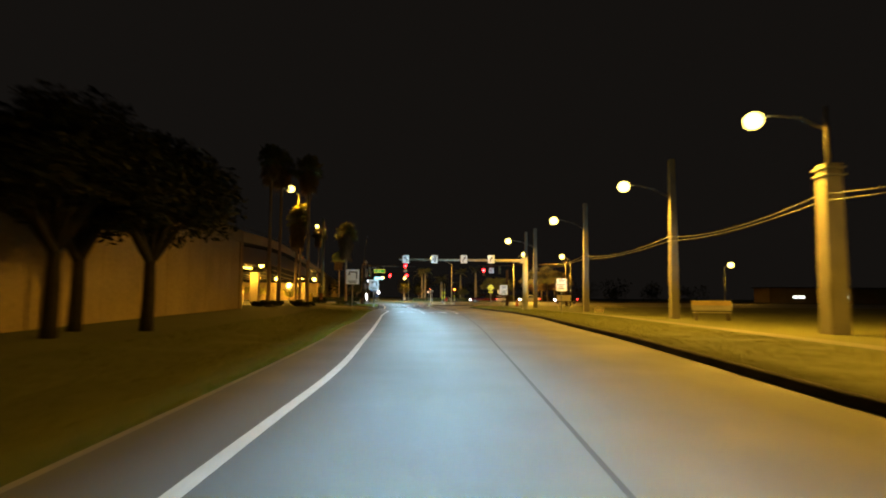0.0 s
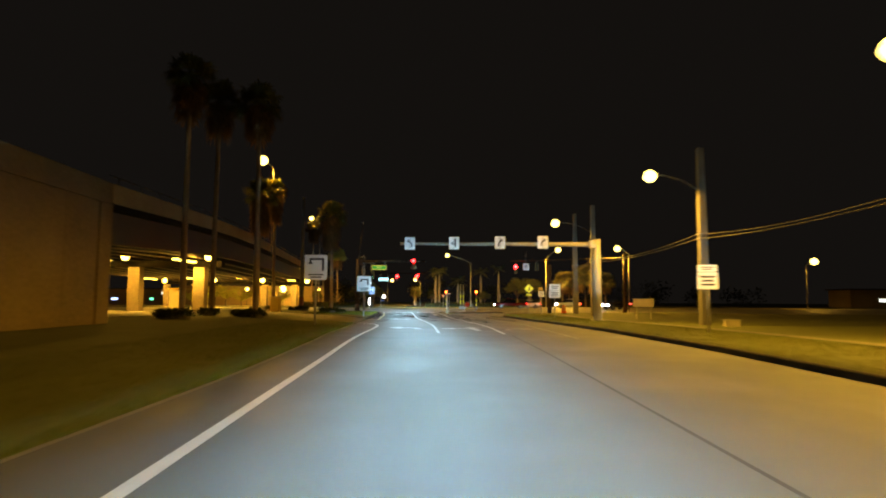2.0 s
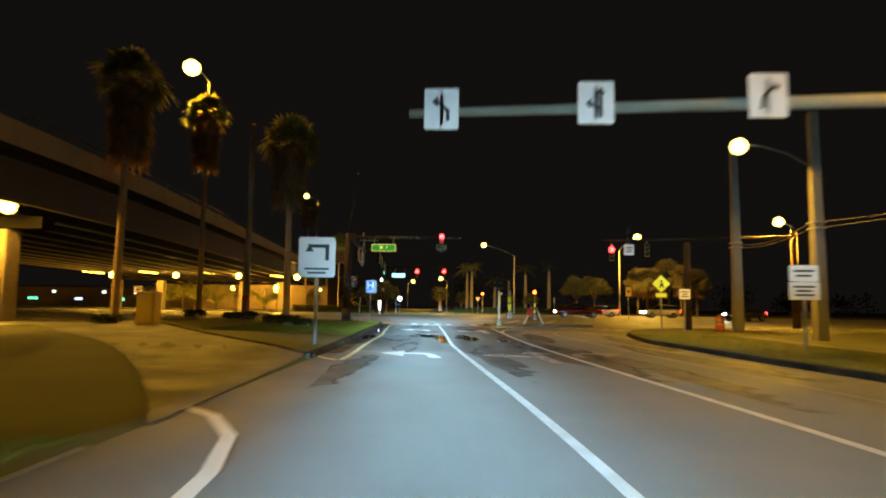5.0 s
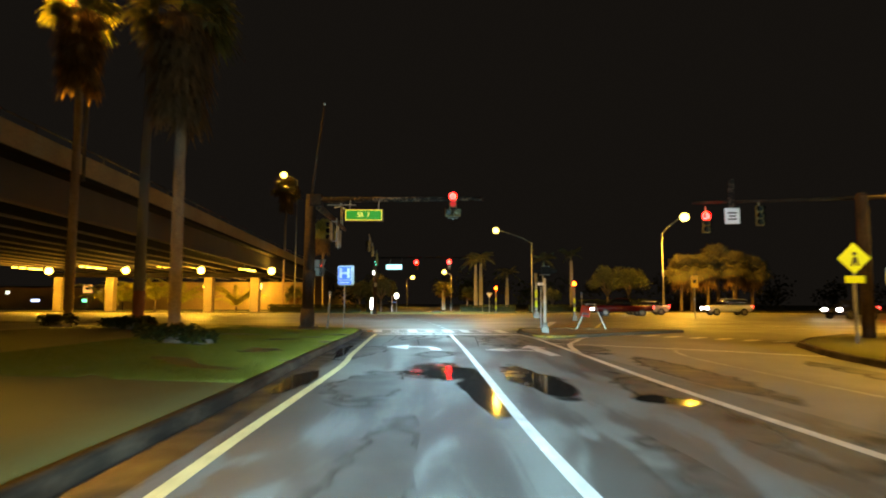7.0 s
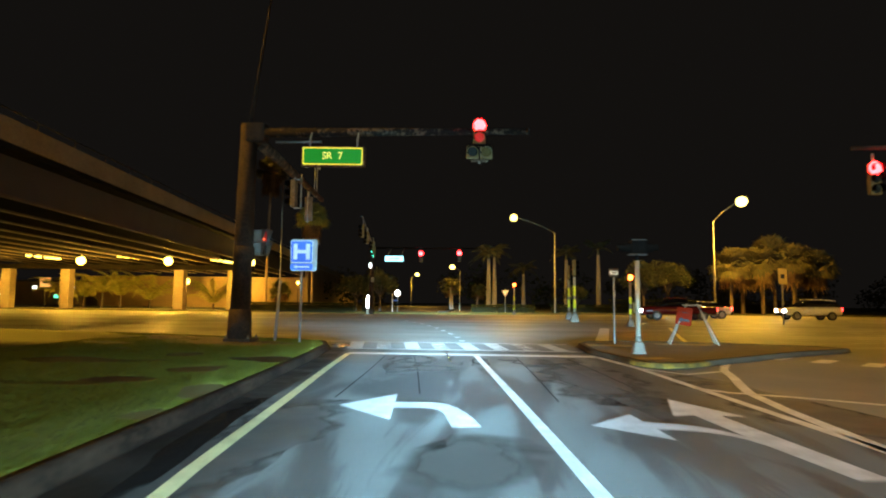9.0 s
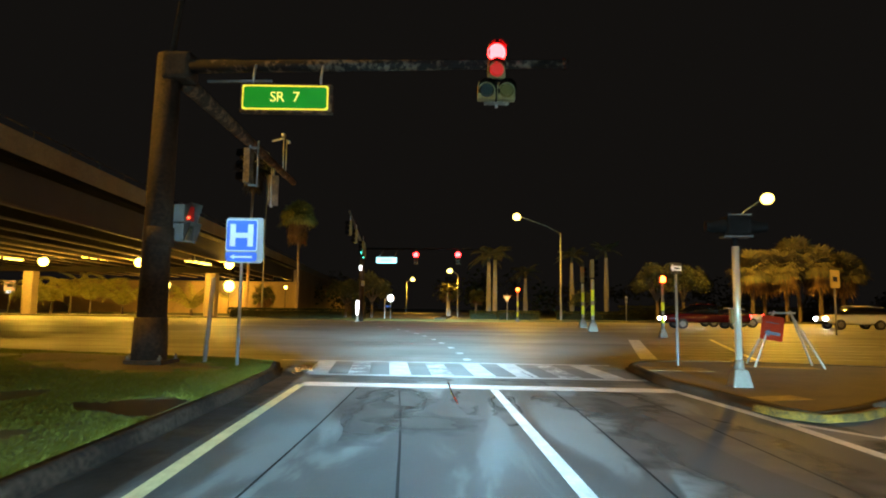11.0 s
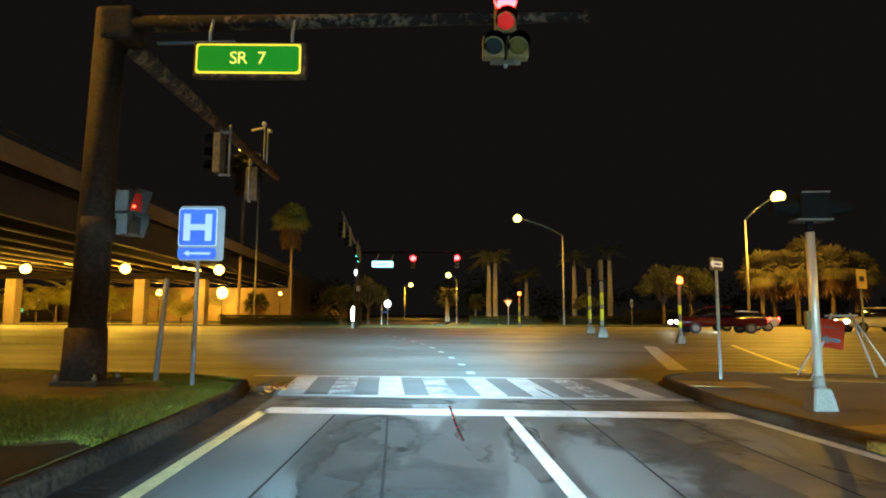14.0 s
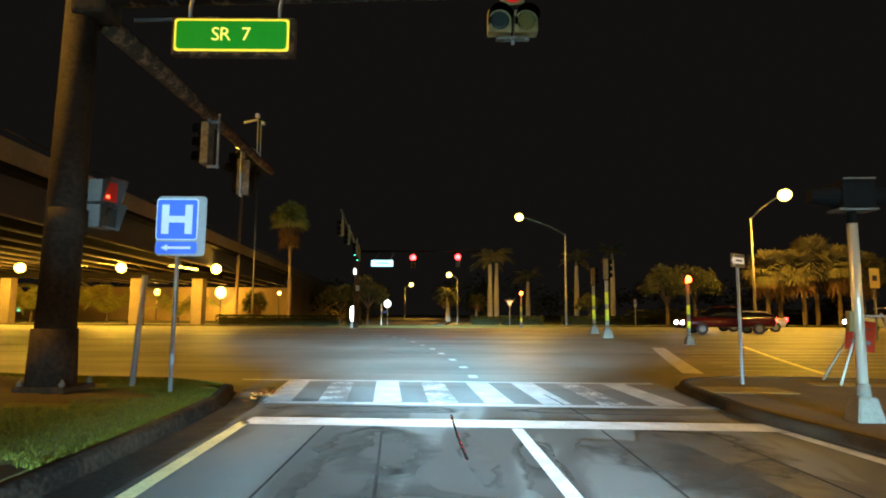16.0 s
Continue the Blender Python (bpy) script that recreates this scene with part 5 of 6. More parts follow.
for k, (sx, kind) in enumerate(((4.58, 0), (7.87, 1), (11.22, 2), (14.28, 2))):
    x = sx - 18.75
    yy = 0.9 - 1.76 * (14.9 + x) / 13.85
    p = part("sign_panel", plate(bmesh.new(), x, 5.62, 0.76, 0.92, yy - 0.22, 0.012, 0.05), SIGN_WHITE, g)
    bm = bmesh.new()
    y0 = yy - 0.224
    if kind == 0:
        prism(bm, [(x - 0.22, 5.78), (x - 0.08, 5.92), (x - 0.08, 5.82), (x + 0.18, 5.6), (x + 0.18, 5.35), (x + 0.1, 5.35), (x + 0.1, 5.56), (x - 0.08, 5.74), (x - 0.08, 5.66)], y0, 0.003)
    elif kind == 1:
        prism(bm, [(x - 0.22, 5.6), (x - 0.1, 5.72), (x - 0.1, 5.64), (x + 0.06, 5.52), (x + 0.06, 5.8), (x, 5.8), (x + 0.1, 5.96), (x + 0.2, 5.8), (x + 0.14, 5.8), (x + 0.14, 5.3), (x + 0.06, 5.3), (x + 0.06, 5.44), (x - 0.1, 5.56), (x - 0.1, 5.48)], y0, 0.003)
    else:
        prism(bm, [(x + 0.24, 5.82), (x + 0.04, 5.9), (x + 0.08, 5.82), (x - 0.12, 5.62), (x - 0.16, 5.35), (x - 0.08, 5.35), (x - 0.04, 5.6), (x + 0.12, 5.76), (x + 0.16, 5.68)], y0, 0.003)
    part("arrow", bm, SIGN_BLACK, p)
    part("bracket", box(bmesh.new(), (x, yy - 0.12, 5.6), (0.08, 0.2, 0.7)), GALV, g)


# ---------------------------------------------------------------- traffic signals
def lens_unit(parent, at, turn, mat, r=0.15, housing=OLIVE, visor=True):
    """One signal section facing -y before its turn."""
    m = pose(*at, 0, 0, turn)
    sec = part("section", box(bmesh.new(), (0, 0.02, 0), (0.36, 0.2, 0.36), m, 0.03), housing, parent)
    bm = bmesh.new()
    bmesh.ops.create_cone(bm, cap_ends=True, segments=20, radius1=r, radius2=r * 0.8, depth=0.05, matrix=m @ pose(0, -0.1, 0, 90))
    part("lens", bm, mat, sec)
    if visor:
        bm = bmesh.new()
        rows_ = []
        for yy in (-0.08, -0.3):
            rows_.append([m @ Vector((0.175 * math.cos(a), yy, 0.175 * math.sin(a))) for a in (radians(-30 + 240 * k / 12) for k in range(13))])
        grid(bm, rows_)
        bmesh.ops.solidify(bm, geom=bm.faces[:], thickness=0.008)
        part("visor", bm, BLACK, sec)
    return sec


def signal(name, at, turn, lights, label, group="traffic signals", housing=OLIVE, plate_back=False, hang=0.4):
    """lights: a list of (dx, dz, material)."""
    t = thing(name, at, label, "traffic light", group, turn=turn)
    for dx, dz, m in lights:
        # lit red lenses get a bigger radius in place of their halo
        lens_unit(t, (dx, 0, dz), 0, m, (0.25 if at[1] > 180 else 0.24 if at[0] > 10 else 0.19) if m is RED_GLOW else 0.15, housing=housing)
    if len({d[0] for d in lights}) > 1:
        low = min(d[1] for d in lights)
        part("bottom_bracket", box(bmesh.new(), (0, 0.0, low - 0.25), (0.5, 0.08, 0.06), None, 0.01), TAN_HOUSING, t)
        part("stub", tube(bmesh.new(), (0, 0, low - 0.34), (0, 0, low - 0.26), 0.03, n=8), GALV, t)
        part("top_bracket", box(bmesh.new(), (0, 0.0, low + 0.215), (0.62, 0.1, 0.05), None, 0.01), BLACK, t)
    if hang:
        part("hanger", tube(bmesh.new(), (0, 0.05, 0.18), (0, 0.05, 0.18 + hang), 0.035, n=8), GALV, t)
    return t


def red_light(at, watts, colour=(1.0, 0.03, 0.02)):
    spot("signal_light", (at[0], at[1] - 0.36, at[2]), (at[0], at[1] - 10, at[2] - 6), watts, colour, 100, 0.8, 0.12)


signal("traffic_signal", (2.95, 139.62, 6.62), 3, [(0, 0, RED_GLOW), (0, -0.37, RED_DIM), (-0.2, -0.8, LENS_BLACK), (0.2, -0.8, LENS_OFF)],
       "four-lens olive traffic signal showing red below the mast arm", hang=0.0)
red_light((2.95, 139.62, 6.62), 150)
signal("traffic_signal", (16.35, 143.2, 6.12), 4, [(0, 0, RED_GLOW), (0, -0.36, LENS_BLACK), (0, -0.72, LENS_BLACK)], "traffic signal showing red over the turn lane", hang=0.35)
red_light((16.35, 143.2, 6.12), 70)
signal("traffic_signal", (19.15, 143.2, 6.5), 4, [(0, 0, LENS_BLACK), (0, -0.36, LENS_BLACK), (0, -0.72, LENS_BLACK)], "unlit dark traffic signal on the mast arm", hang=0.2)
for x, z in ((-3.14, 6.62), (0.95, 6.68)):
    signal("traffic_signal", (x, 186.4, z), 3, [(0, 0, RED_GLOW), (0, -0.36, LENS_BLACK), (0, -0.72, LENS_BLACK)], "far traffic signal showing red", hang=0.3)

# corner mast with two arms
mast = thing("signal_mast", (-4.15, 140.1, 0.3), "thick brown signal mast with two mottled arms and bolted foot", "signal mast")
part("shaft", tube(bmesh.new(), (-0.07, 0, 0.0), (-0.03, 0.05, 6.55), 0.3, 0.25, 18), MAST, mast)
bm = bmesh.new()
tube(bm, (-0.07, 0, -0.05), (-0.07, 0, 0.85), 0.36, 0.33, 14)
part("foot_cover", bm, MAST, mast)
part("base_plate", box(bmesh.new(), (0, 0, -0.06), (0.8, 0.8, 0.08), None, 0.02), MAST, mast)
for sx in (-0.33, 0.33):
    for sy in (-0.33, 0.33):
        bm = bmesh.new()
        tube(bm, (sx, sy, -0.15), (sx, sy, 0.09), 0.022, n=6)
        tube(bm, (sx, sy, -0.01), (sx, sy, 0.045), 0.045, n=6)
        part("anchor_bolt", bm, CAST_FOOT, mast)
part("collar", tube(bmesh.new(), (-0.02, 0.02, 2.35), (-0.02, 0.02, 2.75), 0.298, 0.295, 18), MAST, mast)
part("arm", tube(bmesh.new(), (0.1, -0.1, 6.25), (8.55, 0.0, 6.28), 0.15, 0.085, 14), RUST_ARM, mast, "mottled dark mast arm")
part("arm_end_cap", tube(bmesh.new(), (8.5, 0.0, 6.28), (8.62, 0.0, 6.28), 0.12, 0.1, 14), RUST_ARM, mast)
part("side_arm", tube(bmesh.new(), (0.25, 0.3, 6.02), (-0.88, 12.2, 6.27), 0.19, 0.11, 14), ARM_BROWN, mast, "mottled side arm over the cross street")
part("knuckle", box(bmesh.new(), (0.25, 0.0, 6.25), (0.6, 0.5, 0.6), None, 0.08), MAST, mast)
part("lamp_extension", tube(bmesh.new(), (0.0, 0.05, 6.5), (0.5, 0.25, 11.2), 0.07, 0.03, 8), MAST, mast)
part("tip", ball(bmesh.new(), (0.5, 0.25, 11.25), 0.06, n=8), SIGN_WHITE, mast)
part("conduit", tube(bmesh.new(), (0.75, 0.25, 6.05), (2.2, 0.25, 6.05), 0.03, n=6), GALV, mast)

name_sign = thing("street_name_sign", (-1.43, 139.72, 5.74), "lit green street name sign with pale border hanging from the arm", "street sign", turn=3)
part("case", box(bmesh.new(), (0.02, 0.06, -0.01), (1.93, 0.16, 0.62), None, 0.03), ARM_BROWN, name_sign)
part("border", plate(bmesh.new(), 0, 0, 1.8, 0.53, -0.03, 0.01, 0.05), SIGN_EDGE, name_sign)
f = part("face", plate(bmesh.new(), 0, 0, 1.73, 0.455, -0.036, 0.01, 0.06), GREEN_SIGN, name_sign)
for ch, dx in (("S", -0.23), ("R", -0.08), ("7", 0.25)):
    letters(ch, 0.31, (dx - 0.02, -0.042, 0.0), SIGN_TEXT, f)
for sx in (-0.7, 0.72):
    part("hanger", bent(bmesh.new(), [(sx, 0.06, 0.27), (sx, 0.06, 0.5), (sx + 0.03, 0.1, 0.75)], 0.03, 6), GALV, name_sign)


def side_signal(at, turn, label):
    t = signal("traffic_signal", at, turn, [(0, 0, LENS_BLACK), (0, -0.36, LENS_BLACK), (0, -0.72, LENS_BLACK)], label, housing=TAN_HOUSING, hang=0.25)
    part("mounting_rail", tube(bmesh.new(), (0.05, 0.32, -1.0), (0.05, 0.32, 0.4), 0.03, n=8), GALV, t)
    part("clamp", box(bmesh.new(), (0.03, 0.2, -0.95), (0.06, 0.3, 0.06)), GALV, t)
    part("clamp", box(bmesh.new(), (0.03, 0.2, 0.2), (0.06, 0.3, 0.06)), GALV, t)
    return t


side_signal((-4.36, 145.4, 6.0), -88, "cross street traffic signal seen from its side")
side_signal((-4.68, 148.75, 5.9), -165, "cross street traffic signal seen from its back")
t = thing("arm_camera", (-4.84, 150.4, 6.5), "slim detector post with crossed brackets on the side arm", "detector")
for dx in (-0.055, 0.055):
    part("post", tube(bmesh.new(), (dx, 0, -0.1), (dx, 0, 1.4), 0.024, n=8), GALV, t)
part("bracket", box(bmesh.new(), (0, 0, 1.4), (0.5, 0.06, 0.07), pose(0, 0, 0, 0, -12, 0), 0.015), GALV, t)
part("detector_head", box(bmesh.new(), (-0.08, 0, 1.55), (0.12, 0.18, 0.14), None, 0.03), SIGN_BACK, t)
part("detector_head", box(bmesh.new(), (0.14, 0, 1.28), (0.1, 0.16, 0.12), None, 0.03), SIGN_BACK, t)

DULL_RED = glow("dull_red_walk_face", (1.0, 0.03, 0.015), 0.03)
ws = thing("walk_signal", (-3.8, 140.45, 3.4), "pale cased walk signal with flared hoods strapped to the mast", "traffic light", "traffic signals", turn=82)
for dz, inner in ((0.0, DULL_RED), (-0.42, LENS_BLACK)):
    case = part("case", box(bmesh.new(), (0, 0.02, dz), (0.38, 0.26, 0.38), None, 0.03), POLE_CONC, ws)
    part("face", box(bmesh.new(), (0, -0.115, dz), (0.32, 0.02, 0.32)), inner, case)
    bm = bmesh.new()
    ring = [[Vector((sx * h * 0.5, yy, dz + sz * h * 0.5)) for sx, sz in ((-1, -1), (-1, 1), (1, 1), (1, -1), (-1, -1))] for yy, h in ((-0.11, 0.36), (-0.3, 0.42))]
    ring[1][0].y = ring[1][3].y = ring[1][4].y = -0.16
    grid(bm, ring)
    bmesh.ops.solidify(bm, geom=bm.faces[:], thickness=0.012)
    part("hood", bm, POLE_CONC, case)
part("lit_symbol", ball(bmesh.new(), (-0.1, -0.17, -0.1), 0.03, n=8), glow("orange_walk_symbol", (1.0, 0.08, 0.03), 5.0), ws, "small lit orange symbol")
part("strap", box(bmesh.new(), (-0.2, 0.16, -0.2), (0.4, 0.05, 0.06)), GALV, ws)

# right corner mast arm with its white sign
rm = thing("signal_mast", (31.0, 144.2, 0.1), "grey signal mast with a long arm over the turn lane", "signal mast")
part("shaft", tube(bmesh.new(), (0, 0, -0.2), (0, 0, 8.0), 0.28, 0.2, 14), MAST, rm)
# dark mast brown on this arm, so that it looks unlit
part("arm", tube(bmesh.new(), (0, 0, 7.3), (-15.3, -0.9, 6.75), 0.14, 0.07, 12), MAST, rm)
t = thing("arm_sign", (17.7, 143.15, 6.12), "small white sign hanging from the mast arm", "road sign", turn=-4)
part("panel", plate(bmesh.new(), 0, 0, 0.78, 0.85, 0, 0.012, 0.04), SIGN_WHITE, t)
part("writing", bars(bmesh.new(), 0, 0, 0.5, 0.5, -0.004, 3), SIGN_BLACK, t)
part("hanger", box(bmesh.new(), (0, 0.06, 1.2), (0.3, 0.06, 1.6)), RUST_ARM, t)
pm = thing("concrete_mast", (19.5, 135.3, 0.0), "thick concrete signal pole behind the signs, coloured dark as if unlit", "pole")
# mast brown instead of concrete, painting in the dim light on the pole
part("shaft", tube(bmesh.new(), (0, 0, -0.2), (0, 0, 5.8), 0.24, 0.2, 14), MAST, pm)
part("cap", tube(bmesh.new(), (0, 0, 5.8), (0, 0, 5.9), 0.21, 0.16, 14), MAST, pm)


def pedestal(at, h, label, bands=(), foot=0.42, r=0.06, mat=PAINTED_TAN):
    t = thing("signal_pedestal", at, label, "signal post", "signal posts")
    bm = bmesh.new()
    bmesh.ops.create_cone(bm, cap_ends=True, segments=4, radius1=foot * 0.78, radius2=foot * 0.5, depth=foot, matrix=pose(0, 0, foot / 2, 0, 0, 45))
    bmesh.ops.bevel(bm, geom=bm.edges[:], offset=0.02, segments=1, affect="EDGES")
    part("foot", bm, CAST_FOOT, t)
    part("neck", tube(bmesh.new(), (0, 0, foot - 0.02), (0, 0, foot + 0.16), r * 1.5, r * 1.2, 12), CAST_FOOT, t)
    part("post", tube(bmesh.new(), (0, 0, foot), (0, 0, h), r, r, 14), mat, t)
    for z0, z1 in bands:
        part("reflective_band", tube(bmesh.new(), (0, 0, z0), (0, 0, z1), r + 0.006, n=14), YELLOW_SHEET, t)
    return t


t = pedestal((7.23, 138.75, 0.1), 2.5, "bright metal signal post on a square foot in the island", foot=0.32, mat=POST_METAL, r=0.062)
part("tenon", tube(bmesh.new(), (0, 0, 2.48), (0, 0, 2.66), 0.05, 0.05, 10), BLACK, t)
part("head_plate", box(bmesh.new(), (0.02, 0, 2.67), (0.5, 0.28, 0.03), None, 0.008), STEEL_DARK, t)
part("signal_head", box(bmesh.new(), (0.03, 0.02, 2.87), (0.42, 0.34, 0.36), None, 0.05), BLACK, t, "black signal head turned away")
for sg, paint in ((-1, BLACK), (1, BLACK)):
    bm = bmesh.new()
    bmesh.ops.create_cone(bm, cap_ends=True, segments=16, radius1=0.14, radius2=0.09, depth=0.34, matrix=pose(0.03 + sg * 0.37, 0.02, 2.86, 0, 90 * sg, 0))
    part("visor", bm, paint, t)
part("head_rim", box(bmesh.new(), (0.03, -0.16, 3.06), (0.4, 0.02, 0.02)), STEEL_DARK, t)
part("push_button", box(bmesh.new(), (-0.09, 0.02, 1.25), (0.07, 0.09, 0.26), None, 0.02), OLIVE, t)
for at in ((10.0, 170.0, 0.28), (9.4, 163.4, 0.25)):
    t = pedestal(at, 3.0, "slim post with yellow bands below dark signal louvers", ((0.9, 1.5), (1.75, 2.4)), 0.5, 0.09)
    for k in range(3):
        lens_unit(t, (0, 0, 3.25 + 0.36 * k), 90, RED_DIM if (k == 2 and at[0] > 9.9) else LENS_BLACK)
t = pedestal((6.85, 188.4, 0.25), 2.95, "post with yellow bands below a red-orange signal", ((0.5, 1.0), (1.5, 2.0)), 0.35, 0.08)
lens_unit(t, (0, 0, 3.2), 0, AMBER_RED, 0.17)
t = pedestal((11.75, 158.0, 0.18), 2.6, "short post with a red-orange signal", ((0.7, 1.0), (1.3, 1.7)), 0.35, 0.07, mat=POLE_CONC)
lens_unit(t, (0, 0, 2.83), 0, AMBER_RED, 0.16)

# far corner mast, seen along its arm, and the lit name sign
fm = thing("signal_mast", (-8.4, 186.6, 0.2), "dark far signal mast whose arm carries several signals", "signal mast")
part("shaft", tube(bmesh.new(), (0, 0, -0.2), (0, 0, 7.4), 0.26, 0.2, 14), MAST, fm)
part("arm", tube(bmesh.new(), (0, 0, 7.2), (1.85, -15.6, 8.2), 0.12, 0.07, 12), STEEL_DARK, fm)
# black keeps the front arm looking unlit
part("front_arm", tube(bmesh.new(), (0, 0, 7.0), (11.5, 0.3, 7.05), 0.13, 0.07, 12), BLACK, fm)
part("service_box", box(bmesh.new(), (0.15, -0.28, 3.6), (0.3, 0.24, 0.5), None, 0.03), GALV, fm)
part("lit_walk_signal", ball(bmesh.new(), (-0.1, -0.34, 5.1), 0.16, 0.8, 0.5, 1.6, 10), PALE_LENS, fm)
for k, (x, y, z, m) in enumerate(((-7.75, 183.9, 6.95, GREEN_GLOW), (-7.2, 180.0, 7.05, GREEN_GLOW), (-6.85, 175.0, 7.4, LENS_BLACK), (-6.7, 172.0, 7.65, LENS_BLACK))):
    signal("traffic_signal", (x, y, z), -62, [(0, 0, LENS_BLACK), (0, -0.36, LENS_BLACK), (0, -0.72, m)], "far traffic signal showing green" if m is GREEN_GLOW else "far traffic signal seen from its side")
sn = thing("street_name_sign", (-5.65, 183.9, 5.88), "far street name sign lit pale blue", "street sign")
part("face", plate(bmesh.new(), 0, 0, 1.9, 0.55, 0, 0.12, 0.04), CYAN_SIGN, sn)
part("writing", bars(bmesh.new(), 0, 0, 1.2, 0.3, -0.004, 1), SIGN_WHITE, sn)
for sx in (-0.7, 0.7):
    part("hanger", tube(bmesh.new(), (sx, 0.06, 0.27), (sx, 2.6, 1.15), 0.03, n=6), GALV, sn)


# ---------------------------------------------------------------- palms, trees and shrubs
def mesh_part(name, verts, faces, mat, parent, label=""):
    me = bpy.data.meshes.new(name)
    me.from_pydata(verts, [], faces)
    me.materials.append(mat)
    ob = new(name, me)
    ob.parent = parent
    if label:
        ob["label"] = label
    return ob


def fan_leaf(verts, faces, base, way, size, rnd, blades=11, droop=0.25):
    """A fan-shaped leaf: a stalk and a spread of narrow fingers."""
    way = way.normalized()
    side = way.cross(Vector((0, 0, 1)))
    side = side.normalized() if side.length > 0.01 else Vector((1, 0, 0))
    up = side.cross(way)
    stalk = size * 0.5
    tip = base + way * stalk - Vector((0, 0, droop * stalk * 0.3))
    n = len(verts)
    verts += [tuple(base + side * 0.03), tuple(base - side * 0.03), tuple(tip - side * 0.02), tuple(tip + side * 0.02)]
    faces.append((n, n + 1, n + 2, n + 3))
    for k in range(blades):
        a = radians(-80 + 160 * k / (blades - 1))
        d = (way * math.cos(a) + side * math.sin(a) + up * 0.12 * math.cos(2 * a)).normalized()
        ln = size * (0.55 + 0.12 * math.cos(a)) * rnd.uniform(0.85, 1.1)
        w = d.cross(up).normalized() * size * 0.055
        mid, end = tip + d * ln * 0.55, tip + d * ln - Vector((0, 0, ln * droop))
        n = len(verts)
        verts += [tuple(tip), tuple(mid + w), tuple(end), tuple(mid - w)]
        faces.append((n, n + 1, n + 2, n + 3))


def trunk_mesh(bm, pts, r0, r1, n=10, rings=0.0):
    rs = [r0 + (r1 - r0) * k / (len(pts) - 1) + (rings if k % 2 else 0) for k in range(len(pts))]
    return bent(bm, pts, rs, n)


def fan_palm(at, h, seed, label, crown=1.35, leaves=46, skirt=2.2, r=0.24, group="fan palms", live=FROND, bark=BARK):
    rnd = random.Random(seed)
    t = thing("fan_palm", at, label, "palm tree", group)
    lean = (rnd.uniform(-0.25, 0.25), rnd.uniform(-0.25, 0.25))
    n = max(8, int(h * 2.2))
    pts = [(lean[0] * (k / n) ** 2, lean[1] * (k / n) ** 2, -0.3 + (h + 0.3) * k / n) for k in range(n + 1)]
    part("trunk", trunk_mesh(bmesh.new(), pts, r * 1.15, r * 0.8, 10, 0.012), bark, t)
    top = Vector((lean[0], lean[1], h))
    verts, faces = [], []
    for k in range(leaves):
        a, e = rnd.uniform(0, 6.283), rnd.uniform(-0.35, 1.35)
        way = Vector((math.cos(a) * math.cos(e), math.sin(a) * math.cos(e), math.sin(e)))
        fan_leaf(verts, faces, top + way * 0.12, way, crown * rnd.uniform(0.8, 1.15), rnd, 11, 0.2 + 0.25 * max(0, 1 - e))
    mesh_part("crown", verts, faces, live, t)
    if skirt:
        verts, faces = [], []
        for k in range(int(48 * skirt)):
            a, z = rnd.uniform(0, 6.283), rnd.uniform(-skirt, 0.1)
            out = 0.45 + 0.35 * (1 + z / skirt)
            way = Vector((math.cos(a) * out, math.sin(a) * out, -0.75))
            fan_leaf(verts, faces, top + Vector((0, 0, z + 0.35)) + Vector((math.cos(a), math.sin(a), 0)) * r * 0.8, way, crown * rnd.uniform(0.62, 0.9), rnd, 7, 0.5)
        mesh_part("dead_skirt", verts, faces, DEAD_FROND, t, "hanging brown dead fronds")
    return t


for (x, y), h, sd in (((-5.4, 129.0), 10.6, 1), ((-14.0, 136.6), 14.6, 3), ((-11.4, 122.1), 11.6, 5), ((-9.0, 99.8), 15.2, 16),
                    ((-9.6, 106.1), 15.8, 17), ((-6.2, 105.3), 15.4, 18)):
    fan_palm((x, y, land_z(x, y)), h, sd, "tall fan palm with a shaggy skirt of dead fronds", 1.6, 50, 1.9 if h > 15 else 3.2, 0.17)
# this crown takes the brightened frond colour to look lit
fan_palm((-16.4, 192.3, 0.3), 10.8, 4, "fan palm with a round shaggy crown at the far corner", 1.75, 130, 2.0, 0.13, live=BRIGHT_FROND)
fan_palm((-21.9, 192.3, 0.3), 16.6, 20, "very tall fan palm beside the far ramp", 1.8, 70, 2.0, 0.15, live=DULL_FROND)
for x, y, h, sd, sk in ((31.6, 193.0, 6.2, 6, 0.8), (33.4, 194.2, 6.3, 7, 0.9), (35.0, 192.8, 6.4, 11, 0.8), (36.7, 193.6, 7.8, 8, 1.1), (38.3, 192.6, 6.7, 9, 0.9), (39.4, 194.4, 6.5, 21, 0.8), (40.9, 193.2, 6.2, 10, 0.8)):
    fan_palm((x, y, land_z(x, y)), h - 1.0, sd, "short full-headed cabbage palm beside the cross street", 2.15, 130, sk + 0.2, 0.18, "cabbage palms", DULL_FROND, TREE_BARK)
for x, y, h, sd in ((-22, 165 + 33, 2.2, 12), (-1.2, 222, 3.6, 14), (2.8, 226, 3.0, 15)):
    fan_palm((x, y, land_z(x, y)), h, sd, "small fan palm on the far side", 1.5, 40, 0.4, 0.16, "small palms")


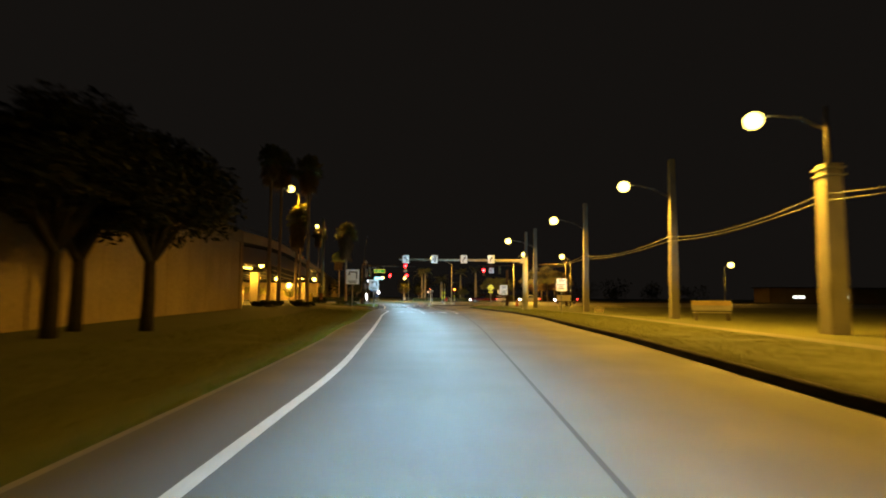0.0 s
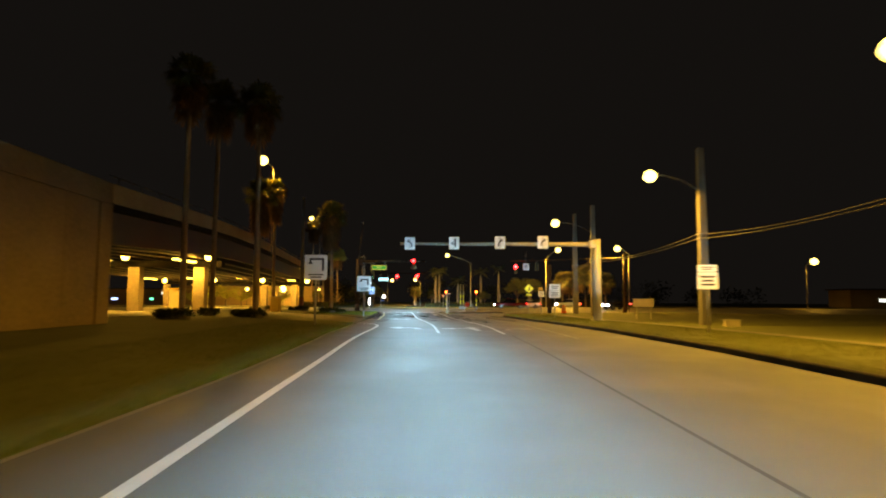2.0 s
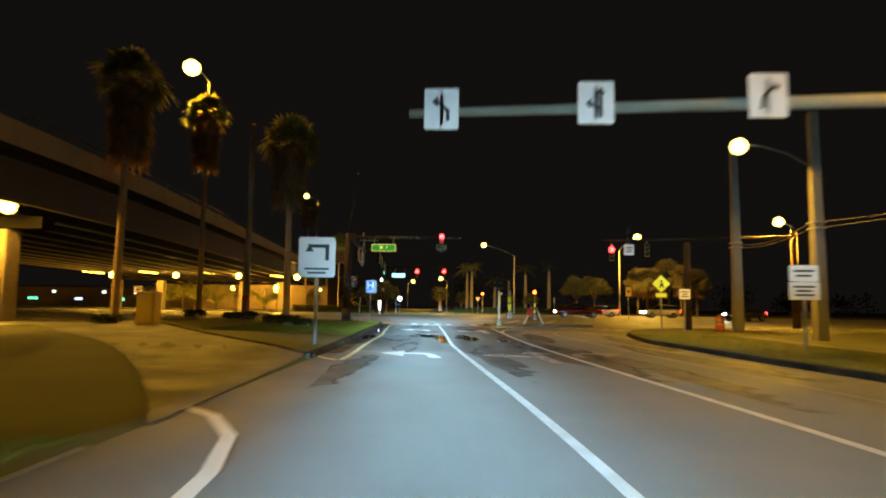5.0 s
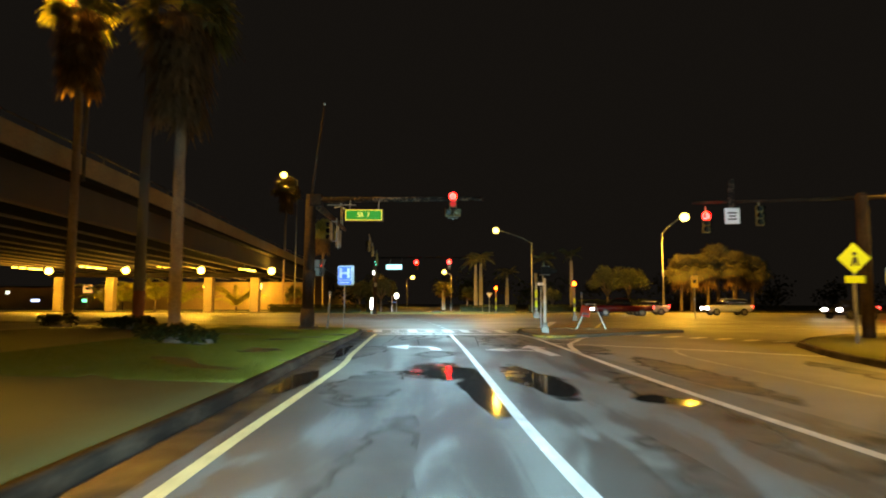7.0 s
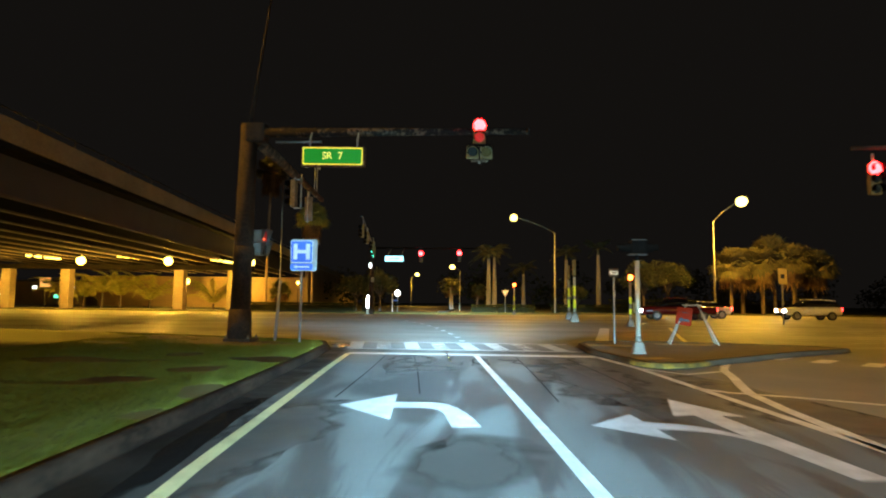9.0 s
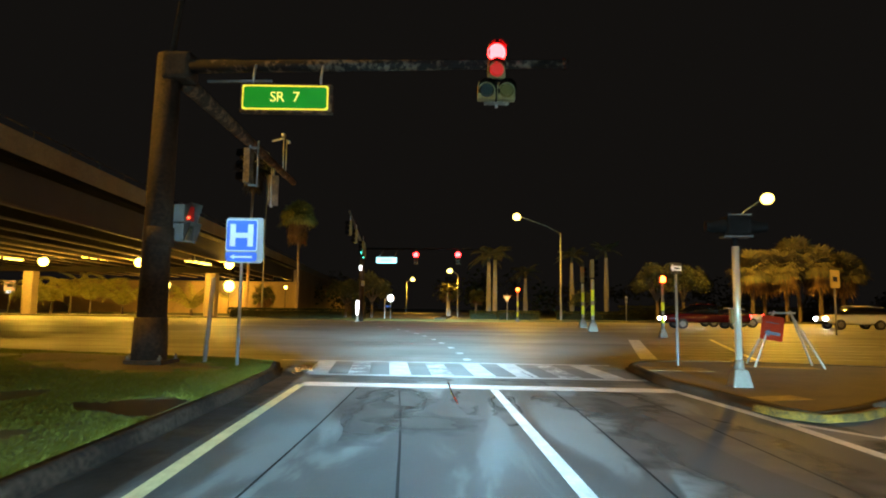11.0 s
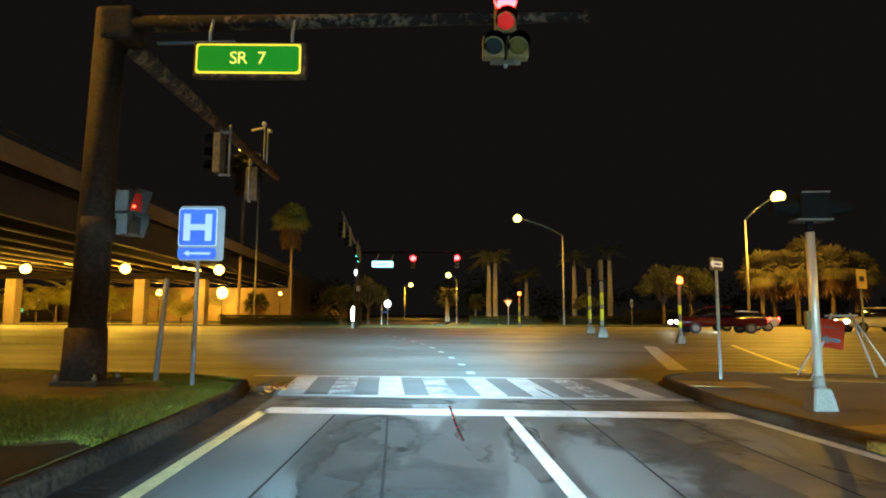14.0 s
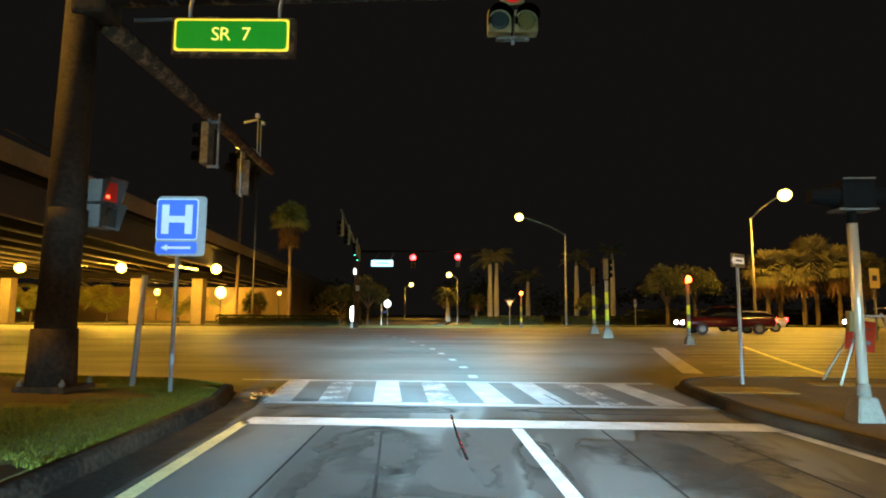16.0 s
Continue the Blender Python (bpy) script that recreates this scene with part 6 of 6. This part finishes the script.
def feather_palm(at, h, seed, label, crown=2.6, fronds=17, r=0.28, bulge=1.25, group="royal palms", leaf=ROYAL, arch=0.55, steps=12, rise=0.1):
    rnd = random.Random(seed)
    t = thing("feather_palm", at, label, "palm tree", group)
    n = 9
    pts = [(0, 0, -0.3 + (h + 0.3) * k / n) for k in range(n + 1)]
    rs = [r * (1 + (bulge - 1) * math.sin(math.pi * min(1, k / n * 1.1))) * (1 - 0.3 * k / n) for k in range(n + 1)]
    part("trunk", bent(bmesh.new(), pts, rs, 12), POLE_CONC if h > 3 else TREE_BARK, t)
    if h > 3:
        part("crown_shaft", tube(bmesh.new(), (0, 0, h - 0.05), (0, 0, h + 0.9), r * 0.62, r * 0.4, 10), ROYAL, t)
    verts, faces = [], []
    top = Vector((0, 0, h + (0.8 if h > 3 else 0)))
    for k in range(fronds):
        a, e = 2.4 * k + rnd.uniform(-0.2, 0.2), rnd.uniform(rise, 1.3)
        out = Vector((math.cos(a), math.sin(a), 0))
        ln = crown * rnd.uniform(0.85, 1.1)
        side = Vector((-out.y, out.x, 0))
        prev, bow = None, rnd.uniform(1.3, 2.4)
        for s in range(steps + 1):
            q = s / steps
            if steps > 15:  # a long rib that leaves the crown steeply and bends over under its own weight
                turn_ = e - bow * max(0.0, q - 0.12) ** 1.25
                p = (p + (out * math.cos(turn_) + Vector((0, 0, math.sin(turn_)))) * (ln / steps)) if s else top.copy()
            else:
                p = top + out * ln * (q * math.cos(e * 0.7)) + Vector((0, 0, ln * (math.sin(e) * q - arch * (1.35 - 0.4 * e) * q * q)))
            if prev is not None and s > 1:
                way = (p - prev).normalized()
                for sg in (-1, 1):
                    l2 = ln * (0.30 if steps < 15 else 0.15) * math.sin(math.pi * (0.12 + 0.86 * q)) + 0.06
                    d = (side * sg * 0.85 + way * 0.5 - Vector((0, 0, 0.45 if steps < 15 else 0.75))).normalized()
                    w = way * ln * (0.41 if steps < 15 else 0.34) / steps
                    i = len(verts)
                    verts += [tuple(p - w), tuple(p + w), tuple(p + d * l2 + w * 0.3)]
                    faces.append((i, i + 1, i + 2))
                i = len(verts)
                b = side * 0.025
                verts += [tuple(prev - b), tuple(prev + b), tuple(p + b), tuple(p - b)]
                faces.append((i, i + 1, i + 2, i + 3))
            prev = p
    mesh_part("crown", verts, faces, leaf, t)
    return t


for x, y, h, sd in ((4.35, 203.0, 7.0, 21), (5.15, 204.2, 7.3, 22), (14.9, 205.5, 7.0, 23), (19.0, 204.5, 7.6, 24), (9.6, 212, 5.4, 25)):
    feather_palm((x, y, land_z(x, y)), h, sd, "royal palm with a smooth grey trunk and drooping fronds")
for x, y, h, sd in ((-1.3, 217, 3.6, 26),):
    feather_palm((x, y, land_z(x, y)), h, sd, "young royal palm on the far median", 2.0, 13, 0.2)
for x, y, sd, h in ((-49.4, 196.6, 30, 0.9), (-46.6, 196.4, 31, 1.3), (-44.0, 196.0, 32, 1.9), (-41.4, 195.6, 33, 1.5), (-38.6, 197.4, 37, 1.0), (-30.0, 196.6, 34, 0.7)):
    feather_palm((x, y, land_z(x, y)), h, sd, "young coconut palm with arching fronds below the bridge", 5.4, 15, 0.17, 1.0, "coconut palms", BRIGHT_FROND, 0.5, 24, 0.7)


def leaf_cloud(verts, faces, centre, rad, count, size, rnd, flat=1.0):
    for _ in range(count):
        d = Vector((rnd.gauss(0, 1), rnd.gauss(0, 1), rnd.gauss(0, 1))).normalized()
        p = centre + Vector((d.x * rad, d.y * rad, d.z * rad * flat)) * (rnd.random() ** 0.4)
        u = Vector((rnd.gauss(0, 1), rnd.gauss(0, 1), rnd.gauss(0, 0.6))).normalized()
        v = u.cross(Vector((rnd.gauss(0, 1), rnd.gauss(0, 1), rnd.gauss(0, 1)))).normalized()
        s = size * rnd.uniform(0.6, 1.3)
        i = len(verts)
        verts += [tuple(p - u * s), tuple(p + v * s * 0.45), tuple(p + u * s), tuple(p - v * s * 0.45)]
        faces.append((i, i + 1, i + 2, i + 3))


def broad_tree(at, h, spread, seed, label, clumps=26, leaves=150, size=0.16, flat=0.75, group="broadleaf trees", r=0.18):
    rnd = random.Random(seed)
    t = thing("tree", at, label, "tree", group)
    fork = h * 0.36
    bark = SHADED_BARK if group == "verge trees" else TREE_BARK
    part("trunk", trunk_mesh(bmesh.new(), [(0, 0, -0.3), (0.05, 0, fork * 0.5), (0.02, 0.05, fork)], r, r * 0.75), bark, t)
    verts, faces = [], []
    for k in range(clumps):
        a, q = 2.4 * k + rnd.uniform(-0.4, 0.4), math.sqrt((k + 0.5) / clumps)
        c = Vector((math.cos(a) * spread * q * 0.85, math.sin(a) * spread * q * 0.85, fork + (h - fork) * (0.28 + 0.6 * (1 - q * q) * rnd.uniform(0.5, 1.05) + 0.14 * rnd.random())))
        if k % 4 == 0:
            mid = c * 0.5 + Vector((0, 0, fork * 0.6))
            part("limb", bent(bmesh.new(), [(0.02, 0.05, fork - 0.1), tuple(mid), tuple(c)], [r * 0.6, r * 0.4, r * 0.12], 6), bark, t)
        leaf_cloud(verts, faces, c, spread * 0.36 * rnd.uniform(0.8, 1.2), leaves, size, rnd, flat)
    mesh_part("crown", verts, faces, SHADED_LEAF if group == "verge trees" else LEAF, t)
    return t


for x, y, h, sp, sd in ((22.2, 194.5, 6.0, 2.5, 41), (25.2, 195.2, 6.2, 2.7, 42)):
    broad_tree((x, y, land_z(x, y)), h, sp, sd, "round clipped street tree behind the far kerb")
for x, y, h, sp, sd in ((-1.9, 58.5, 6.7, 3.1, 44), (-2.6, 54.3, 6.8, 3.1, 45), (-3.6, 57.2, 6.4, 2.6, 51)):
    broad_tree((x, y, land_z(x, y)), h, sp, sd, "dense verge tree before the retaining wall, coloured dark as if unlit", 40, 330, 0.13, 0.8, "verge trees", 0.24)
for x, y, h, sp, sd in ((-13.0, 201.0, 4.6, 2.4, 46), (-9.8, 201, 5.4, 2.6, 48), (15.4, 200, 3.4, 1.5, 50)):
    broad_tree((x, y, land_z(x, y)), h, sp, sd, "dark bushy tree beside the far wall", 20, 130, 0.15, 0.8, "far bushes")


def hedge(at, length, depth, h, seed, label, turn=0.0, mat=HEDGE):
    rnd = random.Random(seed)
    t = thing("hedge", at, label, "hedge", "hedges", turn=turn)
    part("stem_core", box(bmesh.new(), (0, 0, h * 0.4), (length * 0.96, depth * 0.6, h * 0.8), None, 0.05), SHADED_LEAF, t)
    verts, faces = [], []
    for _ in range(int(length * 420)):
        p = Vector((rnd.uniform(-0.5, 0.5) * length, rnd.uniform(-0.5, 0.5) * depth, rnd.uniform(0.05, 1.0) * h))
        k = rnd.random()
        if k < 0.45:
            p.z = h * rnd.uniform(0.9, 1.07)
        elif k < 0.85:
            p.y = -depth * rnd.uniform(0.42, 0.55)
        leaf_cloud(verts, faces, p, 0.06, 1, 0.09, rnd)
    mesh_part("foliage", verts, faces, mat, t)
    return t


hedge((-17.4, 192.2, 0.27), 12.6, 1.2, 0.95, 61, "low clipped dark hedge along the far sidewalk")
hedge((3.7, 198.6, 0.27), 3.2, 1.1, 0.9, 62, "clipped hedge on the far median")
hedge((7.6, 196.8, 0.3), 4.6, 1.3, 0.95, 63, "clipped hedge round the far corner")
hedge((16.5, 197.6, 0.35), 9.5, 1.2, 0.95, 64, "long low hedge before the palms")
hedge((30.0, 198.5, 0.4), 22.0, 1.4, 1.6, 65, "tall dark hedge behind the cabbage palms")
hedge((-9.9, 193.4, 0.3), 1.4, 1.4, 2.3, 66, "dark rounded bush at the far corner")


def shrub(at, rad, seed, label):
    rnd = random.Random(seed)
    t = thing("shrub", at, label, "shrub", "low shrubs")
    part("boulder", ball(bmesh.new(), (0.1, 0, 0.05), rad * 0.5, 1.1, 0.8, 0.6, 10), ROCK, t)
    verts, faces = [], []
    for k in range(7):
        a = 0.9 * k
        leaf_cloud(verts, faces, Vector((math.cos(a) * rad * 0.55, math.sin(a) * rad * 0.45, rad * 0.35)), rad * 0.45, 90, 0.09, rnd, 0.7)
    mesh_part("foliage", verts, faces, HEDGE, t)
    return t


for k, (x, y, rad) in enumerate(((-5.0, 128.4, 0.9), (-6.2, 129.6, 0.8), (-4.2, 128.2, 0.6), (-10.0, 135.0, 0.9), (-11.2, 135.6, 0.7), (-14.0, 136.0, 0.9), (-11.4, 121.5, 0.7),
                                 (-8.8, 99.2, 0.95), (-10.0, 99.6, 0.8), (-9.6, 105.4, 0.9), (-6.0, 104.6, 0.9), (-7.1, 105.0, 0.8))):
    shrub((x, y, land_z(x, y)), rad, 70 + k, "low dark shrub round a boulder in the grass")

# bare muddy patches worn into the corner grass
BARE = [(-4.3, 139.7, 1.9, 1.5), (-6.2, 140.8, 1.6, 1.3), (-1.75, 126.3, 0.55, 0.9), (-1.5, 135.1, 0.95, 0.75), (-2.6, 131.2, 0.5, 0.5)]


def bare(x, y):
    return any(((x - a) / rx) ** 2 + ((y - b) / ry) ** 2 < 0.7 + 0.9 * noise.noise(Vector((x * 2.1, y * 2.1, 5.0))) for a, b, rx, ry in BARE)


for a, b, rx, ry in BARE:
    rows = []
    for k in range(29):
        u = 2 * math.pi * k / 28
        row = [(a + rx * q * math.cos(u), b + ry * q * math.sin(u)) for q in (0.01, 0.3, 0.6, 0.85 + 0.2 * math.sin(3 * u + a))]
        row = [(min(x, edge_l(y) - 0.22), y) for x, y in row]
        rows.append([(x, y, land_z(x, y) + 0.012) for x, y in row])
    structure("mud_patch", grid(bmesh.new(), rows), MUD, "bare wet mud worn into the grass", "ground")

# grass blades on the near corner and along the verges
def blades(name, count, seed, where, tall, label):
    rnd = random.Random(seed)
    verts, faces = [], []
    while len(faces) < count:
        x, y = where(rnd)
        if noise.noise(Vector((x * 0.7, y * 0.7, 3.0))) < -0.36 or bare(x, y):
            continue
        z = land_z(x, y)
        h = tall * rnd.uniform(0.5, 1.2)
        a = rnd.uniform(0, 6.283)
        w = 0.005 + 0.006 * rnd.random()
        dx, dy = math.cos(a) * w, math.sin(a) * w
        lx, ly = rnd.gauss(0, h * 0.45), rnd.gauss(0, h * 0.45)
        i = len(verts)
        verts += [(x - dx, y - dy, z - 0.01), (x + dx, y + dy, z - 0.01), (x + lx, y + ly, z + h)]
        faces.append((i, i + 1, i + 2))
    me = bpy.data.meshes.new(name)
    me.from_pydata(verts, [], faces)
    me.materials.append(BLADE)
    return tagged(new(name, me), label, "grass", "", "stuff")


def corner(rnd):
    y = rnd.uniform(120, 142.4)
    return edge_l(y) - 0.2 - 6.5 * rnd.random() ** 1.3, y


def verge_left(rnd):
    y = rnd.uniform(40, 100)
    return edge_l(y) - 0.05 - 5 * rnd.random() ** 1.6, y


def verge_right(rnd):
    y = rnd.uniform(46, 126)
    return edge_r(y) + 0.25 + 4.9 * rnd.random(), y


blades("grass_corner", 190000, 81, corner, 0.038, "short rough grass on the corner verge")
blades("grass_verge", 45000, 82, verge_left, 0.06, "rough grass along the dark verge")
blades("grass_strip", 35000, 83, verge_right, 0.06, "mown grass strip between kerb and sidewalk")

rnd = random.Random(88)
verts, faces = [], []
for k in range(34):
    c = Vector((-1.3 + rnd.gauss(0, 0.13), 141.3 + rnd.gauss(0, 0.28), 0.012 + rnd.random() * 0.02))
    a, s = rnd.uniform(0, 6.283), rnd.uniform(0.05, 0.1)
    u, v = Vector((math.cos(a), math.sin(a), rnd.uniform(-0.1, 0.35))) * s, Vector((-math.sin(a), math.cos(a), rnd.uniform(-0.2, 0.3))) * s * 0.45
    i = len(verts)
    verts += [c - u, c - v, c + u, c + v, c - u * 0.2 + Vector((0, 0, 0.02))]
    faces += [(i, i + 1, i + 4), (i + 1, i + 2, i + 4), (i + 2, i + 3, i + 4), (i + 3, i, i + 4)]
me = bpy.data.meshes.new("fallen_leaves")
me.from_pydata(verts, [], faces)
me.materials.append(DRY_LEAF)
tagged(new("fallen_leaves", me), "dry orange leaves gathered at the kerb end", "leaves", "", "stuff")

# ---------------------------------------------------------------- cars at the crossing
def loft(bm, stations, n=14):
    """Body of (x, z low, z high, half width, roundness) stations."""
    rings = []
    for x, z0, z1, w, k in stations:
        ring = []
        for i in range(n):
            a = 2 * math.pi * (i + 0.5) / n
            c, s = math.cos(a), math.sin(a)
            c = math.copysign(abs(c) ** k, c)
            s = math.copysign(abs(s) ** k, s)
            ring.append(bm.verts.new((x, c * w, (z0 + z1) / 2 + s * (z1 - z0) / 2)))
        rings.append(ring)
    for a, b in zip(rings, rings[1:]):
        for i in range(n):
            bm.faces.new((a[i], a[(i + 1) % n], b[(i + 1) % n], b[i])).smooth = True
    bm.faces.new(rings[0][::-1])
    bm.faces.new(rings[-1])
    bmesh.ops.recalc_face_normals(bm, faces=bm.faces[:])
    return bm


def wheel(parent, x, y, r=0.36):
    tyre = part("wheel", tube(bmesh.new(), (x, y - 0.11, r), (x, y + 0.11, r), r, r, 20), RUBBER, parent)
    part("rim", tube(bmesh.new(), (x, y - 0.118, r), (x, y + 0.118, r), r * 0.62, r * 0.6, 12), ALLOY, tyre)


def car(at, turn, paint, label, kind="suv"):
    t = thing("pickup_truck" if kind == "pickup" else "car", at, label, "truck" if kind == "pickup" else "car", "waiting cars", turn=turn)
    q = 0.45
    if kind == "pickup":
        body = [(-2.85, 0.6, 1.02, 0.86, q), (-2.75, 0.45, 1.12, 0.94, q), (0.6, 0.42, 1.12, 0.96, q), (1.6, 0.42, 1.14, 0.96, q), (2.6, 0.42, 1.06, 0.93, q), (2.85, 0.5, 0.95, 0.84, q)]
        cab = [(-0.75, 1.05, 1.2, 0.86, q), (-0.6, 1.05, 1.78, 0.74, q), (0.3, 1.05, 1.84, 0.74, q), (0.75, 1.05, 1.76, 0.73, q), (1.5, 1.05, 1.2, 0.84, q)]
        ax = 1.75
    elif kind == "suv":
        body = [(-2.3, 0.6, 1.0, 0.8, q), (-2.2, 0.4, 1.12, 0.9, q), (0, 0.35, 1.1, 0.93, q), (1.4, 0.36, 1.06, 0.92, q), (2.1, 0.4, 0.95, 0.88, q), (2.32, 0.48, 0.82, 0.76, q)]
        cab = [(-2.15, 1.0, 1.2, 0.8, q), (-1.85, 1.0, 1.6, 0.7, q), (-0.8, 1.0, 1.7, 0.7, q), (0.3, 1.0, 1.68, 0.69, q), (1.2, 1.0, 1.12, 0.8, q)]
        ax = 1.4
    else:
        body = [(-2.3, 0.5, 0.95, 0.78, q), (-2.15, 0.35, 1.0, 0.88, q), (0, 0.3, 0.98, 0.9, q), (1.5, 0.32, 0.9, 0.88, q), (2.2, 0.36, 0.78, 0.8, q), (2.35, 0.42, 0.7, 0.7, q)]
        cab = [(-1.6, 0.9, 1.05, 0.78, q), (-1.0, 0.9, 1.4, 0.66, q), (0.1, 0.9, 1.45, 0.66, q), (1.1, 0.9, 0.98, 0.78, q)]
        ax = 1.42
    part("body", loft(bmesh.new(), body), paint, t)
    part("cabin_glass", loft(bmesh.new(), cab), GLASS_DARK, t, "dark tinted glass")
    roof = [(x, z1 - 0.07, z1 + 0.02, w * 0.98, 0.6) for x, z0, z1, w, k in cab[1:-1]]
    part("roof", loft(bmesh.new(), roof), paint, t)
    for sx in (-ax, ax):
        for sy in (-0.84, 0.84):
            wheel(t, sx, sy)
    f, b = body[-1], body[0]
    for sy in (-0.62, 0.62):
        part("headlight", ball(bmesh.new(), (f[0] - 0.06, sy, 0.74), 0.15, 1.2, 1.4, 0.85, 10), HEAD_GLOW, t)
        part("tail_light", box(bmesh.new(), (b[0] - 0.0, sy * 1.15, 0.88), (0.1, 0.16, 0.26), None, 0.03), TAIL_GLOW, t)
    part("bumper", box(bmesh.new(), (f[0] - 0.05, 0, 0.48), (0.2, 1.5, 0.2), None, 0.05), BLACK, t)
    part("rear_bumper", box(bmesh.new(), (b[0] + 0.02, 0, 0.5), (0.16, 1.55, 0.18), None, 0.05), ALLOY if kind == "pickup" else BLACK, t)
    return t


car((28.6, 171.2, road_z(28.6, 171.2)), 180, CAR_WHITE, "white crossover waiting at the crossing with headlights on").scale = (0.93, 0.95, 0.95)
car((21.9, 175.4, road_z(21.9, 175.4)), 180, CAR_WHITE, "white sedan standing beyond the red pickup", "sedan")
car((18.4, 170.8, road_z(18.4, 170.8)), 180, CAR_RED, "dark red pickup truck waiting at the crossing", "pickup").scale = (0.99, 1.0, 0.94)

car((34.6, 161.6, road_z(30, 161.6)), 205, shade("black_car_paint", (0.012, 0.012, 0.014), (0.018, 0.018, 0.02), 0.25, bump=0), "black sedan with headlights on in the dark cross street", "sedan")

t = thing("traffic_barrel", (20.89, 133.7, 0.1), "orange plastic work zone barrel with pale bands", "traffic barrel")
part("foot", tube(bmesh.new(), (0, 0, -0.1), (0, 0, 0.08), 0.38, 0.36, 16), RUBBER, t)
prof = [(0.3, 0.07), (0.285, 0.3), (0.265, 0.32), (0.25, 0.6), (0.235, 0.62), (0.215, 0.88), (0.16, 0.96), (0.05, 0.98)]
bm = bmesh.new()
for (r0, z0), (r1, z1) in zip(prof, prof[1:]):
    tube(bm, (0, 0, z0), (0, 0, z1), r0, r1, 18, cap=z1 > 0.97)
part("drum", bm, BARREL, t)
for z0, r0 in ((0.4, 0.268), (0.68, 0.238)):
    part("pale_band", tube(bmesh.new(), (0, 0, z0), (0, 0, z0 + 0.1), r0, r0 - 0.008, 18, cap=False), DULL_WHITE, t)
part("handle", bent(bmesh.new(), [(-0.1, 0, 0.96), (-0.08, 0, 1.06), (0.08, 0, 1.06), (0.1, 0, 0.96)], 0.018, 6), BARREL, t)

# ---------------------------------------------------------------- far distance
t = thing("shop_building", (-88, 236, 0.2), "distant low shop with lit strips seen below the bridge", "building")
part("wall", box(bmesh.new(), (0, 0, 2.2), (46, 8, 4.4)), STAINED, t)
part("roof", box(bmesh.new(), (0, 0, 4.5), (47, 9, 0.3)), GIRDER, t)
GREEN_STRIP = glow("lit_green_window", (0.1, 0.8, 0.45), 2.5)
BLUE_STRIP = glow("lit_blue_sign", (0.35, 0.5, 1.0), 3.5)
PALE = glow("lit_pale_window", (0.85, 0.95, 0.9), 1.8)
for x, w, m in ((-16, 1.2, PALE), (-9, 2.4, GREEN_STRIP), (-4, 0.8, PALE), (2, 1.8, BLUE_STRIP), (8, 0.9, PALE), (12.4, 1.0, GREEN_STRIP), (15.5, 0.7, PALE)):
    part("window", box(bmesh.new(), (x, -4.03, 1.7 if w > 0.9 else 3.3), (w, 0.06, 0.5 if w > 1 else 0.6)), m, t)
t = thing("shop_building", (128, 205, 0.2), "distant low shop with lit windows across the parking lot", "building")
part("wall", box(bmesh.new(), (0, 0, 2.2), (60, 8, 4.4)), STAINED, t)
part("roof", box(bmesh.new(), (0, 0, 4.5), (61, 9, 0.3)), GIRDER, t)
for x, w, m in ((-22, 3.2, PALE), (-9, 1.2, PALE), (3, 1.6, GREEN_STRIP), (12, 4.0, PALE), (22, 2.0, PALE)):
    part("window", box(bmesh.new(), (x, -4.03, 2.0), (w, 0.06, 0.7)), m, t)


def far_wood(name, at, length, h, seed):
    rnd = random.Random(seed)
    verts, faces = [], []
    for k in range(int(length / 3)):
        c = Vector((at[0] + (rnd.random() - 0.5) * length, at[1] + rnd.uniform(-6, 6), at[2] + h * rnd.uniform(0.25, 0.75)))
        leaf_cloud(verts, faces, c, h * rnd.uniform(0.25, 0.42), 120, 0.45, rnd, 1.0)
    me = bpy.data.meshes.new(name)
    me.from_pydata(verts, [], faces)
    me.materials.append(HEDGE)
    return tagged(new(name, me), "dark far wood behind the crossing", "trees", "", "stuff")


far_wood("far_trees", (30, 250, 0), 150, 9, 91)
far_wood("far_trees", (-45, 250, 0), 60, 8, 92)
